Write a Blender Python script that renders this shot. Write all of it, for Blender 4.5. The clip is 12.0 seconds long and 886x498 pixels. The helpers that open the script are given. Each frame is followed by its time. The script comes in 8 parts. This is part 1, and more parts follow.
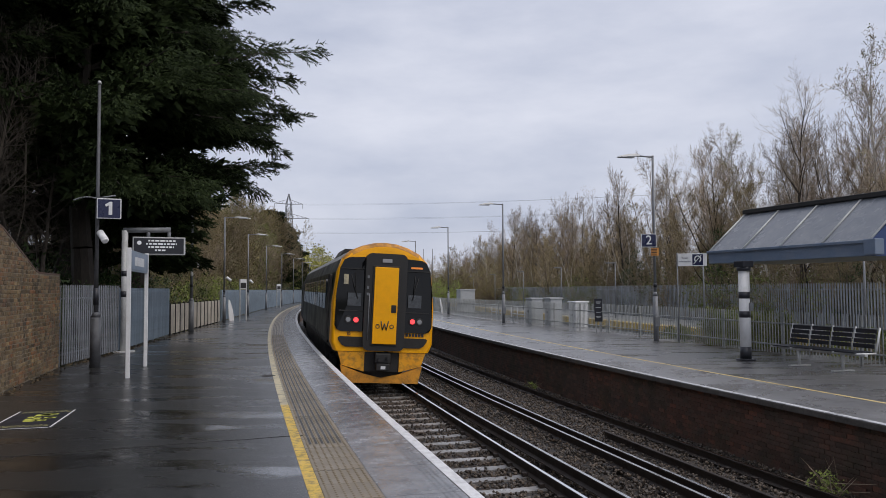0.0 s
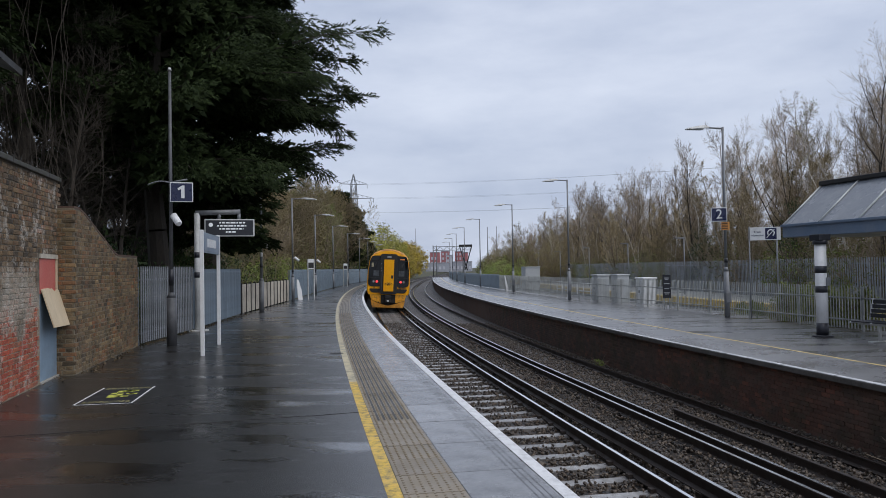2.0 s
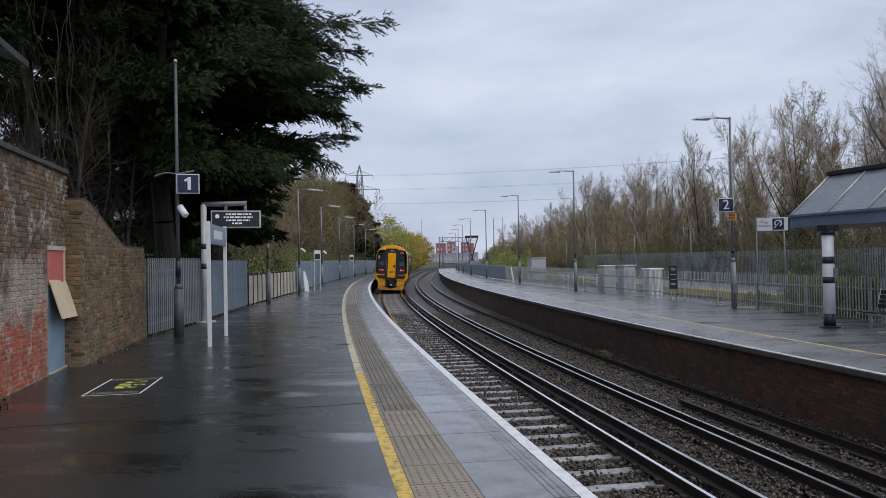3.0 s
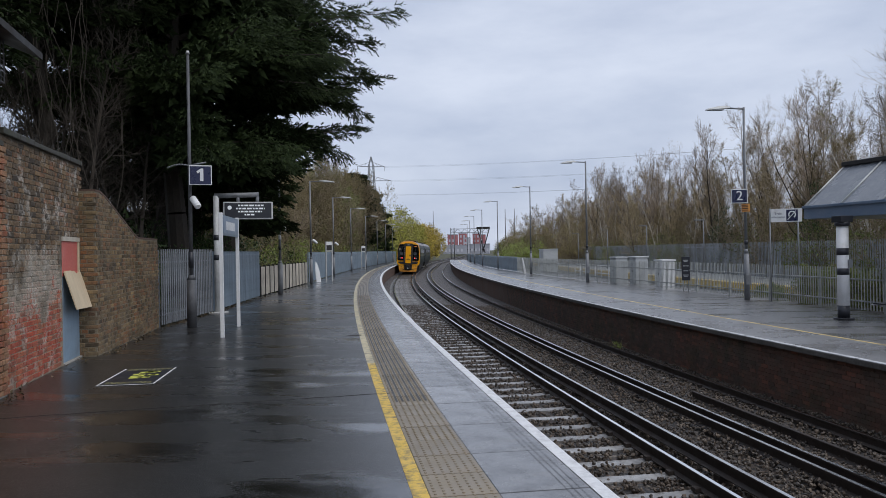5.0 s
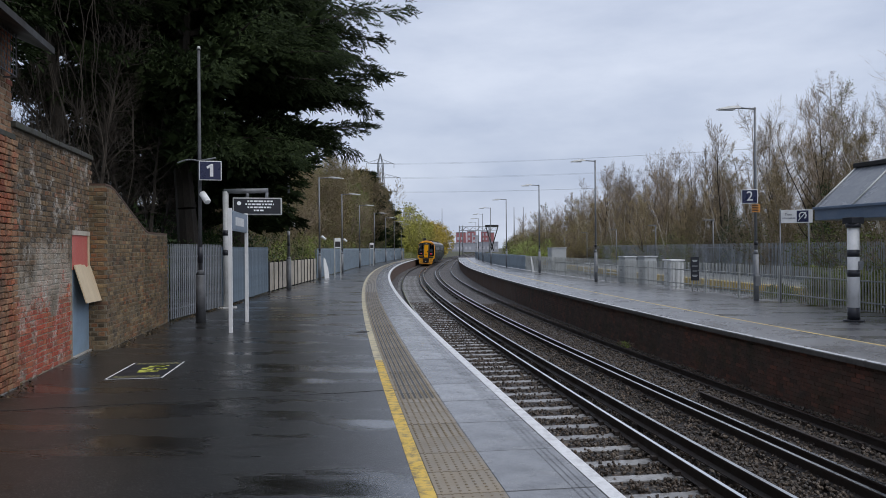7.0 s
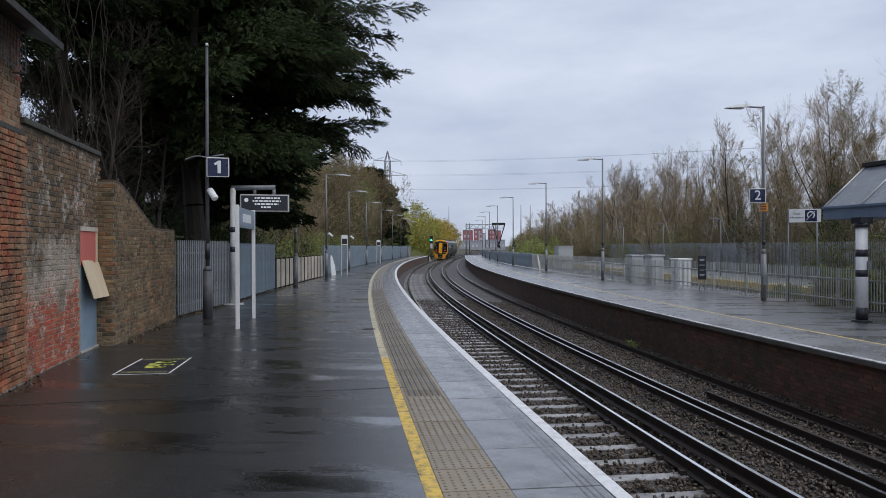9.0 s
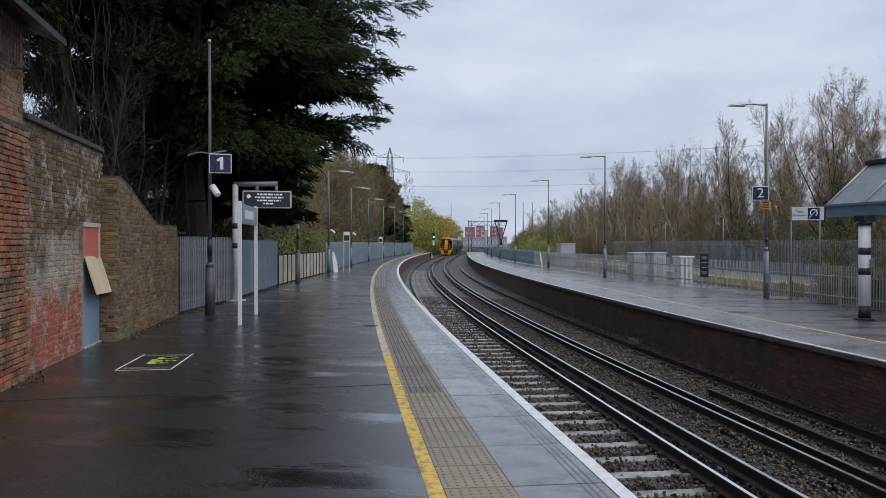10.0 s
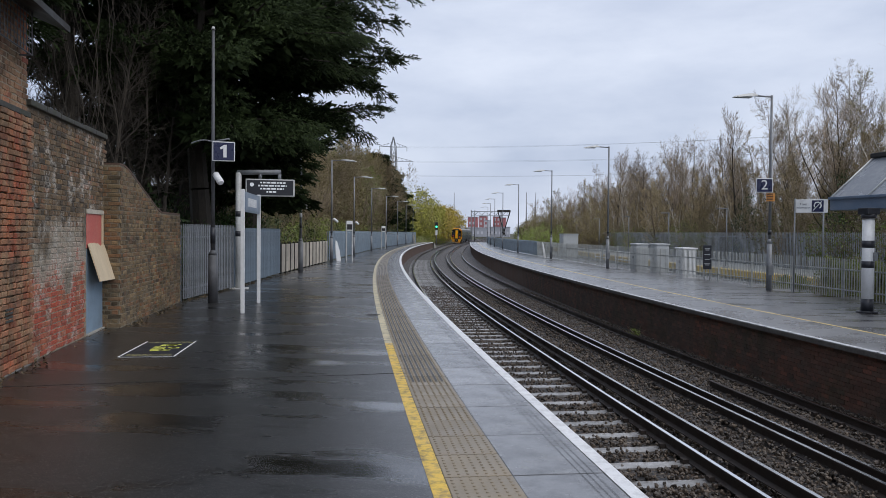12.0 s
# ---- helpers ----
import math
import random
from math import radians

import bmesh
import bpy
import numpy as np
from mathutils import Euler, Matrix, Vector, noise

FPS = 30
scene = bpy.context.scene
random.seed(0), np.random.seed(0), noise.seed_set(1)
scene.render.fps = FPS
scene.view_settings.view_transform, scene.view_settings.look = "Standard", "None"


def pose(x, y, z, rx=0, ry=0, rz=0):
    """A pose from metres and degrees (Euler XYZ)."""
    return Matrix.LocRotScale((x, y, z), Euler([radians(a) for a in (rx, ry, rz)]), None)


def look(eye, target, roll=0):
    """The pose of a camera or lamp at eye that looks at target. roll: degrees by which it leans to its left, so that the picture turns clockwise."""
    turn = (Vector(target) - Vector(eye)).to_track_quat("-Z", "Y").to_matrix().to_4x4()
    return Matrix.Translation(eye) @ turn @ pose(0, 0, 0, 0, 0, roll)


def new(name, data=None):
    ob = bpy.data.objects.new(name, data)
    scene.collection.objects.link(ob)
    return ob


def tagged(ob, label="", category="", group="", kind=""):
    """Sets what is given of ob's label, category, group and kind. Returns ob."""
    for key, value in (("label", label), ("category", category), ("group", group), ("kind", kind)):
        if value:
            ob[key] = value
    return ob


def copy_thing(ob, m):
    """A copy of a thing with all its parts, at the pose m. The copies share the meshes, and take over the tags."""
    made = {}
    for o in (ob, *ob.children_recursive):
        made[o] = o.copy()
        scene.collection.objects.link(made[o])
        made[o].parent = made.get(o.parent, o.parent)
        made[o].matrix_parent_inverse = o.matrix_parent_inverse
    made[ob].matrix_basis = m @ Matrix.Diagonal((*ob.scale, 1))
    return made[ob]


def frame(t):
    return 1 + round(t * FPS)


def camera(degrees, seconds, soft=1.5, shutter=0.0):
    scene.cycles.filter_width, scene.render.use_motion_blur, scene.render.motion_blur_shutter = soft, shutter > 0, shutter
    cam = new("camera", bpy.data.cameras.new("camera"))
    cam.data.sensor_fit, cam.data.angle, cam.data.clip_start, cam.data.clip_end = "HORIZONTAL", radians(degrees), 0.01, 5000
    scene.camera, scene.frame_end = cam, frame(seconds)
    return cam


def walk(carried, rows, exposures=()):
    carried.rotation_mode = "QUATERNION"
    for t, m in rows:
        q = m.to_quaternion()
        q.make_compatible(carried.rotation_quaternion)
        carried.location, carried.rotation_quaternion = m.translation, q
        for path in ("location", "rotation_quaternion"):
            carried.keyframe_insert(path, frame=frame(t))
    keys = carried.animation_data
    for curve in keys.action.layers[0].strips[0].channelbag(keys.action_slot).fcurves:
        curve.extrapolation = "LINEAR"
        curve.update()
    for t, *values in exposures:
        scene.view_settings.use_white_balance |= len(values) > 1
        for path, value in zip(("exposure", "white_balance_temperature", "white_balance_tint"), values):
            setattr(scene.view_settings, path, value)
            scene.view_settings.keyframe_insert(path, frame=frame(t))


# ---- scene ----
cam = camera(59.4, 12.0, soft=0.7)
EYE = (0.0, 0.0, 1.70)
PATH = [
    (0.0, -0.48, 2.97, 0.36), (0.5, 2.68, 2.55, 0.60), (1.0, 3.88, 2.14, 0.78), (1.5, 4.08, 1.75, 0.88),
    (2.0, 4.28, 1.40, 0.98), (2.5, 4.52, 1.05, 1.04), (3.0, 4.73, 0.75, 1.06), (5.0, 5.58, 0.12, 1.03),
    (5.5, 5.77, 0.03, 0.94), (6.0, 5.95, -0.01, 0.79), (6.5, 6.08, -0.04, 0.58), (7.0, 6.20, -0.05, 0.45),
    (9.0, 6.69, -0.22, 0.15), (9.5, 6.75, -0.32, 0.07), (10.0, 6.85, -0.45, -0.01), (10.5, 6.90, -0.60, -0.10),
    (11.0, 6.95, -0.73, -0.16), (11.5, 7.01, -0.93, -0.31), (12.0, 7.06, -1.21, -0.46),
]
walk(cam, [(t, pose(*EYE, 90 + p, r, y)) for t, y, p, r in PATH],
     [(0.0, 0.20, 6900, 13), (1.2, 0.20, 6600, 11), (2.5, 0.20, 6500, 10), (9.5, 0.20, 6500, 10), (11.0, 0.22, 6500, 10), (12.0, 0.32, 6560, 10)])

# ---------------------------------------------------------------- light: an overcast April sky
SUN_ELEV, SUN_TURN = 55.0, 120.0
world = bpy.data.worlds.new("overcast_sky")
scene.world = world
world.use_nodes = True


def build_world():
    nt = world.node_tree
    nt.nodes.clear()
    n, l = nt.nodes, nt.links
    out = n.new("ShaderNodeOutputWorld")
    bg = n.new("ShaderNodeBackground")
    sky = n.new("ShaderNodeTexSky")
    sky.sky_type, sky.sun_disc = "NISHITA", False
    sky.sun_elevation, sky.sun_rotation = radians(SUN_ELEV), radians(SUN_TURN)
    sky.air_density, sky.dust_density = 1.0, 3.0
    gain = n.new("ShaderNodeMix")
    gain.data_type, gain.blend_type = "RGBA", "MULTIPLY"
    gain.inputs[0].default_value = 1.0
    gain.inputs[7].default_value = (0.09, 0.09, 0.09, 1)
    l.new(sky.outputs[0], gain.inputs[6])
    tc = n.new("ShaderNodeTexCoord")
    mp = n.new("ShaderNodeMapping")
    mp.inputs["Scale"].default_value = (1.0, 1.0, 3.2)
    l.new(tc.outputs["Generated"], mp.inputs[0])
    big = n.new("ShaderNodeTexNoise")
    big.inputs["Scale"].default_value, big.inputs["Detail"].default_value, big.inputs["Roughness"].default_value = 2.4, 7, 0.55
    l.new(mp.outputs[0], big.inputs["Vector"])
    ramp = n.new("ShaderNodeValToRGB")
    e = ramp.color_ramp.elements
    e[0].position, e[0].color = 0.34, (0.415, 0.48, 0.63, 1)
    e[1].position, e[1].color = 0.68, (0.665, 0.722, 0.85, 1)
    l.new(big.outputs[0], ramp.inputs[0])
    mix = n.new("ShaderNodeMix")
    mix.data_type = "RGBA"
    mix.inputs[0].default_value = 0.86
    l.new(gain.outputs[2], mix.inputs[6])
    l.new(ramp.outputs[0], mix.inputs[7])
    l.new(mix.outputs[2], bg.inputs[0])
    bg.inputs[1].default_value = 1.0
    l.new(bg.outputs[0], out.inputs[0])


build_world()
sun_data = bpy.data.lights.new("sun", "SUN")
sun_data.energy, sun_data.angle, sun_data.color = 1.3, radians(60), (1.0, 0.97, 0.93)
sun = new("sun", sun_data)
a, b = radians(SUN_ELEV), radians(SUN_TURN)
sun.matrix_world = look((0, 0, 60), Vector((0, 0, 60)) - Vector((math.sin(b) * math.cos(a), math.cos(b) * math.cos(a), math.sin(a))))


# ---------------------------------------------------------------- materials
def nodes_of(name):
    m = bpy.data.materials.new(name)
    m.use_nodes = True
    nt = m.node_tree
    return m, nt.nodes, nt.links, nt.nodes["Principled BSDF"]


def noise_node(n, l, scale, detail=4, rough=0.55, stretch=None, coord="Object"):
    tc = n.new("ShaderNodeTexCoord")
    src = tc.outputs[coord]
    if stretch:
        mp = n.new("ShaderNodeMapping")
        mp.inputs["Scale"].default_value = stretch
        l.new(src, mp.inputs[0])
        src = mp.outputs[0]
    t = n.new("ShaderNodeTexNoise")
    t.inputs["Scale"].default_value, t.inputs["Detail"].default_value, t.inputs["Roughness"].default_value = scale, detail, rough
    l.new(src, t.inputs["Vector"])
    return t.outputs[0]


def ramp_node(n, l, src, stops):
    r = n.new("ShaderNodeValToRGB")
    el = r.color_ramp.elements
    while len(el) < len(stops):
        el.new(0.5)
    for e, (p, c) in zip(el, stops):
        e.position = p
        e.color = (*c, 1) if len(c) == 3 else c
    l.new(src, r.inputs[0])
    return r.outputs[0]


def mix_node(n, l, fac, a, b, mode="MIX"):
    m = n.new("ShaderNodeMix")
    m.data_type, m.blend_type = "RGBA", mode
    for slot, v in ((0, fac), (6, a), (7, b)):
        if isinstance(v, (int, float)):
            m.inputs[slot].default_value = v
        elif isinstance(v, tuple):
            m.inputs[slot].default_value = (*v, 1)
        else:
            l.new(v, m.inputs[slot])
    return m.outputs[2]


def grey(v):
    return (v, v, v)


def surface(name, a, b, rough=(0.5, 0.7), metal=0.0, big=1.5, fine=25.0, bump=0.3, depth=0.004, dirt=None, dirt_scale=0.8,
            dirt_amount=0.5, vary=0.0, stretch=None, spec=0.5, island=False):
    """Two-scale procedural surface: colour a to b, dirt patches, fine relief, change from piece to piece."""
    m, n, l, p = nodes_of(name)
    lo = noise_node(n, l, big, 5, 0.6, stretch)
    hi = noise_node(n, l, fine, 3, 0.6, stretch)
    fac = mix_node(n, l, 0.45, lo, hi)
    col = mix_node(n, l, ramp_node(n, l, fac, [(0.32, grey(0)), (0.68, grey(1))]), a, b)
    if dirt:
        d = noise_node(n, l, dirt_scale, 6, 0.65, stretch)
        k = ramp_node(n, l, d, [(0.45, grey(0)), (0.7, grey(dirt_amount))])
        col = mix_node(n, l, k, col, dirt)
    if vary:
        if island:
            g = n.new("ShaderNodeNewGeometry")
            rnd = g.outputs["Random Per Island"]
        else:
            o = n.new("ShaderNodeObjectInfo")
            rnd = o.outputs["Random"]
        v = n.new("ShaderNodeMapRange")
        v.inputs[3].default_value, v.inputs[4].default_value = 1 - vary, 1 + vary
        l.new(rnd, v.inputs[0])
        hs = n.new("ShaderNodeHueSaturation")
        l.new(v.outputs[0], hs.inputs["Value"])
        l.new(col, hs.inputs["Color"])
        col = hs.outputs[0]
    l.new(col, p.inputs["Base Color"])
    rr = ramp_node(n, l, lo, [(0.35, grey(rough[0])), (0.65, grey(rough[1]))])
    l.new(rr, p.inputs["Roughness"])
    p.inputs["Metallic"].default_value = metal
    p.inputs["Specular IOR Level"].default_value = spec
    if bump:
        bm_ = n.new("ShaderNodeBump")
        bm_.inputs["Strength"].default_value, bm_.inputs["Distance"].default_value = bump, depth
        l.new(hi, bm_.inputs["Height"])
        l.new(bm_.outputs[0], p.inputs["Normal"])
    return m


def wet_asphalt(name="wet_asphalt", lift=0.0):
    """Rain-wet tarmac: dark, grainy, with shallow puddles that lie across the platform."""
    m, n, l, p = nodes_of(name)
    p.inputs["Specular IOR Level"].default_value = 0.9
    p.inputs["Coat Weight"].default_value, p.inputs["Coat Roughness"].default_value, p.inputs["Coat IOR"].default_value = 0.45, 0.16, 1.33
    lo = noise_node(n, l, 0.35, 5, 0.55, (1.0, 1.0, 1.0))
    tc = n.new("ShaderNodeTexCoord")
    chips = n.new("ShaderNodeTexVoronoi")
    chips.inputs["Scale"].default_value = 125.0
    l.new(tc.outputs["Object"], chips.inputs["Vector"])
    hi = chips.outputs["Distance"]
    tone = n.new("ShaderNodeSeparateColor")
    l.new(chips.outputs["Color"], tone.inputs[0])
    mid = noise_node(n, l, 6.0, 4, 0.6)
    col = mix_node(n, l, ramp_node(n, l, tone.outputs[0], [(0.35, grey(0)), (0.93, grey(0.16)), (0.975, grey(1))]), (0.0035, 0.0033, 0.0032), (0.15, 0.147, 0.142))
    col = mix_node(n, l, ramp_node(n, l, mid, [(0.4, grey(0)), (0.75, grey(0.3))]), col, (0.009, 0.0078, 0.0068))
    col = mix_node(n, l, lift, col, (0.24, 0.24, 0.245))
    l.new(col, p.inputs["Base Color"])
    pud = noise_node(n, l, 1.0, 4, 0.6, (0.42, 1.25, 1.0))
    wet = ramp_node(n, l, pud, [(0.50, grey(1.0)), (0.64, grey(0.0))])
    film = ramp_node(n, l, lo, [(0.3, grey(0.42)), (0.7, grey(0.30))])
    rgh = mix_node(n, l, wet, grey(0.07), film)
    l.new(rgh, p.inputs["Roughness"])
    bp = n.new("ShaderNodeBump")
    bp.inputs["Distance"].default_value = 0.004
    st = ramp_node(n, l, pud, [(0.50, grey(0.42)), (0.64, grey(0.05))])
    l.new(st, bp.inputs["Strength"])
    l.new(hi, bp.inputs["Height"])
    bw = n.new("ShaderNodeBump")
    bw.inputs["Distance"].default_value, bw.inputs["Strength"].default_value = 0.02, 0.06
    l.new(mid, bw.inputs["Height"])
    l.new(bp.outputs[0], bw.inputs["Normal"])
    l.new(bw.outputs[0], p.inputs["Normal"])
    film_bump = n.new("ShaderNodeBump")
    film_bump.inputs["Distance"].default_value, film_bump.inputs["Strength"].default_value = 0.004, 0.20
    l.new(hi, film_bump.inputs["Height"])
    l.new(film_bump.outputs[0], p.inputs["Coat Normal"])
    return m


def loose_stones(name):
    """Angular ballast: every stone its own grey or brown, the shade in the gaps put into the colour."""
    m, n, l, p = nodes_of(name)
    tc = n.new("ShaderNodeTexCoord")
    cells = n.new("ShaderNodeTexVoronoi")
    cells.inputs["Scale"].default_value = 17.0
    l.new(tc.outputs["Object"], cells.inputs["Vector"])
    tone = n.new("ShaderNodeSeparateColor")
    l.new(cells.outputs["Color"], tone.inputs[0])
    col = ramp_node(n, l, tone.outputs[0], [(0.0, (0.008, 0.006, 0.0042)), (0.35, (0.038, 0.027, 0.018)), (0.7, (0.080, 0.060, 0.043)), (0.88, (0.066, 0.036, 0.021)), (1.0, (0.24, 0.21, 0.17))])
    col = mix_node(n, l, ramp_node(n, l, cells.outputs["Distance"], [(0.45, grey(0)), (0.75, grey(1))]), col, (0.005, 0.004, 0.0035))
    l.new(col, p.inputs["Base Color"])
    p.inputs["Roughness"].default_value = 0.55
    bp = n.new("ShaderNodeBump")
    bp.invert = True
    bp.inputs["Distance"].default_value, bp.inputs["Strength"].default_value = 0.04, 1.0
    l.new(cells.outputs["Distance"], bp.inputs["Height"])
    l.new(bp.outputs[0], p.inputs["Normal"])
    return m


def screen_brick(name, island=False, mortar=False):
    """Three weathered zones of the screen wall: bared red foot, worn limewash, brown smoky top with lime bleeding out."""
    m, n, l, p = nodes_of(name)
    g = n.new("ShaderNodeNewGeometry")

    def world_noise(scale, detail=5, rough=0.6):
        t = n.new("ShaderNodeTexNoise")
        t.inputs["Scale"].default_value, t.inputs["Detail"].default_value, t.inputs["Roughness"].default_value = scale, detail, rough
        l.new(g.outputs["Position"], t.inputs["Vector"])
        return t.outputs[0]

    def maths(op, a_, b_):
        q = n.new("ShaderNodeMath")
        q.operation = op
        for k, v in enumerate((a_, b_)):
            if isinstance(v, (int, float)):
                q.inputs[k].default_value = v
            else:
                l.new(v, q.inputs[k])
        return q.outputs[0]

    if island:
        rnd = g.outputs["Random Per Island"]
    else:
        o = n.new("ShaderNodeObjectInfo")
        rnd = o.outputs["Random"]
    sep = n.new("ShaderNodeSeparateXYZ")
    l.new(g.outputs["Position"], sep.inputs[0])
    patch, stain, grain, fleck = world_noise(1.5, 6, 0.62), world_noise(3.2, 6, 0.68), world_noise(48, 3), world_noise(9.0, 4, 0.7)
    # height with a ragged edge, 0 to 1 over 3.4 m
    h = maths("DIVIDE", maths("ADD", maths("ADD", sep.outputs[2], maths("MULTIPLY", maths("SUBTRACT", patch, 0.5), 2.4)), maths("MULTIPLY", maths("SUBTRACT", fleck, 0.5), 0.9)), 3.4)
    if mortar:
        foot, top = (0.34, 0.275, 0.20), (0.13, 0.105, 0.072)
    else:
        foot = ramp_node(n, l, rnd, [(0.0, (0.50, 0.095, 0.048)), (0.35, (0.36, 0.075, 0.045)), (0.7, (0.50, 0.15, 0.075)), (1.0, (0.24, 0.10, 0.065))])
        top = ramp_node(n, l, rnd, [(0.0, (0.10, 0.062, 0.032)), (0.3, (0.24, 0.15, 0.07)), (0.5, (0.035, 0.025, 0.017)), (0.75, (0.17, 0.105, 0.052)), (1.0, (0.25, 0.10, 0.042))])
    col = mix_node(n, l, ramp_node(n, l, h, [(0.33, grey(0)), (0.39, grey(1))]), foot, top)
    wash = ramp_node(n, l, h, [(0.28, grey(0.0)), (0.34, grey(0.72)), (0.46, grey(0.55)), (0.56, grey(0.04))])
    col = mix_node(n, l, wash, col, (0.50, 0.455, 0.375))
    lime = maths("MULTIPLY", ramp_node(n, l, stain, [(0.50, grey(0)), (0.62, grey(0.62))]), ramp_node(n, l, fleck, [(0.44, grey(0.05)), (0.54, grey(1.0))]))
    col = mix_node(n, l, lime, col, (0.64, 0.60, 0.53))
    col = mix_node(n, l, ramp_node(n, l, patch, [(0.52, grey(0)), (0.68, grey(0.5))]), col, (0.09, 0.065, 0.038))
    col = mix_node(n, l, ramp_node(n, l, grain, [(0.3, grey(0.55)), (0.62, grey(0))]), col, (0.03, 0.024, 0.018))
    l.new(col, p.inputs["Base Color"])
    p.inputs["Roughness"].default_value = 0.85
    bp = n.new("ShaderNodeBump")
    bp.inputs["Distance"].default_value, bp.inputs["Strength"].default_value = 0.012, 0.9
    l.new(mix_node(n, l, 0.5, grain, fleck), bp.inputs["Height"])
    l.new(bp.outputs[0], p.inputs["Normal"])
    return m


def old_brick(name, palette, wash, wash_amount, vary, island=False):
    """Weathered brick with worn whitewash and soot, by place on the wall."""
    m, n, l, p = nodes_of(name)
    g = n.new("ShaderNodeNewGeometry")
    if island:
        rnd = g.outputs["Random Per Island"]
    else:
        o = n.new("ShaderNodeObjectInfo")
        rnd = o.outputs["Random"]
    col = ramp_node(n, l, rnd, [(k / (len(palette) - 1), c) for k, c in enumerate(palette)])

    def world_noise(scale, detail=5, rough=0.6):
        t = n.new("ShaderNodeTexNoise")
        t.inputs["Scale"].default_value, t.inputs["Detail"].default_value, t.inputs["Roughness"].default_value = scale, detail, rough
        l.new(g.outputs["Position"], t.inputs["Vector"])
        return t.outputs[0]

    patch = world_noise(0.75, 6, 0.62)
    grain = world_noise(45, 3)
    stain = world_noise(2.2, 5, 0.65)
    fleck = world_noise(11, 4, 0.7)
    k = ramp_node(n, l, mix_node(n, l, 0.25, patch, stain), [(0.44, grey(0)), (0.54, grey(wash_amount))])
    col = mix_node(n, l, k, col, wash)
    col = mix_node(n, l, ramp_node(n, l, stain, [(0.50, grey(0)), (0.66, grey(0.72))]), col, (0.045, 0.036, 0.028))
    col = mix_node(n, l, ramp_node(n, l, fleck, [(0.56, grey(0)), (0.68, grey(0.5))]), col, wash)
    col = mix_node(n, l, ramp_node(n, l, grain, [(0.3, grey(0.45)), (0.7, grey(0))]), col, (0.03, 0.025, 0.02))
    broad = world_noise(1.3, 7, 0.7)
    col = mix_node(n, l, ramp_node(n, l, broad, [(0.50, grey(0)), (0.66, grey(0.6))]), col, (0.038, 0.036, 0.016))
    hs = n.new("ShaderNodeHueSaturation")
    v = n.new("ShaderNodeMapRange")
    v.inputs[3].default_value, v.inputs[4].default_value = 1 - vary, 1 + vary
    l.new(rnd, v.inputs[0])
    l.new(v.outputs[0], hs.inputs["Value"])
    l.new(col, hs.inputs["Color"])
    l.new(hs.outputs[0], p.inputs["Base Color"])
    p.inputs["Roughness"].default_value = 0.82
    bp = n.new("ShaderNodeBump")
    bp.inputs["Distance"].default_value, bp.inputs["Strength"].default_value = 0.012, 0.9
    l.new(mix_node(n, l, 0.5, grain, fleck), bp.inputs["Height"])
    l.new(bp.outputs[0], p.inputs["Normal"])
    return m


def glow(name, colour, strength):
    m, n, l, p = nodes_of(name)
    p.inputs["Base Color"].default_value = (*colour, 1)
    p.inputs["Emission Color"].default_value = (*colour, 1)
    p.inputs["Emission Strength"].default_value = strength
    p.inputs["Roughness"].default_value = 0.3
    return m


def leaf_material(name, a, b, rough=0.6, spec=0.25):
    m, n, l, p = nodes_of(name)
    g = n.new("ShaderNodeNewGeometry")
    o = n.new("ShaderNodeObjectInfo")
    col = mix_node(n, l, g.outputs["Random Per Island"], a, b)
    lo = noise_node(n, l, 0.6, 4, 0.6)
    col = mix_node(n, l, ramp_node(n, l, lo, [(0.35, grey(0.5)), (0.65, grey(0))]), col, tuple(x * 0.45 for x in a))
    hs = n.new("ShaderNodeHueSaturation")
    v = n.new("ShaderNodeMapRange")
    v.inputs[3].default_value, v.inputs[4].default_value = 0.75, 1.25
    l.new(o.outputs["Random"], v.inputs[0])
    l.new(v.outputs[0], hs.inputs["Value"])
    l.new(col, hs.inputs["Color"])
    l.new(hs.outputs[0], p.inputs["Base Color"])
    p.inputs["Roughness"].default_value = rough
    p.inputs["Specular IOR Level"].default_value = spec
    return m


def glass_dark(name, tint, rough=0.05):
    m, n, l, p = nodes_of(name)
    lo = noise_node(n, l, 3.0, 3)
    l.new(mix_node(n, l, lo, tint, tuple(x * 1.8 for x in tint)), p.inputs["Base Color"])
    p.inputs["Roughness"].default_value = rough
    p.inputs["Specular IOR Level"].default_value = 0.3
    return m


ASPHALT = wet_asphalt()
# same tarmac mixed greyer: the island deck's sky reflection is put into its colour
LIFTED_TARMAC = wet_asphalt("sky_lifted_tarmac", 0.42)
SLAB = surface("wet_concrete_slab", (0.125, 0.130, 0.140), (0.27, 0.277, 0.29), (0.10, 0.34), big=4.5, fine=90, bump=0.7, depth=0.002, dirt=(0.065, 0.066, 0.07), dirt_scale=3.4, dirt_amount=0.8, vary=0.24)
GROOVE = surface("dark_groove_fill", (0.028, 0.028, 0.028), (0.05, 0.05, 0.05), (0.4, 0.6), big=2, fine=30, bump=0)
TACTILE = surface("tactile_paving", (0.17, 0.132, 0.082), (0.27, 0.215, 0.138), (0.25, 0.45), big=1.4, fine=50, bump=0.25, depth=0.002, dirt=(0.12, 0.11, 0.09), vary=0.12)
YELLOW_LINE = surface("worn_yellow_paint", (0.62, 0.40, 0.05), (0.72, 0.50, 0.09), (0.4, 0.6), big=3, fine=60, dirt=(0.09, 0.08, 0.065), dirt_scale=11.0, dirt_amount=1.0, bump=0.6, depth=0.003)
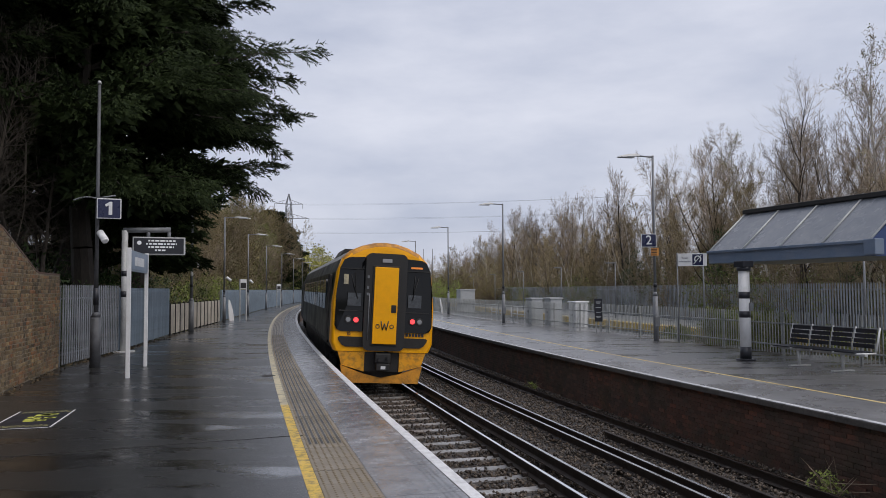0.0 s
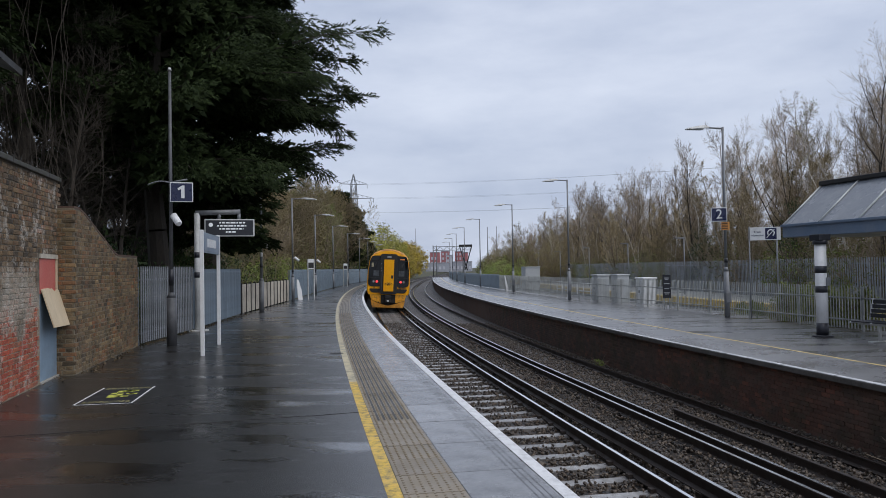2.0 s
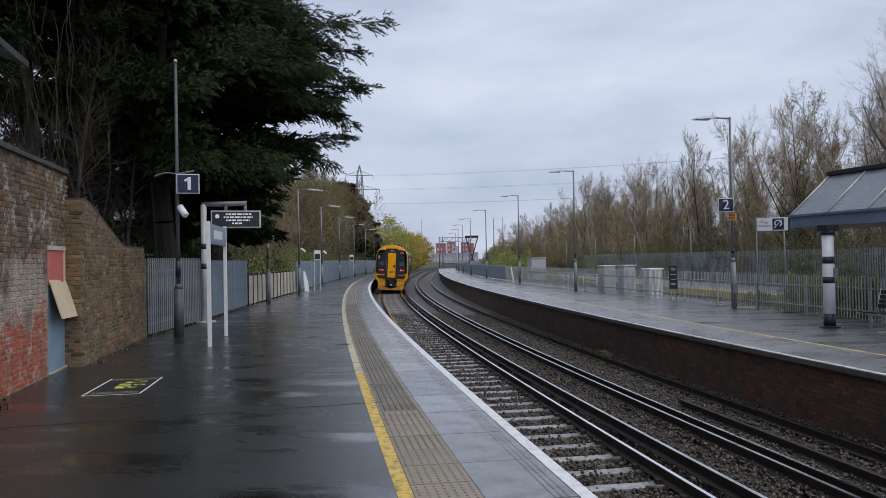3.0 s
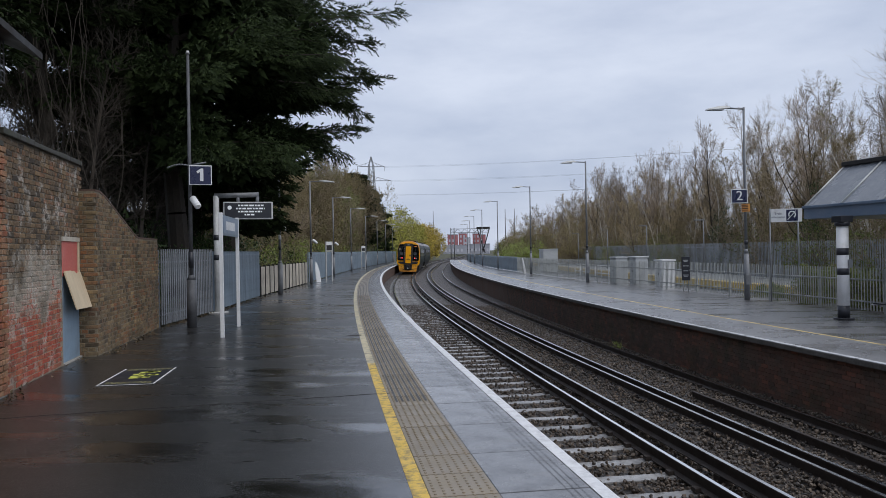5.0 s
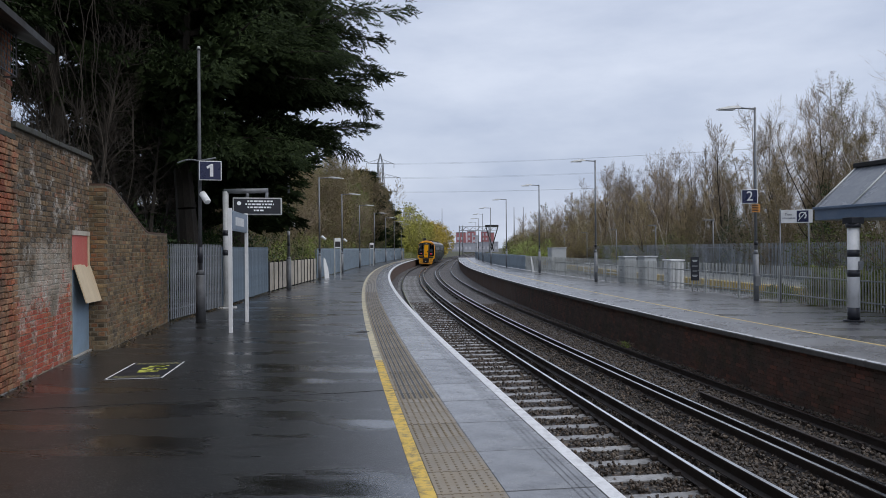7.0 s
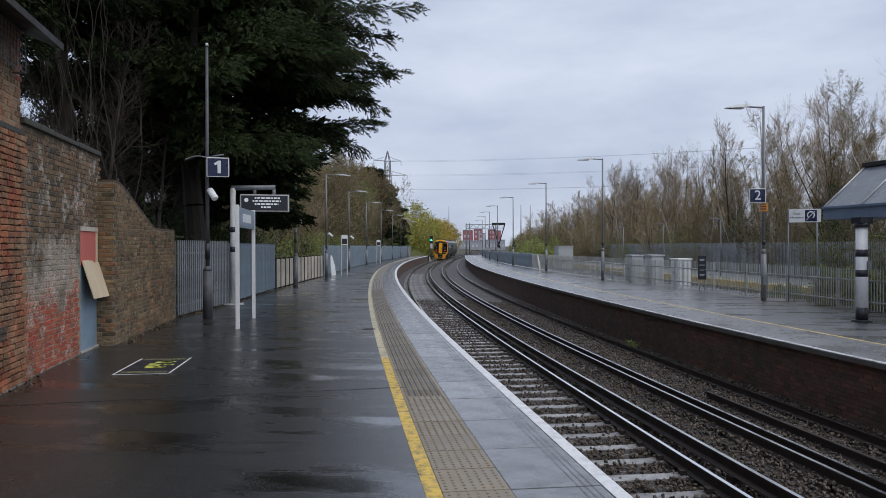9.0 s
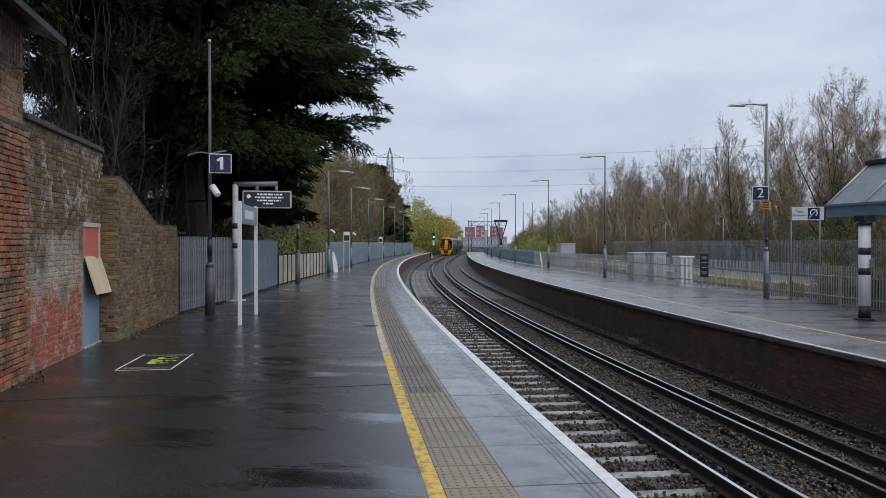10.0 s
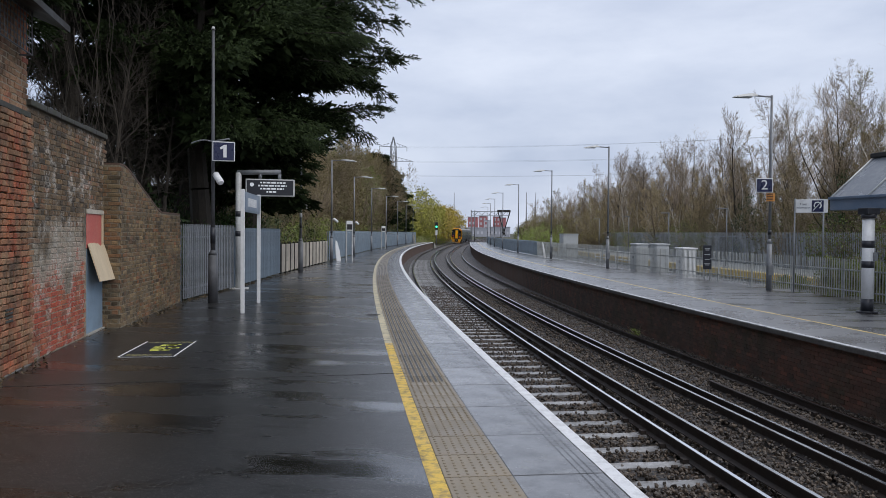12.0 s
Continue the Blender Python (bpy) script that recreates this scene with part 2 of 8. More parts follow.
FADED_YELLOW = surface("faded_yellow_paint", (0.58, 0.42, 0.13), (0.70, 0.56, 0.26), (0.4, 0.6), big=3, fine=60, dirt=(0.16, 0.14, 0.11), dirt_scale=5.0, dirt_amount=0.8)
PALE_LINE = surface("faded_cream_paint", (0.46, 0.40, 0.24), (0.60, 0.53, 0.36), (0.4, 0.6), big=3, fine=60, dirt=(0.10, 0.10, 0.10), dirt_scale=4.5, dirt_amount=0.9)
WHITE_LINE = surface("worn_white_paint", (0.62, 0.63, 0.64), (0.78, 0.79, 0.80), (0.35, 0.6), big=3, fine=60, dirt=(0.32, 0.32, 0.32), dirt_scale=9.0, dirt_amount=0.6)
DARK_EDGE = surface("dark_weathered_edge", (0.05, 0.047, 0.043), (0.13, 0.12, 0.11), (0.6, 0.85), big=4, fine=25, bump=0.5, dirt=(0.02, 0.018, 0.016), dirt_scale=3.0)
CHIPPED_WHITE = surface("chipped_white_paint", (0.55, 0.56, 0.57), (0.72, 0.73, 0.74), (0.4, 0.6), big=3, fine=50, dirt=(0.10, 0.10, 0.10), dirt_scale=6.0, dirt_amount=0.95)
MORTAR = surface("old_mortar", (0.10, 0.082, 0.056), (0.27, 0.225, 0.155), (0.8, 0.95), big=1.2, fine=40, bump=0.6, depth=0.006, dirt=(0.05, 0.045, 0.04))
SOOT_PALETTE = [(0.082, 0.041, 0.028), (0.131, 0.054, 0.034), (0.098, 0.057, 0.041), (0.180, 0.064, 0.038)]
SOOT_BRICK = old_brick("sooty_platform_brick", SOOT_PALETTE, (0.085, 0.062, 0.047), 0.6, 0.18, island=True)
SOOT_WALL = surface("sooty_platform_wall", (0.06, 0.038, 0.028), (0.13, 0.075, 0.052), (0.7, 0.9), big=1.0, fine=25, bump=0.6, depth=0.01, dirt=(0.07, 0.045, 0.035), dirt_scale=0.5)
RED_BRICK = screen_brick("limewashed_red_brick")
RED_BRICK_REST = screen_brick("limewashed_red_brick_rest", island=True)
SCREEN_MORTAR = screen_brick("limewashed_mortar", mortar=True)
HOUSE_MORTAR = surface("pale_lime_mortar", (0.20, 0.165, 0.115), (0.40, 0.34, 0.25), (0.8, 0.95), big=1.2, fine=40, bump=0.6, depth=0.006, dirt=(0.08, 0.065, 0.05))
BROWN_PALETTE = [(0.075, 0.050, 0.024), (0.26, 0.165, 0.068), (0.33, 0.12, 0.042), (0.16, 0.11, 0.048), (0.32, 0.215, 0.10), (0.05, 0.038, 0.024)]
BROWN_BRICK = old_brick("brown_stock_brick", BROWN_PALETTE, (0.20, 0.145, 0.085), 0.55, 0.3)
BROWN_BRICK_REST = old_brick("brown_stock_brick_rest", BROWN_PALETTE, (0.20, 0.145, 0.085), 0.55, 0.3, island=True)
HOUSE_PALETTE = [(0.432, 0.096, 0.040), (0.320, 0.076, 0.036), (0.480, 0.152, 0.060), (0.256, 0.136, 0.072), (0.448, 0.112, 0.048)]
HOUSE_BRICK = old_brick("orange_red_brick", HOUSE_PALETTE, (0.38, 0.25, 0.14), 0.7, 0.25)
HOUSE_BRICK_REST = old_brick("orange_red_brick_rest", HOUSE_PALETTE, (0.38, 0.25, 0.14), 0.7, 0.25, island=True)
BALLAST = loose_stones("track_ballast")
STONE = surface("ballast_stone", (0.015, 0.011, 0.008), (0.115, 0.088, 0.064), (0.35, 0.7), big=3, fine=30, bump=0.3, dirt=(0.06, 0.04, 0.027), dirt_scale=0.7, vary=0.75, island=True)
SLEEPER = surface("wet_concrete_sleeper", (0.22, 0.215, 0.21), (0.34, 0.333, 0.325), (0.2, 0.45), big=4, fine=40, dirt=(0.07, 0.06, 0.05), dirt_scale=3.0, dirt_amount=0.8, vary=0.2)
RAIL_TOP = surface("polished_rail_head", (0.70, 0.71, 0.73), (0.82, 0.83, 0.84), (0.06, 0.16), metal=1.0, big=2, fine=40, bump=0.05)
DULL_RAIL = surface("dull_live_rail_head", (0.45, 0.45, 0.45), (0.62, 0.62, 0.62), (0.12, 0.25), metal=1.0, big=2, fine=40, bump=0.1, dirt=(0.25, 0.22, 0.20), dirt_scale=2.0, dirt_amount=0.5)
RAIL_SIDE = surface("rusty_rail_side", (0.010, 0.0075, 0.006), (0.032, 0.020, 0.014), (0.5, 0.8), big=3, fine=40, bump=0.4)
EARTH = surface("rough_ground", (0.035, 0.04, 0.02), (0.085, 0.085, 0.045), (0.8, 0.95), big=0.25, fine=6, bump=1.0, depth=0.08, dirt=(0.06, 0.045, 0.03), dirt_scale=0.1)
STEEL = surface("galvanised_steel", (0.46, 0.47, 0.465), (0.62, 0.63, 0.62), (0.4, 0.6), metal=0.1, big=3, fine=30, bump=0.15, dirt=(0.10, 0.085, 0.07), dirt_scale=2.0, dirt_amount=0.4, vary=0.12)
TALL_ZINC = surface("grey_zinc_palisade", (0.23, 0.25, 0.275), (0.38, 0.405, 0.43), (0.45, 0.65), metal=0.2, big=2, fine=30, bump=0.15, dirt=(0.07, 0.07, 0.06), dirt_scale=1.2, dirt_amount=0.6, vary=0.18)
FENCE_STEEL = surface("weathered_fence_zinc", (0.27, 0.285, 0.28), (0.42, 0.435, 0.425), (0.4, 0.6), metal=0.1, big=3, fine=30, bump=0.15, dirt=(0.09, 0.10, 0.07), dirt_scale=2.0, dirt_amount=0.5, vary=0.15)
STEEL_BLUE = surface("blue_grey_fence_paint", (0.17, 0.225, 0.28), (0.25, 0.315, 0.38), (0.4, 0.6), metal=0.1, big=2, fine=30, bump=0.15, dirt=(0.12, 0.13, 0.13), dirt_scale=1.5, dirt_amount=0.5, vary=0.12)
STEEL_DARK = surface("shaded_grey_fence_steel", (0.17, 0.185, 0.205), (0.28, 0.30, 0.325), (0.5, 0.7), metal=0.2, big=2, fine=30, bump=0.15, dirt=(0.05, 0.05, 0.045), dirt_scale=1.2, dirt_amount=0.6, vary=0.15)
POLE_GREY = surface("weathered_grey_pole", (0.15, 0.16, 0.175), (0.25, 0.265, 0.28), (0.4, 0.6), metal=0.2, big=4, fine=40, bump=0.15, dirt=(0.07, 0.06, 0.05), dirt_scale=3.0)
# pole steel darkened: the shade of the trees is put into its colour
POLE_DARK = surface("shade_dark_pole", (0.055, 0.058, 0.064), (0.12, 0.125, 0.135), (0.45, 0.65), metal=0.1, big=4, fine=40, bump=0.2, dirt=(0.03, 0.028, 0.025), dirt_scale=5.0)
WHITE_PAINT = surface("white_painted_metal", (0.66, 0.67, 0.68), (0.78, 0.79, 0.79), (0.35, 0.5), big=3, fine=40, bump=0.1, dirt=(0.35, 0.35, 0.33), dirt_scale=3.0, dirt_amount=0.4)
BLACK_PAINT = surface("black_painted_metal", (0.012, 0.014, 0.02), (0.025, 0.027, 0.035), (0.35, 0.5), big=3, fine=40, bump=0.1)
NAVY = surface("navy_enamel", (0.010, 0.014, 0.05), (0.014, 0.019, 0.065), (0.25, 0.35), big=3, fine=40, bump=0.05)
ORANGE = surface("orange_label", (0.55, 0.22, 0.04), (0.62, 0.27, 0.06), (0.4, 0.5), big=3, fine=40)
CONCRETE = surface("weathered_concrete", (0.28, 0.27, 0.245), (0.40, 0.385, 0.35), (0.7, 0.9), big=1.2, fine=25, bump=0.4, dirt=(0.12, 0.11, 0.09), dirt_scale=1.5, vary=0.12)
BLUE_DOOR = surface("pale_blue_door_paint", (0.20, 0.29, 0.38), (0.25, 0.34, 0.43), (0.35, 0.55), big=2, fine=30, bump=0.15, dirt=(0.14, 0.17, 0.2), dirt_scale=2.5, dirt_amount=0.5)
RED_PANEL = surface("faded_red_board", (0.46, 0.10, 0.085), (0.58, 0.16, 0.13), (0.5, 0.7), big=2, fine=30, bump=0.2, dirt=(0.5, 0.25, 0.2), dirt_scale=2.5, dirt_amount=0.4)
PLYWOOD = surface("raw_plywood", (0.48, 0.38, 0.25), (0.64, 0.53, 0.37), (0.6, 0.8), big=2, fine=14, bump=0.2, stretch=(6, 6, 0.7))
CANOPY_BLUE = surface("blue_grey_canopy_paint", (0.11, 0.16, 0.23), (0.16, 0.21, 0.29), (0.35, 0.55), big=2, fine=30, bump=0.1, dirt=(0.2, 0.22, 0.24), dirt_scale=2.0, dirt_amount=0.3)
ROOF_SHEET = surface("wet_grey_roof_sheet", (0.12, 0.135, 0.155), (0.19, 0.205, 0.23), (0.15, 0.35), big=1.2, fine=20, bump=0.1, dirt=(0.28, 0.29, 0.29), dirt_scale=3.5, dirt_amount=0.4, vary=0.08)
TRAIN_YELLOW = surface("train_warning_yellow", (0.95, 0.41, 0.003), (1.0, 0.46, 0.004), (0.3, 0.45), big=1.2, fine=30, bump=0.03, dirt=(0.62, 0.24, 0.01), dirt_scale=2.4, dirt_amount=0.3, spec=0.3)
SKIRT_YELLOW = surface("chipped_skirt_yellow", (0.80, 0.33, 0.012), (0.92, 0.44, 0.02), (0.4, 0.6), big=2.0, fine=25, bump=0.05, dirt=(0.16, 0.07, 0.03), dirt_scale=6.0, dirt_amount=0.75)
TRAIN_DIRTY = surface("grimy_train_yellow", (0.56, 0.22, 0.02), (0.78, 0.35, 0.03), (0.45, 0.65), big=2.0, fine=25, bump=0.05, dirt=(0.09, 0.05, 0.025), dirt_scale=3.0, dirt_amount=0.8)
TRAIN_GREEN = surface("dark_green_train_side", (0.006, 0.013, 0.011), (0.013, 0.022, 0.018), (0.35, 0.5), big=1.0, fine=20, bump=0.03, dirt=(0.03, 0.025, 0.02), dirt_scale=0.8, dirt_amount=0.4, spec=0.10)
TRAIN_ROOF = surface("grimy_train_roof", (0.16, 0.155, 0.15), (0.25, 0.245, 0.235), (0.4, 0.6), big=1.0, fine=20, bump=0.1, dirt=(0.09, 0.08, 0.07), dirt_scale=1.2)
TRAIN_DARK = surface("black_underframe", (0.010, 0.010, 0.010), (0.028, 0.025, 0.022), (0.5, 0.8), big=3, fine=25, bump=0.3)
RUBBER = surface("charcoal_gangway_rubber", (0.012, 0.012, 0.012), (0.026, 0.025, 0.024), (0.5, 0.7), big=3, fine=40, bump=0.1)
WINDOW = glass_dark("dark_train_glass", (0.003, 0.0035, 0.004))
SIDE_GLASS = glass_dark("side_window_glass", (0.02, 0.025, 0.03), 0.03)
LENS = glass_dark("lamp_lens", (0.22, 0.23, 0.24), 0.1)
TAIL_RED = glow("red_tail_light", (1.0, 0.05, 0.06), 1.6)
HEAD_WHITE = glow("lit_destination", (1.0, 0.30, 0.05), 0.12)
SIGNAL_GREEN = glow("green_signal_light", (0.05, 0.9, 0.45), 3.0)
DISPLAY_TEXT = glow("white_display_dots", (0.75, 0.78, 0.80), 0.14)
BARK = surface("dark_bark", (0.085, 0.068, 0.052), (0.20, 0.158, 0.12), (0.8, 0.95), big=3, fine=18, bump=0.8, depth=0.02, vary=0.25, stretch=(1, 1, 0.3))
BIRCH = surface("pale_birch_bark", (0.40, 0.36, 0.30), (0.62, 0.57, 0.49), (0.7, 0.9), big=3, fine=14, bump=0.4, dirt=(0.06, 0.045, 0.035), dirt_scale=4.0, vary=0.35, stretch=(0.6, 0.6, 2.0))
TWIG = surface("brown_twig", (0.18, 0.138, 0.098), (0.36, 0.285, 0.205), (0.8, 0.95), big=1, fine=6, bump=0, vary=0.3)
WARM_TWIG = surface("warm_brown_twig", (0.22, 0.17, 0.10), (0.40, 0.315, 0.19), (0.8, 0.95), big=1, fine=6, bump=0, vary=0.35)
# darker copy of the bark: shade under the conifers is put into its colour
DARK_STEM = surface("shade_dark_bark", (0.022, 0.018, 0.014), (0.062, 0.050, 0.038), (0.75, 0.95), big=3, fine=18, bump=0.8, depth=0.02, vary=0.3, stretch=(1, 1, 0.3))
NEEDLES = leaf_material("dark_conifer_needles", (0.012, 0.020, 0.008), (0.042, 0.062, 0.022), 0.7, 0.08)
IVY = leaf_material("ivy_leaves", (0.028, 0.050, 0.019), (0.075, 0.118, 0.040), 0.4)
SPRING = leaf_material("spring_leaves", (0.15, 0.19, 0.04), (0.28, 0.34, 0.08))
OLIVE = leaf_material("olive_buds", (0.15, 0.125, 0.045), (0.26, 0.21, 0.08))
WILLOW = leaf_material("yellow_willow_leaves", (0.24, 0.24, 0.05), (0.40, 0.38, 0.08))
GOLD = leaf_material("golden_catkins", (0.36, 0.27, 0.04), (0.52, 0.40, 0.06))
SCRUB = leaf_material("brown_green_scrub", (0.095, 0.090, 0.034), (0.19, 0.165, 0.062))


# ---------------------------------------------------------------- mesh helpers
def part(name, bm, material, parent=None, label=""):
    """Links a bmesh as one mesh object, under parent if there is one."""
    me = bpy.data.meshes.new(name)
    bm.to_mesh(me)
    bm.free()
    for m in (material if isinstance(material, (list, tuple)) else [material]):
        me.materials.append(m)
    ob = new(name, me)
    if parent is not None:
        ob.parent = parent
    if label:
        ob["label"] = label
    return ob


def sharing(name, me, parent, m):
    ob = new(name, me)
    ob.parent = parent
    ob.matrix_local = m
    return ob


def thing(name, label, category, m=None, group="", kind=""):
    ob = new(name)
    ob.empty_display_size = 0.1
    if m is not None:
        ob.matrix_world = m
    return tagged(ob, label, category, group, kind)


def box(bm, lo, hi, m=None, mat=0, bevel=0.0):
    """An upright box from lo to hi, bevelled if asked."""
    r = bmesh.ops.create_cube(bm, size=1.0)
    c = [(p + q) / 2 for p, q in zip(lo, hi)]
    s = [abs(q - p) for p, q in zip(lo, hi)]
    mm = Matrix.Translation(c) @ Matrix.Diagonal((*s, 1))
    bmesh.ops.transform(bm, matrix=(m @ mm) if m is not None else mm, verts=r["verts"])
    fs = {f for v in r["verts"] for f in v.link_faces}
    for f in fs:
        f.material_index = mat
    if bevel:
        es = {e for f in fs for e in f.edges}
        bmesh.ops.bevel(bm, geom=list(es), offset=bevel, segments=2, affect="EDGES", profile=0.6)


def tube(bm, p, q, r0, r1=None, n=8, mat=0, cap=True):
    """A round bar from p to q."""
    r1 = r0 if r1 is None else r1
    p, q = Vector(p), Vector(q)
    d = (q - p).normalized()
    u = d.orthogonal().normalized()
    w = d.cross(u)
    rings = []
    for c, r in ((p, r0), (q, r1)):
        rings.append([bm.verts.new(c + (u * math.cos(k * math.tau / n) + w * math.sin(k * math.tau / n)) * r) for k in range(n)])
    for k in range(n):
        f = bm.faces.new((rings[0][k], rings[0][(k + 1) % n], rings[1][(k + 1) % n], rings[1][k]))
        f.material_index, f.smooth = mat, n > 5
    if cap:
        for ring in (rings[0][::-1], rings[1]):
            bm.faces.new(ring).material_index = mat


def prism(bm, outline, y0, y1, mat=0, m=None):
    """A flat outline in x and z, drawn out from y0 to y1."""
    vs = []
    for y in (y0, y1):
        vs.append([bm.verts.new((m @ Vector((x, y, z))) if m is not None else (x, y, z)) for x, z in outline])
    k = len(outline)
    fs = [bm.faces.new(vs[0]), bm.faces.new(vs[1][::-1])]
    for i in range(k):
        fs.append(bm.faces.new((vs[0][i], vs[1][i], vs[1][(i + 1) % k], vs[0][(i + 1) % k])))
    for f in fs:
        f.material_index = mat
    bmesh.ops.recalc_face_normals(bm, faces=fs)


def rounded(x0, z0, x1, z1, r, n=4):
    pts = []
    for cx_, cz_, a0 in ((x1 - r, z0 + r, -90), (x1 - r, z1 - r, 0), (x0 + r, z1 - r, 90), (x0 + r, z0 + r, 180)):
        for k in range(n + 1):
            a_ = radians(a0 + 90 * k / n)
            pts.append((cx_ + r * math.cos(a_), cz_ + r * math.sin(a_)))
    return pts


def writing(text, size, material, parent, m, name="digit", label=""):
    """Raised letters in the built-in font, as a mesh."""
    cu = bpy.data.curves.new(name, "FONT")
    cu.body, cu.size, cu.extrude, cu.align_x, cu.align_y = text, size, 0.002, "CENTER", "CENTER"
    tmp = bpy.data.objects.new(name, cu)
    scene.collection.objects.link(tmp)
    me = bpy.data.meshes.new_from_object(tmp.evaluated_get(bpy.context.evaluated_depsgraph_get()))
    bpy.data.objects.remove(tmp)
    me.materials.clear()
    me.materials.append(material)
    ob = new(name, me)
    ob.parent, ob.matrix_local = parent, m
    if label:
        ob["label"] = label
    return ob


# ---------------------------------------------------------------- the line of the platform edge, and offsets from it
EDGE = (-1.6076, 2.5166, 7.6388, -26.1649, 2.1640)


def edge_x(y):
    if y < 4:
        return edge_x(4) + (y - 4) * slope(4)
    if y > 200:
        return edge_x(200) - 0.035 * (y - 200)
    if y > 140:
        return edge_x(140) - 0.085 * (y - 140) + 0.00042 * (y - 140) ** 2
    u = y / 100
    return (((EDGE[0] * u + EDGE[1]) * u + EDGE[2]) * u + EDGE[3]) * u + EDGE[4]


def slope(y):
    y = max(y, 4)
    if y > 140:
        return -0.085 + 0.00084 * (min(y, 200) - 140)
    u = y / 100
    return (((4 * EDGE[0] * u + 3 * EDGE[1]) * u + 2 * EDGE[2]) * u + EDGE[3]) / 100


def at(y, o, z=0.0):
    """The place o metres to the right of the platform edge, abreast of its point at y."""
    m = slope(y)
    k = 1 / math.sqrt(1 + m * m)
    return Vector((edge_x(y) + o * k, y - o * m * k, z))


def heading(y):
    """Degrees by which the line turns left of straight ahead at y."""
    return math.degrees(math.atan(-slope(y)))


def along(y, o=0.0, z=0.0, turn=0.0):
    return Matrix.Translation(at(y, o, z)) @ pose(0, 0, 0, 0, 0, heading(y) + turn)


def arc(y0, step, count):
    """y values that lie step metres apart along the line."""
    out, y = [], y0
    for _ in range(count):
        out.append(y)
        y += step / math.sqrt(1 + slope(y) ** 2)
    return out


def span(y0, y1, n):
    return [y0 + (y1 - y0) * k / n for k in range(n + 1)]


def sweep(bm, section, ys, mat=0, closed=False, smooth=False):
    """Draws a cross-section of (offset, height) along the line. Offsets may be functions of y."""
    rows = []
    for y in ys:
        rows.append([bm.verts.new(at(y, o(y) if callable(o) else o, z)) for o, z in section])
    k = len(section)
    for r, s in zip(rows, rows[1:]):
        for i in range(k if closed else k - 1):
            f = bm.faces.new((r[i], r[(i + 1) % k], s[(i + 1) % k], s[i]))
            f.material_index, f.smooth = mat, smooth
    if closed:
        bm.faces.new(rows[0][::-1]).material_index = mat
        bm.faces.new(rows[-1]).material_index = mat
    return rows


def table(rows):
    """A function that runs straight from row to row of (y, value)."""
    ys, vs = zip(*rows)
    return lambda y: float(np.interp(y, ys, vs))


RAIL_1, RAIL_2, TOP_2 = -0.915, -1.05, -0.13
O_L1, O_R1, O_C1, O_C2, O_L2, O_R2 = 0.69, 2.125, 2.52, 3.74, 4.16, 5.56
edge_2 = table([(-60, 6.2), (18, 6.2), (40, 6.45), (60, 6.7), (90, 6.85), (120, 6.6), (150, 6.2)])
fence_2 = table([(-60, 11.9), (20, 11.9), (30, 12.0), (40, 11.3), (77, 10.3), (150, 9.4)])
fence_1 = table([(-60, -6.1), (19, -6.1), (23.2, -5.6), (31, -5.2), (43, -4.3), (60, -3.75), (98, -3.0), (150, -2.8)])
END_1, END_2 = 136.0, 150.0


# ---------------------------------------------------------------- ground, platforms, tracks
def build_ground():
    bm = bmesh.new()
    ys = [-400, -120, -60, -30, 0] + span(6, 160, 40)[1:] + [200, 300, 600, 1500, 3500]
    sec = [(-2500, -0.6), (-300, -0.5), (-60, -0.35), (-14, -0.2), (-7.5, -0.2), (-4.6, -1.5), (10.2, -1.5), (12.2, -0.75), (16, -0.8), (26, -0.65),
           (60, -0.6), (300, -0.5), (2500, -0.5)]
    sweep(bm, sec, ys)
    tagged(part("ground", bm, EARTH), "rough grass and earth beside the railway", "ground", kind="structure")
    bm = bmesh.new()
    ys = [-60, -30] + span(-10, 160, 120) + [200, 260, 330]
    sweep(bm, [(-0.35, -1.04), (0.0, -1.105), (2.9, -1.125), (3.4, -1.22), (6.4, -1.245), (6.9, -1.18)], ys, smooth=True)
    tagged(part("ballast", bm, BALLAST), "dark wet stone ballast under both tracks", "ballast", kind="structure")


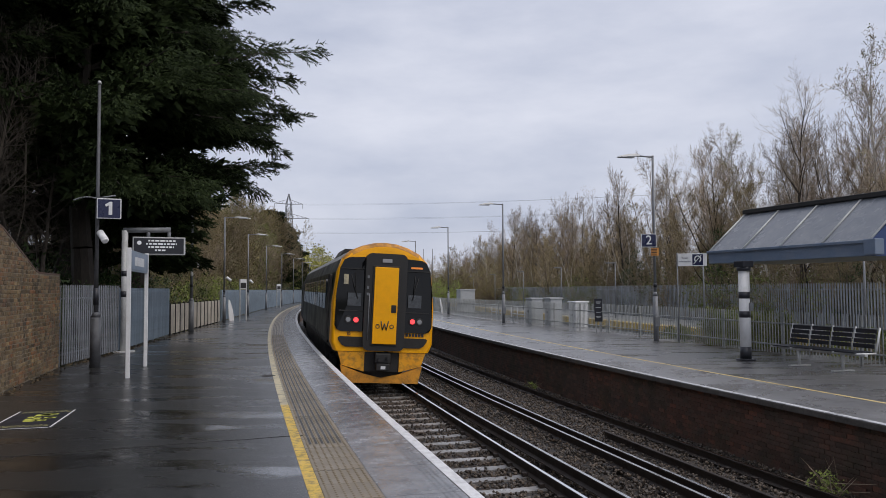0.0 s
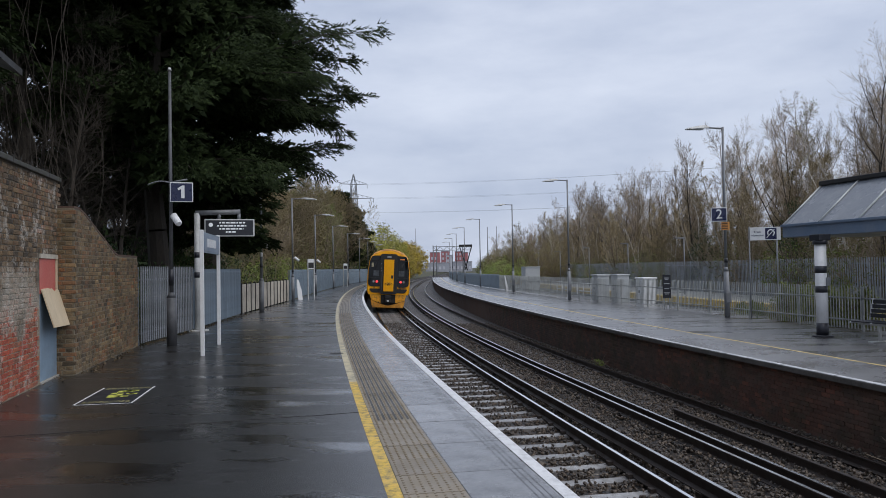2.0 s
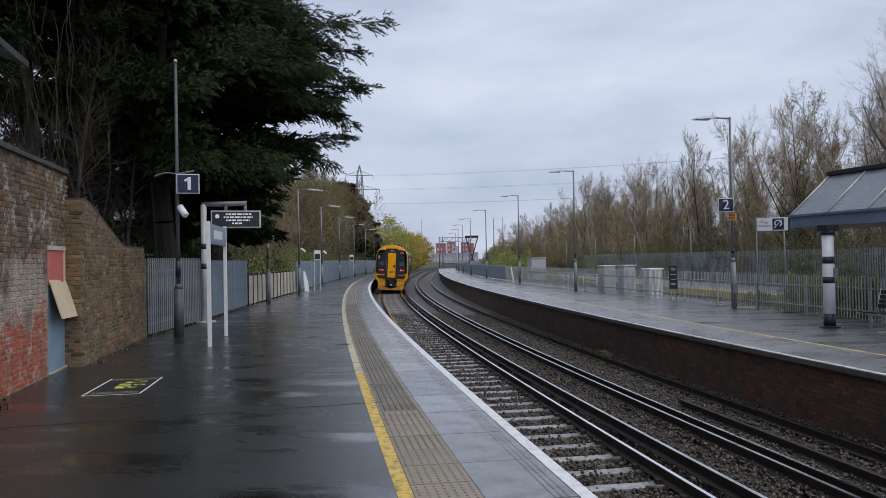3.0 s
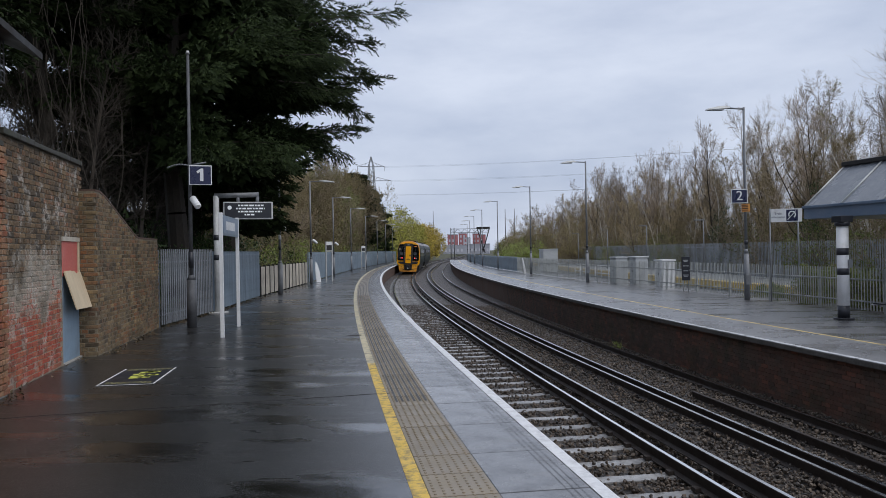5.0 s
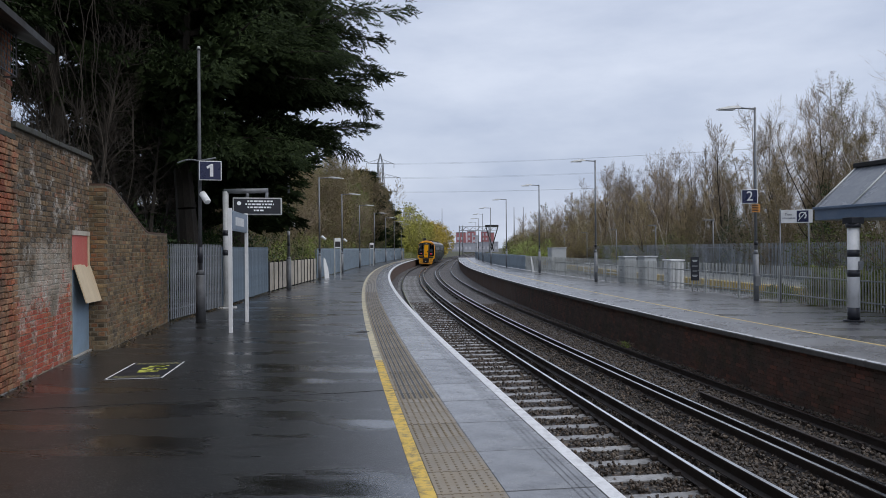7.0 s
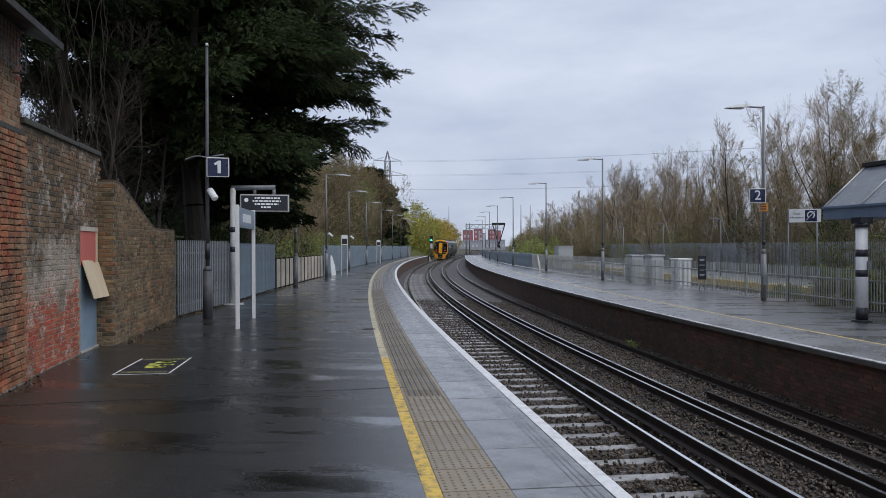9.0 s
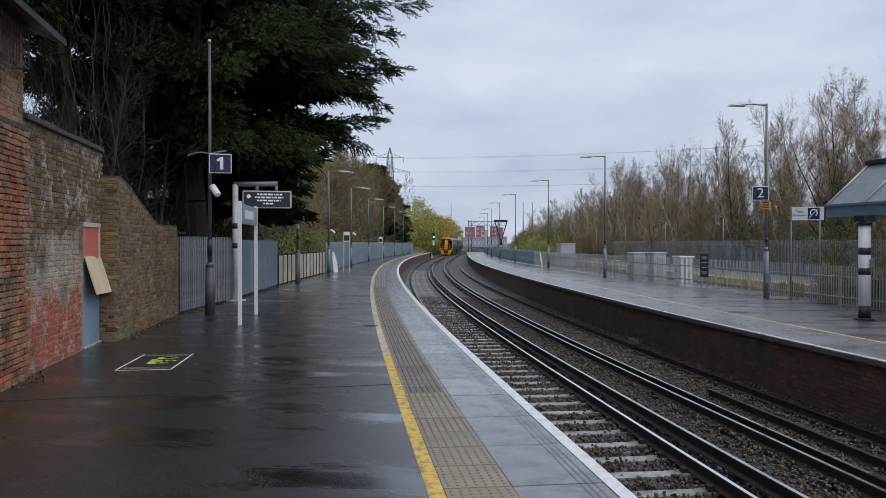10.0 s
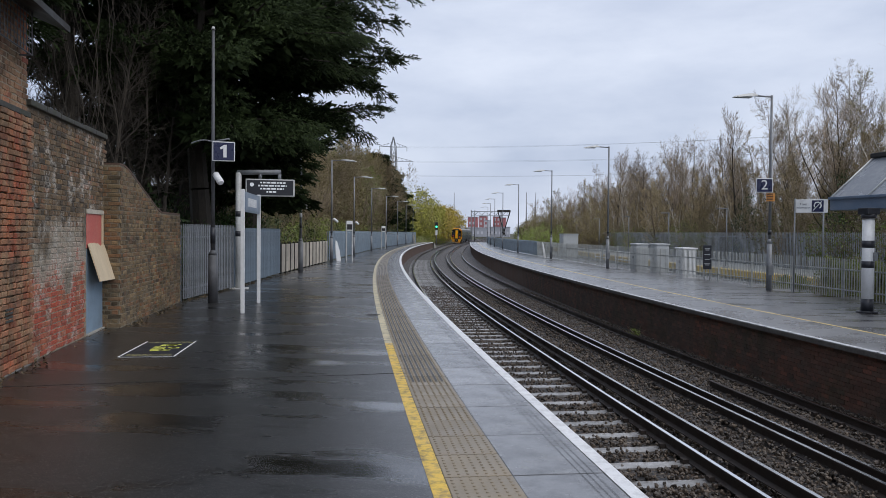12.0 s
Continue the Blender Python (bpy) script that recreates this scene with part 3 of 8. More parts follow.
def build_platform_one():
    ys = [-60, -30, -10, 0] + span(3, END_1, 110)
    p = thing("platform_1", "wet tarmac platform with slab edge and yellow line", "platform", kind="structure")
    bm = bmesh.new()
    sweep(bm, [(-9.0, -0.3), (-9.0, 0.0), (-1.505, 0.0), (-1.505, -0.3)], ys)
    part("surface", bm, ASPHALT, p, "rain-wet dark tarmac")
    bm = bmesh.new()
    sweep(bm, [(-1.505, -0.10), (-1.505, 0.003), (-1.39, 0.003), (-1.39, -0.10)], [y for y in ys if y < 12] + [12.0])
    part("line", bm, YELLOW_LINE, p, "bright worn yellow line")
    bm = bmesh.new()
    sweep(bm, [(-1.505, -0.10), (-1.505, 0.003), (-1.39, 0.003), (-1.39, -0.10)], [12.0] + [y for y in ys if y > 12])
    part("line", bm, PALE_LINE, p, "faded cream line")
    # sealed joint across the tarmac, and a patch broken out of the line
    bm = bmesh.new()
    for k in range(24):
        wob = 0.012 * math.sin(k * 2.1)
        box(bm, (0.193 * k, wob - 0.009, 0.0), (0.193 * (k + 1) + 0.01, wob + 0.009, 0.003), Matrix.Translation((-5.9, 7.62, 0)) @ pose(0, 0, 0, 0, 0, 20.4))
    part("joint", bm, TRAIN_DARK, p, "dark sealed joint")
    bm = bmesh.new()
    tube(bm, (-3.36, 15.62, 0.0), (-3.36, 15.62, 0.006), 0.16, 0.14, n=9)
    part("patch", bm, TRAIN_DARK, p, "dark broken patch")
    bm = bmesh.new()
    sweep(bm, [(-1.39, -0.12), (-1.39, -0.0035), (-0.24, -0.0035), (-0.24, -0.12)], ys)
    part("bedding", bm, GROOVE, p, "grey joint mortar")
    bm = bmesh.new()
    sweep(bm, [(-0.238, -0.09), (-0.238, 0.002), (-0.127, 0.002), (-0.115, -0.008), (-0.115, -0.09)], ys)
    part("edge_strip", bm, WHITE_LINE, p, "white painted platform edge")
    bm = bmesh.new()
    sweep(bm, [(-0.20, -0.09), (-0.20, -1.3), (-0.4, -1.3)], ys)
    part("face", bm, SOOT_WALL, p, "sooty brick platform face")
    # ramp at the far end
    bm = bmesh.new()
    y0 = END_1
    rows = [[at(y0, -9), at(y0, 0)], [at(y0 + 9, -9, -0.95), at(y0 + 9, 0, -0.95)]]
    vs = [[bm.verts.new(v) for v in r] for r in rows]
    lo = [[bm.verts.new((v.x, v.y, -1.3)) for v in r] for r in rows]
    bm.faces.new((vs[0][0], vs[0][1], vs[1][1], vs[1][0]))
    bm.faces.new((vs[0][1], lo[0][1], lo[1][1], vs[1][1]))
    part("ramp", bm, CONCRETE, p)
    return p


def build_platform_two():
    ys = [-60, -30, -10, 0] + span(5, END_2, 80)
    p = thing("platform_2", "wet tarmac island platform with white edge", "platform", kind="structure")
    e = edge_2
    bm = bmesh.new()
    sweep(bm, [(lambda y: e(y) + 1.55, TOP_2 - 0.004), (13.2, TOP_2 - 0.004), (13.2, -1.0)], ys)
    part("surface", bm, LIFTED_TARMAC, p, "rain-wet dark tarmac")
    bm = bmesh.new()
    sweep(bm, [(lambda y: e(y) + 0.095, TOP_2), (lambda y: e(y) + 1.50, TOP_2)], ys)
    part("slab_band", bm, SLAB_2, p, "pale wet edge slabs")
    bm = bmesh.new()
    sweep(bm, [(lambda y: e(y) + 1.49, TOP_2 + 0.003), (lambda y: e(y) + 1.58, TOP_2 + 0.003), (lambda y: e(y) + 1.58, TOP_2 - 0.05)], ys)
    part("line", bm, FADED_YELLOW, p, "thin faded yellow line")
    bm = bmesh.new()
    sweep(bm, [(lambda y: e(y) + 0.2, TOP_2 - 0.10), (e, TOP_2 - 0.10), (e, TOP_2 - 0.022), (lambda y: e(y) + 0.008, TOP_2 - 0.008)], ys)
    part("coping", bm, DARK_EDGE, p, "dark weathered coping edge")
    bm = bmesh.new()
    sweep(bm, [(lambda y: e(y) + 0.006, TOP_2 - 0.012), (lambda y: e(y) + 0.014, TOP_2 + 0.002), (lambda y: e(y) + 0.095, TOP_2 + 0.002)], ys)
    part("edge_strip", bm, CHIPPED_WHITE, p, "chipped white platform edge")
    bm = bmesh.new()
    sweep(bm, [(lambda y: e(y) + 0.11, TOP_2 - 0.09), (lambda y: e(y) + 0.11, -1.45)], ys)
    part("face", bm, SOOT_WALL, p, "sooty brick platform face")
    bm = bmesh.new()
    y0 = END_2
    a0, a1 = at(y0, e(y0), TOP_2), at(y0, 15, TOP_2)
    b0, b1 = at(y0 + 9, e(y0), -1.1), at(y0 + 9, 15, -1.1)
    vs = [bm.verts.new(v) for v in (a0, a1, b1, b0)]
    lo = [bm.verts.new((v.x, v.y, -1.4)) for v in (a0, b0)]
    bm.faces.new(vs)
    bm.faces.new((vs[0], vs[3], lo[1], lo[0]))
    part("ramp", bm, CONCRETE, p)
    return p


SLAB_2 = surface("wet_pale_slabs", (0.13, 0.131, 0.137), (0.22, 0.221, 0.228), (0.2, 0.4), big=0.8, fine=40, bump=0.2, depth=0.002, dirt=(0.06, 0.06, 0.06), dirt_scale=1.0)


def rail_bmesh(o, top, ys, wide=False):
    bm = bmesh.new()
    if wide:
        foot, head, hh = 0.075, 0.032, 0.05
    else:
        foot, head, hh = 0.07, 0.031, 0.04
    z = top
    sec = [(o - foot, z - 0.16), (o - foot, z - 0.148), (o - 0.012, z - 0.125), (o - 0.012, z - hh), (o - head, z - hh + 0.008), (o - head, z - 0.006),
           (o - head + 0.006, z), (o + head - 0.006, z), (o + head, z - 0.006), (o + head, z - hh + 0.008), (o + 0.012, z - hh), (o + 0.012, z - 0.125),
           (o + foot, z - 0.148), (o + foot, z - 0.16)]
    rows = sweep(bm, sec, ys, closed=True)
    bm.normal_update()
    for f in bm.faces:
        f.material_index = 1 if f.normal.z > 0.8 and f.calc_center_median().z > top - 0.002 else 0
    return bm


def build_tracks():
    ys = [-40, -15] + span(0, 160, 130) + span(165, 330, 20) + [450, 700]
    t1 = thing("railway_track", "shiny curving rails on pale concrete sleepers", "railway track", kind="structure")
    t2 = thing("railway_track", "rails on half-buried sleepers beside the brick platform face", "railway track", kind="structure")
    for o, t, z in ((O_L1, t1, RAIL_1), (O_R1, t1, RAIL_1), (O_L2, t2, RAIL_2), (O_R2, t2, RAIL_2)):
        part("rail", rail_bmesh(o, z, ys), [RAIL_SIDE, RAIL_TOP], t)
    for o, t, z in ((O_C1, t1, RAIL_1 + 0.07), (O_C2, t2, RAIL_2 + 0.07)):
        part("conductor_rail", rail_bmesh(o, z, ys, True), [RAIL_SIDE, DULL_RAIL], t, "dark live third rail")
    # spare rail lying between the rails of the far track
    part("spare_rail", rail_bmesh(4.80, RAIL_2 - 0.03, [-20, 0, 4, 6, 8, 10, 12, 14.2]), [RAIL_SIDE, RAIL_SIDE], t2, "loose rusty rail")
    # sleepers
    bm = bmesh.new()
    prism(bm, [(-1.05, -0.12), (0.88, -0.12), (0.87, 0.0), (0.75, 0.012), (0.45, -0.012), (-0.45, -0.012), (-0.75, 0.012), (-1.03, 0.0)], -0.115, 0.115)
    me = bpy.data.meshes.new("sleeper")
    bm.to_mesh(me)
    bm.free()
    me.materials.append(SLEEPER)
    rng = random.Random(4)
    for t, o, z in ((t1, (O_L1 + O_R1) / 2, RAIL_1 - 0.165), (t2, (O_L2 + O_R2) / 2, RAIL_2 - 0.19)):
        for y in arc(3.2, 0.69, 110):
            m = along(y, o + rng.uniform(-0.03, 0.03), z + rng.uniform(-0.012, 0.004), rng.uniform(-0.6, 0.6))
            sharing("sleeper", me, t, m)
    # rail clips, and the insulators of the third rail
    bm = bmesh.new()
    for o, z in ((O_L1, RAIL_1), (O_R1, RAIL_1), (O_L2, RAIL_2), (O_R2, RAIL_2)):
        for y in arc(3.2, 0.69, 40):
            for s in (-1, 1):
                box(bm, (-0.035, -0.05, 0), (0.035, 0.05, 0.05), along(y, o + s * 0.10, z - 0.165))
    for o, z in ((O_C1, RAIL_1 + 0.07), (O_C2, RAIL_2 + 0.07)):
        for y in arc(3.5, 2.76, 20):
            box(bm, (-0.09, -0.07, -0.27), (0.09, 0.07, -0.16), along(y, o, z))
    part("clips", bm, RAIL_SIDE, t1, "rusty rail clips and insulators")["kind"] = "stuff"


build_ground()
build_platform_one()
build_platform_two()
build_tracks()


# ---------------------------------------------------------------- the train
TRACK_1 = (O_L1 + O_R1) / 2
HALF = [(0.98, 1.26), (1.20, 1.355), (2.20, 1.35), (3.05, 1.26), (3.40, 1.14), (3.62, 0.93), (3.77, 0.62), (3.86, 0.30), (3.885, 0.0)]


def body_outline(grow=0.0):
    right = [(w + (grow if w else 0), z + (grow if z > 3 else 0)) for z, w in HALF]
    return right + [(-x, z) for x, z in reversed(right[:-1])]


def railcar(cab):
    car = thing("railcar", "dark green diesel railcar with a yellow cab end" if cab else "dark green leading diesel railcar with pale window reflections",
                "train", group="two-car train")
    out = body_outline()
    length = 22.6
    bm = bmesh.new()
    prism(bm, out, 0.55 if cab else 0.0, length)
    for f in bm.faces:
        c = f.calc_center_median()
        f.material_index = 1 if c.z > 3.35 and abs(f.normal.y) < 0.5 else 0
        f.smooth = False
    part("body", bm, [TRAIN_GREEN, TRAIN_ROOF], car)
    if cab:
        bm = bmesh.new()
        rings = []
        for y, g in ((0.56, 0.004), (0.25, 0.0), (0.10, -0.02), (0.03, -0.06), (0.0, -0.12)):
            rings.append([bm.verts.new((x * (1 + g * 0.5), y + 0.10 * max(0, z - 2.4) ** 1.5 * (y < 0.3), z + (g if z > 3 else 0))) for x, z in out])
        for r, s in zip(rings, rings[1:]):
            for i in range(len(r) - 1):
                bm.faces.new((r[i], r[i + 1], s[i + 1], s[i])).smooth = True
        bm.faces.new(rings[-1])
        bm.faces.new((rings[0][0], rings[-1][0], rings[-1][-1], rings[0][-1]))
        bmesh.ops.recalc_face_normals(bm, faces=bm.faces)
        for f in bm.faces:
            f.material_index = 1 if f.calc_center_median().z > 3.2 and f.normal.z > 0.35 else 0
        part("cab_front", bm, [TRAIN_YELLOW, TRAIN_DIRTY], car, "bright yellow cab end with a grimy dome")
        lean = pose(0, 0, 0, -3.2, 0, 0)
        cab_window(car, -1, lean)
        cab_window(car, 1, lean)
        gangway(car)
        lower_front(car)
    # underframe, skirts, bogies
    bm = bmesh.new()
    # dark block added behind the plough, for the shade that hides the rails there
    box(bm, (-0.62, 0.3, 0.24), (0.62, 3.0, 0.74))
    prism(bm, [(-1.25, 0.98), (1.25, 0.98), (1.18, 0.42), (-1.18, 0.42)], 3.9 if cab else 3.2, length - 3.9)
    box(bm, (-1.05, 0.3, 0.70), (1.05, length - 0.3, 0.99))
    part("underframe", bm, TRAIN_DARK, car)
    for yb in (4.3, length - 4.3):
        bg = new("bogie")
        bg.parent, bg.matrix_local = car, pose(0, yb, 0)
        bm = bmesh.new()
        for s in (-1, 1):
            box(bm, (s * 1.02 - 0.08, -1.7, 0.35), (s * 1.02 + 0.08, 1.7, 0.62), bevel=0.03)
        box(bm, (-1.0, -0.3, 0.4), (1.0, 0.3, 0.6))
        part("bogie_frame", bm, TRAIN_DARK, bg)
        for s in (-1, 1):
            for yy in (-1.3, 1.3):
                bm = bmesh.new()
                tube(bm, (s * 0.70, yy, 0.42), (s * 0.80, yy, 0.42), 0.42, n=20)
                part("wheel", bm, RAIL_SIDE, bg)
    # windows and doors down both sides
    for s in (-1, 1):
        lean = 0.105 if True else 0
        y = 3.6
        k = 0
        while y < length - 3.2:
            bm = bmesh.new()
            m = Matrix(((0, s, 0, s * 1.333), (1, 0, 0, y), (0, 0, 1, 2.45), (0, 0, 0, 1))) @ pose(0, 0, 0, 0, 0, 0)
            prism(bm, rounded(-0.62, -0.45, 0.62, 0.42, 0.09), -0.03, 0.03, m=m)
            part("side_window", bm, SIDE_GLASS, car)
            y += 1.50
        for yd in (1.75, length - 2.0):
            bm = bmesh.new()
            m = Matrix(((0, s, 0, s * 1.338), (1, 0, 0, yd), (0, 0, 1, 2.05), (0, 0, 0, 1)))
            prism(bm, rounded(-0.45, -0.95, 0.45, 0.95, 0.08), -0.03, 0.025, m=m)
            part("side_door", bm, TRAIN_DARK, car, "dark recessed passenger door")
    # roof gear
    bm = bmesh.new()
    prism(bm, [(-0.75, 3.74), (0.75, 3.74), (0.6, 3.98), (-0.6, 3.98)], 6.0, 8.6)
    part("roof_unit", bm, TRAIN_DARK, car, "black roof cooler unit")
    for yy in (11.0, 15.5):
        bm = bmesh.new()
        prism(bm, [(-0.5, 3.80), (0.5, 3.80), (0.4, 3.95), (-0.4, 3.95)], yy, yy + 0.9)
        part("roof_vent", bm, TRAIN_DARK, car)
    return car


CAB_INSIDE = surface("dim_cab_inside", (0.03, 0.035, 0.04), (0.10, 0.11, 0.12), (0.1, 0.2), big=9, fine=20, bump=0)


def cab_window(car, s, lean):
    """The black glazed panel beside the gangway, with its lamps and wiper."""
    pts = [(0.50, 1.50), (1.12, 1.50), (1.22, 1.54), (1.285, 1.66), (1.275, 2.5), (1.20, 3.15), (1.10, 3.36), (0.98, 3.43), (0.50, 3.46)]
    base = pose(0, 0.005, 0)
    bm = bmesh.new()
    prism(bm, [(s * x, z) for x, z in pts], -0.035, 0.10)
    for v in bm.verts:
        v.co.y += 0.10 * max(0, v.co.z - 2.4) ** 1.5
    panel = part("cab_window", bm, WINDOW, car, "black glossy cab windscreen panel")
    # windscreen rubber, wiper, blind
    bm = bmesh.new()
    x0, x1 = sorted((s * 0.56, s * 1.19))
    for lo, hi in (((x0, -0.045, 2.02), (x1, -0.03, 2.05)), ((x0, -0.02, 3.12), (x1, 0.05, 3.15))):
        box(bm, lo, hi)
    tube(bm, (s * 0.90, 0.02, 2.98), (s * 0.72, -0.055, 2.35), 0.012)
    tube(bm, (s * 0.80, 0.02, 3.02), (s * 0.76, -0.055, 2.45), 0.008)
    part("wiper", bm, RUBBER, panel)
    bm = bmesh.new()
    box(bm, (min(s * 0.62, s * 0.98), -0.042, 2.16), (max(s * 0.62, s * 0.98), -0.034, 2.5), bevel=0.003)
    part("desk", bm, CAB_INSIDE, panel, "pale cab fittings behind the glass")
    if s < 0:
        bm = bmesh.new()
        box(bm, (-1.10, -0.045, 2.72), (-0.98, -0.030, 2.98))
        part("notice", bm, PALE_LINE, panel, "cream notice behind the windscreen")
    else:
        bm = bmesh.new()
        box(bm, (0.68, 0.045, 3.20), (0.99, 0.06, 3.25))
        part("destination_display", bm, HEAD_WHITE, panel, "dim orange destination display")
    for x, mat_, nm in ((0.94 if s < 0 else 0.95, LENS, "headlight"), (0.735 if s < 0 else 0.76, TAIL_RED, "tail_light")):
        bm = bmesh.new()
        tube(bm, (s * x, -0.055, 1.80), (s * x, 0.0, 1.80), 0.095, 0.11, n=16, mat=1)
        tube(bm, (s * x, -0.068, 1.80), (s * x, -0.050, 1.80), 0.058, 0.070, n=16, mat=0)
        part(nm, bm, [mat_, RUBBER], panel, "glowing red tail light" if nm == "tail_light" else "unlit round headlight")


def gangway(car):
    bm = bmesh.new()
    w, z0, z1, r = 0.545, 1.02, 3.56, 0.16
    outer = rounded(-w, z0, w, z1, r)
    prism(bm, outer, -0.17, 0.25)
    g = part("gangway", bm, RUBBER, car, "charcoal rubber gangway surround")
    bm = bmesh.new()
    box(bm, (-0.36, -0.20, 1.16), (0.36, -0.165, 3.24), bevel=0.01)
    part("door_recess", bm, TRAIN_DARK, g)
    bm = bmesh.new()
    box(bm, (-0.315, -0.235, 1.20), (0.315, -0.19, 3.20), bevel=0.015)
    d = part("gangway_door", bm, TRAIN_YELLOW, g, "plain yellow gangway door")
    bm = bmesh.new()
    box(bm, (0.15, -0.245, 2.02), (0.285, -0.23, 2.22), bevel=0.006)
    box(bm, (0.20, -0.262, 2.06), (0.25, -0.24, 2.18), bevel=0.004)
    part("door_handle", bm, TRAIN_DARK, d, "recessed black handle")
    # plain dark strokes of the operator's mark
    bm = bmesh.new()
    for x0, zz0, x1, zz1 in ((-0.10, 1.80, -0.055, 1.56), (-0.055, 1.56, -0.005, 1.74), (-0.005, 1.74, 0.045, 1.56), (0.045, 1.56, 0.095, 1.80)):
        tube(bm, (x0, -0.242, zz0), (x1, -0.242, zz1), 0.014, n=6)
    for cx_ in (-0.185, 0.185):
        for k in range(8):
            a0, a1 = k * math.tau / 8, (k + 1) * math.tau / 8
            tube(bm, (cx_ + 0.05 * math.cos(a0), -0.242, 1.66 + 0.05 * math.sin(a0)), (cx_ + 0.05 * math.cos(a1), -0.242, 1.66 + 0.05 * math.sin(a1)), 0.011, n=5)
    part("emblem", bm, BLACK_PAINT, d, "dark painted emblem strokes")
    bm = bmesh.new()
    box(bm, (-0.13, -0.19, 3.32), (0.13, -0.165, 3.42), bevel=0.01)
    part("top_lamp", bm, LENS, g)
    bm = bmesh.new()
    for zz in (2.62, 2.45, 2.9):
        box(bm, (-0.50, -0.19, zz), (-0.45, -0.165, zz + 0.07))
    tube(bm, (-0.43, -0.19, 1.3), (-0.43, -0.19, 2.5), 0.012)
    part("cable", bm, POLE_GREY, g)


def lower_front(car):
    for s in (-1, 1):
        bm = bmesh.new()
        prism(bm, [(s * x, z) for x, z in ((0.50, 1.10), (0.98, 1.10), (1.08, 1.15), (1.17, 1.27), (1.18, 1.33), (1.14, 1.36), (0.50, 1.36))], -0.03, 0.05)
        part("marker_slot", bm, TRAIN_DARK, car, "black recessed lower panel")
        bm = bmesh.new()
        prism(bm, [(s * x, z) for x, z in ((0.46, 0.46), (1.05, 0.62), (1.16, 0.97), (0.46, 0.97))], 0.02, 0.16)
        pl = part("valance", bm, SKIRT_YELLOW, car, "chipped yellow lower valance")
        bm = bmesh.new()
        if s < 0:
            pass
        else:
            for k in range(6):
                box(bm, (0.60 + 0.085 * k, -0.018, 1.405), (0.66 + 0.085 * k, 0.012, 1.485))
            part("number_bars", bm, BLACK_PAINT, car, "row of black marks")["kind"] = "stuff"
            continue
        bm.free()
        writing("B", 0.17, BLACK_PAINT, car, Matrix.Translation((-0.90, -0.016, 1.445)) @ pose(0, 0, 0, 90, 0, 0), "letter")
    bm = bmesh.new()
    box(bm, (-0.46, 0.06, 0.46), (0.46, 0.30, 1.02))
    rec = part("coupler_recess", bm, TRAIN_DARK, car)
    bm = bmesh.new()
    box(bm, (-0.20, -0.22, 0.70), (0.20, 0.10, 0.96), bevel=0.03)
    box(bm, (-0.17, -0.30, 0.52), (0.17, 0.05, 0.70), bevel=0.02)
    tube(bm, (-0.10, -0.34, 0.80), (-0.10, -0.2, 0.80), 0.05, n=10)
    tube(bm, (0.11, -0.34, 0.84), (0.11, -0.2, 0.84), 0.04, n=10)
    coup = part("coupler", bm, RUBBER, car, "dark steel coupler")
    bm = bmesh.new()
    box(bm, (-0.06, -0.315, 0.56), (0.06, -0.295, 0.64))
    part("coupler_plate", bm, WHITE_PAINT, coup)
    bm = bmesh.new()
    prism(bm, [(-1.08, 0.62), (-0.46, 0.40), (0.0, 0.30), (0.46, 0.40), (1.08, 0.62), (0.98, 0.17), (-0.98, 0.17)], -0.02, 0.10)
    part("snow_plough", bm, TRAIN_DIRTY, car, "rust-stained yellow plough")


def car_row(t, shift):
    """The railcar's pose: its rear face lies shift metres ahead of the train's rear."""
    y = 20.12 + 14.08 * t + 0.04 * t * t + shift
    p = at(y + 4.3, TRACK_1, RAIL_1)
    q = at(y + 18.3, TRACK_1, RAIL_1)
    d = (q - p).normalized()
    yaw = math.degrees(math.atan2(-d.x, d.y))
    o = p - d * 4.3
    return t, pose(o.x, o.y, o.z, 0, 3.0, yaw)


REAR_CAR = railcar(True)
FRONT_CAR = railcar(False)


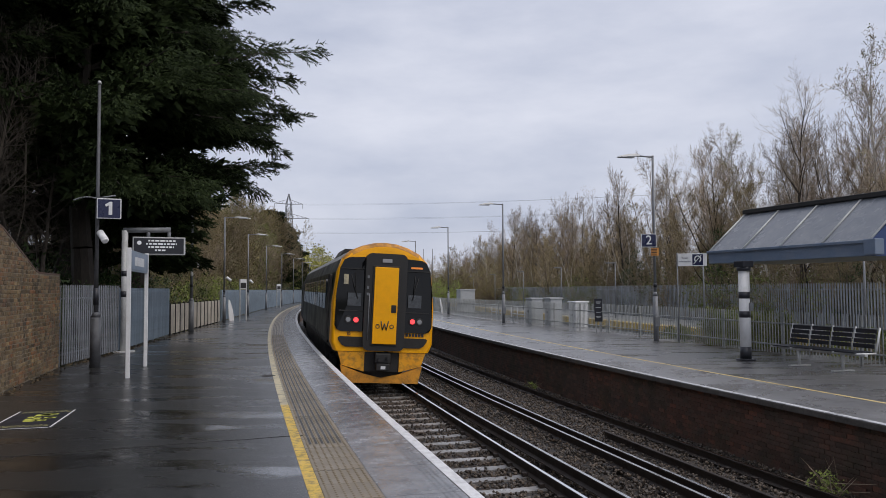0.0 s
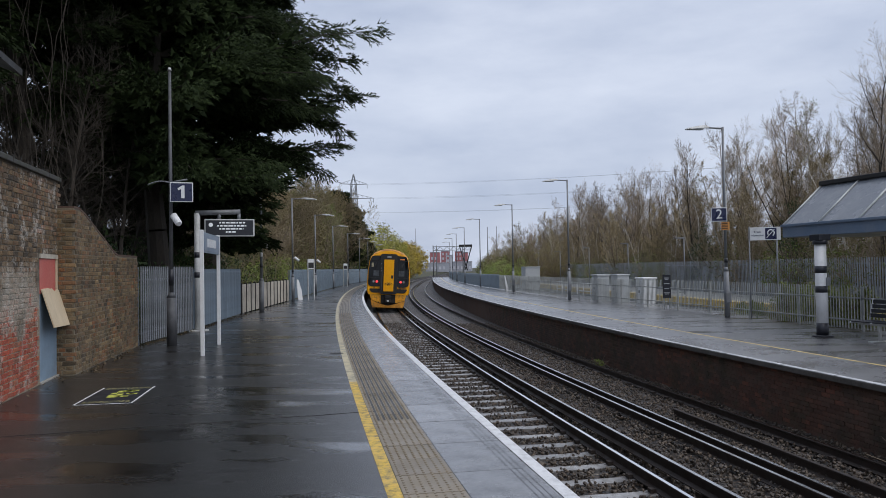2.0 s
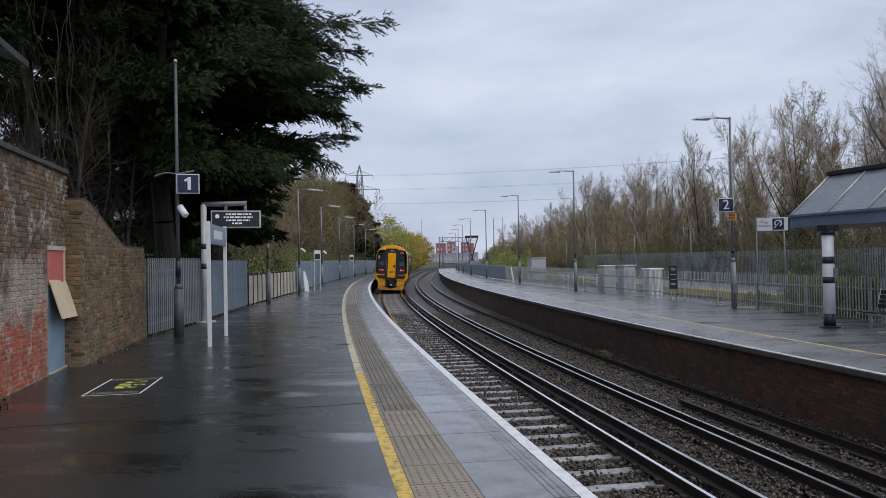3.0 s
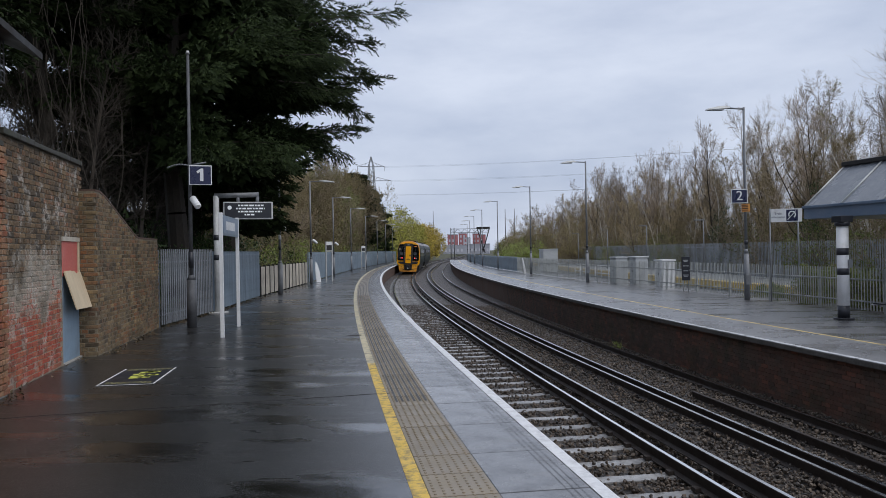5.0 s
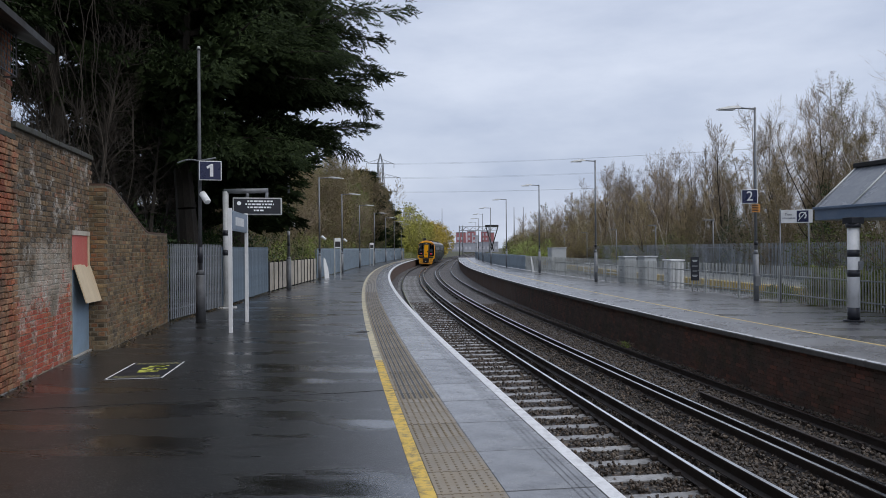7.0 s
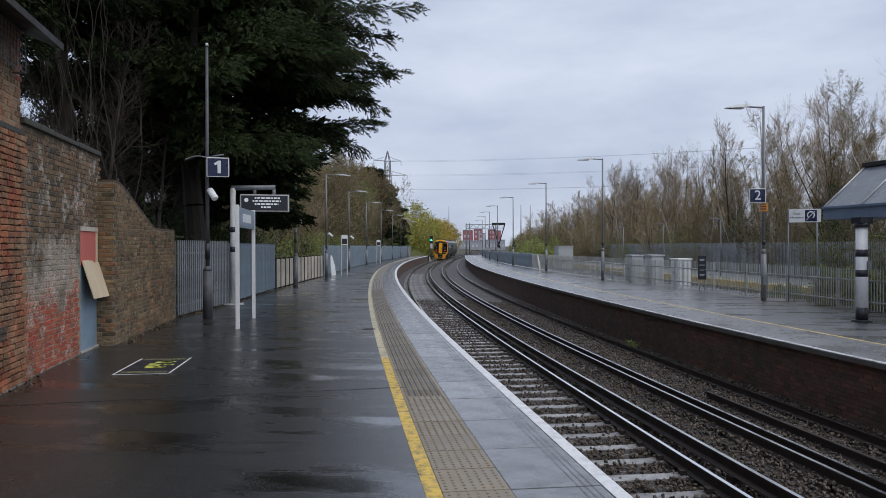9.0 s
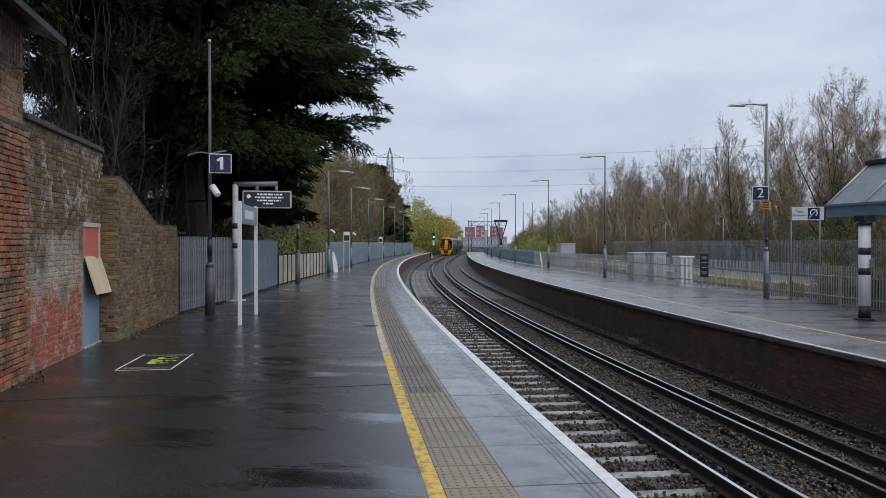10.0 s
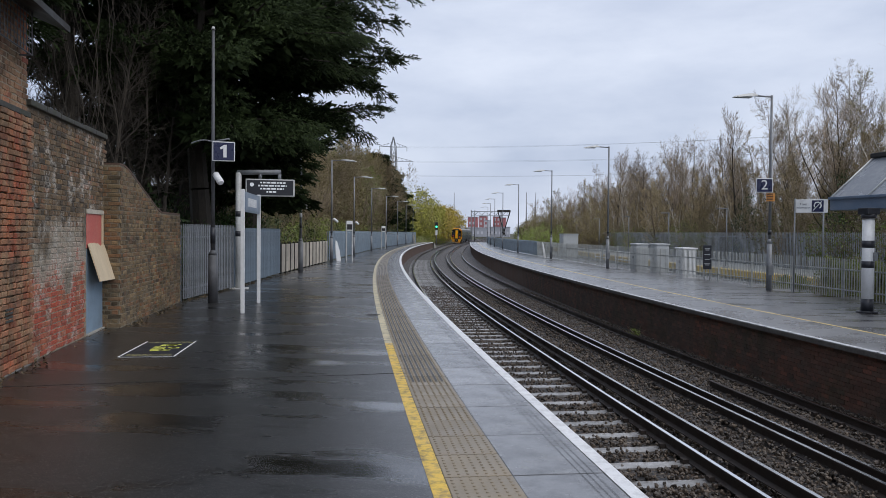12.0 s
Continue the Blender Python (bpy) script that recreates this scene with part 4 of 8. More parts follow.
# ---------------------------------------------------------------- lamps, poles and signs
def street_lamp(height=6.45, arm=1.15):
    lamp = thing("street_lamp", "slim grey column lamp with a flat lantern", "street lamp", group="platform lamps")
    bm = bmesh.new()
    tube(bm, (0, 0, 0), (0, 0, 1.55), 0.088, 0.084, n=14)
    tube(bm, (0, 0, 1.55), (0, 0, 1.70), 0.084, 0.05, n=14)
    tube(bm, (0, 0, 1.70), (0, 0, height), 0.05, 0.04, n=12)
    part("column", bm, POLE_GREY, lamp)
    bm = bmesh.new()
    tube(bm, (0, 0, 1.85), (0, 0, 2.0), 0.062, n=12)
    part("band", bm, BLACK_PAINT, lamp, "black painted band")
    bm = bmesh.new()
    tube(bm, (0.03, 0, height - 0.05), (-arm * 0.55, 0, height - 0.02), 0.028, n=8)
    part("arm", bm, POLE_GREY, lamp)
    bm = bmesh.new()
    rows = []
    for x, w, h0, h1 in ((-arm * 0.45, 0.05, -0.03, 0.02), (-arm * 0.6, 0.10, -0.045, 0.05), (-arm * 0.85, 0.12, -0.07, 0.015), (-arm * 1.12, 0.10, -0.10, -0.05), (-arm * 1.18, 0.05, -0.105, -0.085)):
        rows.append([bm.verts.new((x, yy, height + zz)) for yy, zz in ((-w, h0), (w, h0), (w * 0.7, h1), (-w * 0.7, h1))])
    for r, s in zip(rows, rows[1:]):
        for i in range(4):
            bm.faces.new((r[i], r[(i + 1) % 4], s[(i + 1) % 4], s[i]))
    bm.faces.new(rows[0])
    bm.faces.new(rows[-1][::-1])
    bmesh.ops.recalc_face_normals(bm, faces=bm.faces)
    head = part("lantern", bm, STEEL, lamp)
    bm = bmesh.new()
    box(bm, (-arm * 1.1, -0.10, height - 0.105), (-arm * 0.65, 0.10, height - 0.07), pose(0, 0, 0, 0, 0, 0))
    part("diffuser", bm, LENS, head)
    bm = bmesh.new()
    box(bm, (-0.09, -0.13, 0.5), (0.09, -0.085, 0.85), bevel=0.01)
    part("access_door", bm, POLE_GREY, lamp)
    return lamp


def camera_box(parent, z, yaw):
    """A white security camera on its bracket."""
    m = pose(0, 0, z, 0, 0, yaw)
    bm = bmesh.new()
    tube(bm, (0, 0, z + 0.05), m @ Vector((0.18, 0, 0.08)), 0.02, n=8)
    tube(bm, m @ Vector((0.14, 0, 0.10)), m @ Vector((0.38, 0, -0.09)), 0.08, 0.08, n=14)
    tube(bm, m @ Vector((0.38, 0, -0.09)), m @ Vector((0.405, 0, -0.11)), 0.08, 0.055, n=14)
    part("security_camera", bm, WHITE_PAINT, parent, "white bullet security camera")


def number_sign(parent, digit, m):
    bm = bmesh.new()
    box(bm, (-0.29, -0.02, -0.26), (0.29, 0.02, 0.26), bevel=0.012)
    bm.transform(m)
    s = part("sign_plate", bm, WHITE_PAINT, parent, "white-bordered number plate")
    bm = bmesh.new()
    box(bm, (-0.265, -0.026, -0.235), (0.265, -0.018, 0.235))
    bm.transform(m)
    part("sign_face", bm, NAVY, s, "navy enamel face")
    if digit == "1":
        bm = bmesh.new()
        prism(bm, [(-0.01, -0.16), (0.075, -0.16), (0.075, 0.175), (0.015, 0.175), (-0.10, 0.10), (-0.075, 0.045), (-0.01, 0.08)], -0.034, -0.027)
        bm.transform(m)
        part("digit", bm, WHITE_PAINT, s, "white numeral 1")
        return
    writing(digit, 0.50, WHITE_PAINT, s, m @ Matrix.Translation((0, -0.028, 0)) @ pose(0, 0, 0, 90, 0, 0), "digit", "white numeral " + digit)


def build_lamps():
    first = street_lamp()
    first.matrix_world = Matrix.Translation((7.59, 26.92, TOP_2)) @ pose(0, 0, 0, 0, 0, 14)
    first["label"] = "grey column lamp carrying a number sign and orange tag"
    sgn = Matrix.Translation((-0.27, -0.10, 3.47)) @ pose(0, 0, 0, 0, 0, -16) @ Matrix.Diagonal((0.90, 1, 0.90, 1))
    plain = None
    for y, o in [(39.9, 10.75), (55.8, 10.8), (72.5, 10.4), (88, 10.1), (104, 9.9), (120, 9.7), (137, 9.5)]:
        plain = copy_thing(first, along(y, o, TOP_2))
        plain["label"] = "slim grey column lamp with a flat lantern"
    number_sign(first, "2", sgn)
    bm = bmesh.new()
    box(bm, (-0.15, -0.10, 2.95), (0.12, -0.07, 3.21), pose(0, 0, 0, 0, 0, -14), bevel=0.006)
    tag = part("tag", bm, ORANGE, first, "orange label plate")
    bm = bmesh.new()
    for k in range(4):
        box(bm, (-0.14, -0.106, 2.99 + 0.055 * k), (0.06, -0.098, 3.015 + 0.055 * k), pose(0, 0, 0, 0, 0, -14))
    part("marks", bm, RAIL_SIDE, tag)
    # lamps of the near platform: arms reach the other way
    for y, o, hgt in [(42.4, -3.99, 1), (55.0, -3.56, 1), (69.15, -3.22, 1), (84.15, -2.92, 1), (97.4, -2.66, 1), (110.4, -2.6, 1), (123.0, -2.6, 1)]:
        lamp = copy_thing(plain, along(y, o, 0, 180) @ Matrix.Diagonal((1, 1, 1, 1)))
        lamp.scale = (1, 1, 0.876)
        if y < 60:
            camera_box(lamp, 2.65, 150)
    pole = thing("lamp_pole", "bare grey pole with a security camera and black bands", "pole", Matrix.Translation((-10.05, 32.0, 0)))
    bm = bmesh.new()
    tube(bm, (0, 0, 0), (0, 0, 1.3), 0.10, n=12)
    tube(bm, (0, 0, 1.3), (0, 0, 1.4), 0.10, 0.055, n=12)
    tube(bm, (0, 0, 1.4), (0, 0, 5.95), 0.055, 0.045, n=12)
    part("column", bm, POLE_GREY, pole)
    bm = bmesh.new()
    tube(bm, (0, 0, 1.85), (0, 0, 2.0), 0.06, n=12)
    part("band", bm, BLACK_PAINT, pole)
    camera_box(pole, 2.8, -35)
    bm = bmesh.new()
    tube(bm, (0, 0, 2.3), (0, 0, 2.5), 0.062, n=12)
    part("label_band", bm, WHITE_PAINT, pole)


def platform_one_pole():
    """The tall pole at the end of the wall, with the number 1 and a camera."""
    pole = thing("sign_pole", "tall grey pole with number sign, camera and cross arm", "pole", Matrix.Translation((-7.66, 17.57, 0)))
    bm = bmesh.new()
    tube(bm, (0, 0, 0), (0, 0, 1.12), 0.115, 0.11, n=16)
    tube(bm, (0, 0, 1.12), (0, 0, 1.24), 0.11, 0.055, n=16)
    tube(bm, (0, 0, 1.24), (0, 0, 6.45), 0.048, 0.034, n=12)
    part("column", bm, POLE_DARK, pole)
    bm = bmesh.new()
    tube(bm, (0, 0, 1.40), (0, 0, 1.78), 0.058, n=12)
    part("band", bm, BLACK_PAINT, pole, "black painted band")
    bm = bmesh.new()
    for k in range(8):
        a0, a1 = k / 8, (k + 1) / 8
        f = lambda u: Vector((-0.52 * u, -0.05, 3.80 + 0.05 * math.sin(math.pi * u) - 0.04 * u))
        tube(bm, f(a0), f(a1), 0.018, n=6)
    tube(bm, (0, -0.05, 3.80), (0.42, -0.05, 3.86), 0.018, n=6)
    part("cross_arm", bm, POLE_GREY, pole)
    number_sign(pole, "1", Matrix.Translation((0.30, -0.09, 3.56)) @ pose(0, 0, 0, 0, 0, 22) @ Matrix.Diagonal((0.88, 1, 0.88, 1)))
    camera_box(pole, 2.92, -40)
    bm = bmesh.new()
    tube(bm, (0, 0, 6.43), (0, 0, 6.5), 0.05, 0.03, n=10)
    part("cap", bm, STEEL, pole)


def departure_board():
    b = thing("departure_board", "black platform display on a grey post with black bands", "information display", Matrix.Translation((-8.80, 21.99, 0)) @ pose(0, 0, 0, 0, 0, 21))
    bm = bmesh.new()
    tube(bm, (0, 0, 0.02), (0, 0, 3.42), 0.085, n=16)
    part("post", bm, STEEL, b)
    bm = bmesh.new()
    tube(bm, (0, 0, 2.12), (0, 0, 2.28), 0.09, n=16)
    part("band", bm, BLACK_PAINT, b)
    bm = bmesh.new()
    tube(bm, (0, 0, 1.54), (0, 0, 1.70), 0.09, n=16)
    part("band", bm, BLACK_PAINT, b)
    bm = bmesh.new()
    tube(bm, (-0.05, 0, 3.42), (1.22, 0, 3.46), 0.075, n=12)
    tube(bm, (0.62, 0, 3.2), (0.62, 0, 3.42), 0.05, n=10)
    tube(bm, (1.18, 0, 3.2), (1.18, 0, 3.42), 0.05, n=10)
    part("arm", bm, POLE_GREY, b)
    bm = bmesh.new()
    box(bm, (0.20, -0.12, 2.73), (1.62, 0.12, 3.24), bevel=0.02)
    case = part("case", bm, STEEL, b, "grey metal display case")
    bm = bmesh.new()
    box(bm, (0.235, -0.128, 2.765), (1.575, -0.115, 3.205), bevel=0.004)
    part("screen", bm, BLACK_PAINT, case, "black screen")
    bm = bmesh.new()
    for z, x0, x1 in ((3.11, 0.62, 1.35), (3.02, 0.56, 1.38), (2.93, 0.62, 1.30), (2.84, 0.80, 1.08)):
        x = x0
        k = 0
        while x < x1:
            wd = 0.05 + 0.03 * ((k * 5) % 4)
            box(bm, (x, -0.132, z), (min(x + wd, x1), -0.126, z + 0.045))
            x += wd + 0.025
            k += 1
    tube(bm, (0.38, -0.133, 3.07), (0.38, -0.127, 3.07), 0.06, n=16)
    part("text_bars", bm, DISPLAY_TEXT, case, "rows of pale lit text bars")["kind"] = "stuff"
    bm = bmesh.new()
    box(bm, (-0.25, -0.25, 0.0), (0.30, 0.25, 0.025))
    part("base_plate", bm, STEEL, b)


def name_sign():
    """The station name sign on two white posts, seen almost from its edge."""
    p, q = Vector((-6.06, 15.37, 0)), Vector((-6.59, 17.72, 0))
    d = q - p
    yaw = math.degrees(math.atan2(d.y, d.x))
    s = thing("name_sign", "pale blue station name sign on two white posts", "sign", Matrix.Translation(p) @ pose(0, 0, 0, 0, 0, yaw))
    n = d.length
    for x in (0, n):
        bm = bmesh.new()
        box(bm, (x - 0.038, -0.038, 0), (x + 0.038, 0.038, 2.56), bevel=0.008)
        part("post", bm, WHITE_PAINT, s)
    bm = bmesh.new()
    box(bm, (0.05, -0.03, 2.10), (n - 0.05, 0.03, 2.52), bevel=0.006)
    pl = part("panel", bm, STEEL_BLUE, s, "pale blue name panel")
    for side in (-1, 1):
        bm = bmesh.new()
        box(bm, (0.10, side * 0.034 - 0.004, 2.14), (n - 0.10, side * 0.034 + 0.004, 2.48))
        face = part("face", bm, SIGN_BLUE, pl)
        bm = bmesh.new()
        x = 0.5
        for k in range(9):
            wd = 0.09 + 0.04 * ((k * 3) % 3)
            box(bm, (x, side * 0.040 - 0.003, 2.22), (x + wd, side * 0.040 + 0.003, 2.40))
            x += wd + 0.05
        part("letter_bars", bm, WHITE_PAINT, face, "white lettering bars")


SIGN_BLUE = surface("pale_blue_sign", (0.10, 0.15, 0.22), (0.14, 0.19, 0.27), (0.3, 0.4), big=2, fine=20, bump=0.03)


def floor_mark():
    """A worn notice painted on the tarmac."""
    m = Matrix.Translation((-5.38, 10.51, 0.0)) @ pose(0, 0, 0, 0, 0, 13.5)
    p = thing("floor_notice", "worn painted floor notice with yellow figure on tarmac", "floor sign", m)
    bm = bmesh.new()
    w, h = 0.37, 0.75
    box(bm, (-w, -h, 0.0005), (w, h, 0.004))
    base = part("notice_ground", bm, BLACK_PAINT, p, "dark painted notice ground")
    bm = bmesh.new()
    for lo, hi in (((-w, -h, 0.004), (-w + 0.025, h, 0.006)), ((w - 0.025, -h, 0.004), (w, h, 0.006)), ((-w, -h, 0.004), (w, -h + 0.025, 0.006))):
        box(bm, lo, hi)
    part("border", bm, WHITE_LINE, base, "thin white border")
    bm = bmesh.new()
    rng = random.Random(3)
    for k in range(14):
        x, y = rng.uniform(-0.2, 0.16), rng.uniform(-0.22, 0.36)
        box(bm, (x, y, 0.004), (x + rng.uniform(0.05, 0.14), y + rng.uniform(0.06, 0.16), 0.0065))
    part("figure", bm, FIGURE_YELLOW, base, "flaking yellow figure")
    bm = bmesh.new()
    for yy in (-0.62, -0.54, 0.58, 0.66):
        x = -0.30
        while x < 0.28:
            wd = rng.uniform(0.03, 0.07)
            box(bm, (x, yy, 0.004), (x + wd, yy + 0.045, 0.006))
            x += wd + 0.02
    part("text_bars", bm, FADED_YELLOW, base, "faded lettering bars")["kind"] = "stuff"


FIGURE_YELLOW = surface("flaking_yellow", (0.55, 0.58, 0.08), (0.66, 0.68, 0.14), (0.4, 0.6), big=6, fine=40, dirt=(0.05, 0.05, 0.03), dirt_scale=7.0, dirt_amount=0.9)
FADED_YELLOW = surface("faded_lettering", (0.20, 0.19, 0.08), (0.30, 0.28, 0.14), (0.4, 0.6), big=6, fine=40, dirt=(0.05, 0.05, 0.04), dirt_scale=7.0, dirt_amount=0.9)


# ---------------------------------------------------------------- fences
def pale_mesh(h, w, mat):
    """One W-section pale with a split pointed head."""
    bm = bmesh.new()
    t = 0.012
    pts = [(-w / 2, 0.05), (0, 0.05), (w / 2, 0.05), (w / 2, h - 0.10), (w * 0.28, h), (0, h - 0.08), (-w * 0.28, h), (-w / 2, h - 0.10)]
    fr = [bm.verts.new((x, -t + 0.012 * (abs(x) < 1e-6), z)) for x, z in pts]
    bk = [bm.verts.new((x, t * 0.3, z)) for x, z in pts]
    bm.faces.new(fr)
    bm.faces.new(bk[::-1])
    for i in range(len(pts)):
        j = (i + 1) % len(pts)
        bm.faces.new((fr[i], bk[i], bk[j], fr[j]))
    bmesh.ops.recalc_face_normals(bm, faces=bm.faces)
    me = bpy.data.meshes.new("pale")
    bm.to_mesh(me)
    bm.free()
    me.materials.append(mat)
    return me


def palisade(label, place, ys, h, mat, w=0.068, gap=0.15, z=0.0, singly=300, post=2.75, face=1):
    """Steel palisade on the line place(y) -> offset. The first pales are single parts, the rest one joined part."""
    f = thing("palisade_fence", label, "fence", kind="", group="")
    pts = []
    y = ys[0]
    last = None
    dist = 0.0
    while y < ys[1]:
        pts.append(y)
        p, q = at(y, place(y), 0), at(y + 0.05, place(y + 0.05), 0)
        y += 0.05 * gap / max((q - p).length, 1e-4)
    me = pale_mesh(h, w, mat)
    rest = bmesh.new()
    for k, y in enumerate(pts):
        p, q = at(y, place(y), z), at(y + 0.1, place(y + 0.1), z)
        d = q - p
        yaw = math.degrees(math.atan2(d.y, d.x))
        m = Matrix.Translation(p) @ pose(0, 0, 0, 0, 0, yaw + (180 if face < 0 else 0))
        if k < singly:
            sharing("pale", me, f, m)
        else:
            n0 = len(rest.verts)
            rest.from_mesh(me)
            rest.verts.ensure_lookup_table()
            for v in rest.verts[n0:]:
                v.co = m @ v.co
    if len(rest.verts):
        part("paling", rest, mat, f)["kind"] = "stuff"
    else:
        rest.free()
    step = max(1, round(post / gap))
    for zz in (0.28, h - 0.32):
        prev = None
        for k in range(0, len(pts), step):
            p = at(pts[k], place(pts[k]) + (0.03 if place(pts[k]) > 0 else -0.03), z + zz)
            if prev is not None:
                bm = bmesh.new()
                tube(bm, prev, p, 0.022, n=6)
                part("rail", bm, mat, f)
            prev = p
        tail = at(pts[-1], place(pts[-1]) + (0.03 if place(pts[-1]) > 0 else -0.03), z + zz)
        if (tail - prev).length > 0.05:
            bm = bmesh.new()
            tube(bm, prev, tail, 0.022, n=6)
            part("rail", bm, mat, f)
    bm = bmesh.new()
    box(bm, (-0.024, -0.03, 0), (0.024, 0.03, h - 0.02), bevel=0.005)
    pm = bpy.data.meshes.new("post")
    bm.to_mesh(pm)
    bm.free()
    pm.materials.append(mat)
    for k in range(0, len(pts), step):
        y = pts[k]
        sharing("post", pm, f, Matrix.Translation(at(y, place(y) + (0.07 if place(y) > 0 else -0.07), z)) @ pose(0, 0, 0, 0, 0, heading(y)))
    return f


def board_fence():
    """Low pale concrete panels, with dark uprights added for the dark gaps between them."""
    f = thing("panel_fence", "low cream concrete panel fence with dark uprights", "fence")
    ys = arc(31.0, 0.95, 14)
    for k, (y0, y1) in enumerate(zip(ys, ys[1:])):
        p, q = at(y0, fence_1(y0)), at(y1, fence_1(y1))
        d = q - p
        m = Matrix.Translation(p) @ pose(0, 0, 0, 0, 0, math.degrees(math.atan2(d.y, d.x)))
        bm = bmesh.new()
        for j in range(3):
            box(bm, (0.06 + j * (d.length - 0.08) / 3, -0.03, 0.05), (0.05 + (j + 1) * (d.length - 0.08) / 3, 0.03, 1.18), bevel=0.006)
        bm.transform(m)
        part("panel", bm, CREAM_PANEL, f)
        bm = bmesh.new()
        box(bm, (-0.03, -0.06, 0), (0.03, 0.05, 1.24), bevel=0.01)
        bm.transform(m)
        part("post", bm, TRAIN_DARK, f, "dark upright for the gap between panels")


CREAM_PANEL = surface("cream_concrete_panel", (0.42, 0.385, 0.32), (0.56, 0.51, 0.43), (0.6, 0.8), big=1.5, fine=25, bump=0.2, dirt=(0.16, 0.14, 0.11), dirt_scale=2.0, vary=0.1)


def build_fences():
    # grey first stretch; its darkness is partly the trees' shade, put into the colour
    palisade("dark grey steel palisade fence beside the brick wall", fence_1, (19.1, 23.2), 1.86, STEEL_DARK)
    palisade("blue-grey steel palisade fence behind the display", fence_1, (23.2, 31.0), 1.80, STEEL_BLUE, w=0.085)
    board_fence()
    palisade("long blue-grey steel palisade fence behind the lamps", fence_1, (44.0, 132.0), 1.75, STEEL_BLUE, w=0.10, gap=0.16, singly=0)
    palisade("low galvanised palisade fence along the island platform", fence_2, (10.0, 62.0), 1.18, FENCE_STEEL, w=0.024, gap=0.12, z=TOP_2, singly=290)
    palisade("low blue-grey palisade fence on the island platform", fence_2, (62.0, 146.0), 1.22, STEEL_BLUE, w=0.08, gap=0.14, z=TOP_2, singly=0)
    palisade("tall dark grey palisade fence before the trees", lambda y: 25.0, (6.0, 110.0), 2.5, TALL_ZINC, w=0.09, gap=0.19, z=-0.6, singly=0)


# ---------------------------------------------------------------- the far, disused platform
def third_platform():
    p = thing("platform_3", "pale overgrown third platform with yellow edge line", "platform", kind="structure")
    ys = [-20, 0] + span(5, 130, 40)
    bm = bmesh.new()
    sweep(bm, [(18.0, -1.0), (18.0, -0.40), (24.5, -0.36)], ys)
    part("surface", bm, PALE_YARD, p)
    bm = bmesh.new()
    sweep(bm, [(17.96, -0.62), (17.96, -0.22), (18.45, -0.20), (18.45, -0.42)], ys)
    part("line", bm, YELLOW_LINE, p, "broad yellow edge line")
    bm = bmesh.new()
    for y in arc(8, 0.55, 200):
        box(bm, (-0.12, -0.16, -0.215), (0.12, 0.16, -0.202), along(y, 18.16))
    part("edge_blocks", bm, PALE_LINE, p)["kind"] = "stuff"


PALE_YARD = surface("pale_wet_paving", (0.20, 0.205, 0.20), (0.30, 0.305, 0.30), (0.25, 0.5), big=0.6, fine=15, bump=0.2, dirt=(0.10, 0.11, 0.07), dirt_scale=0.4)


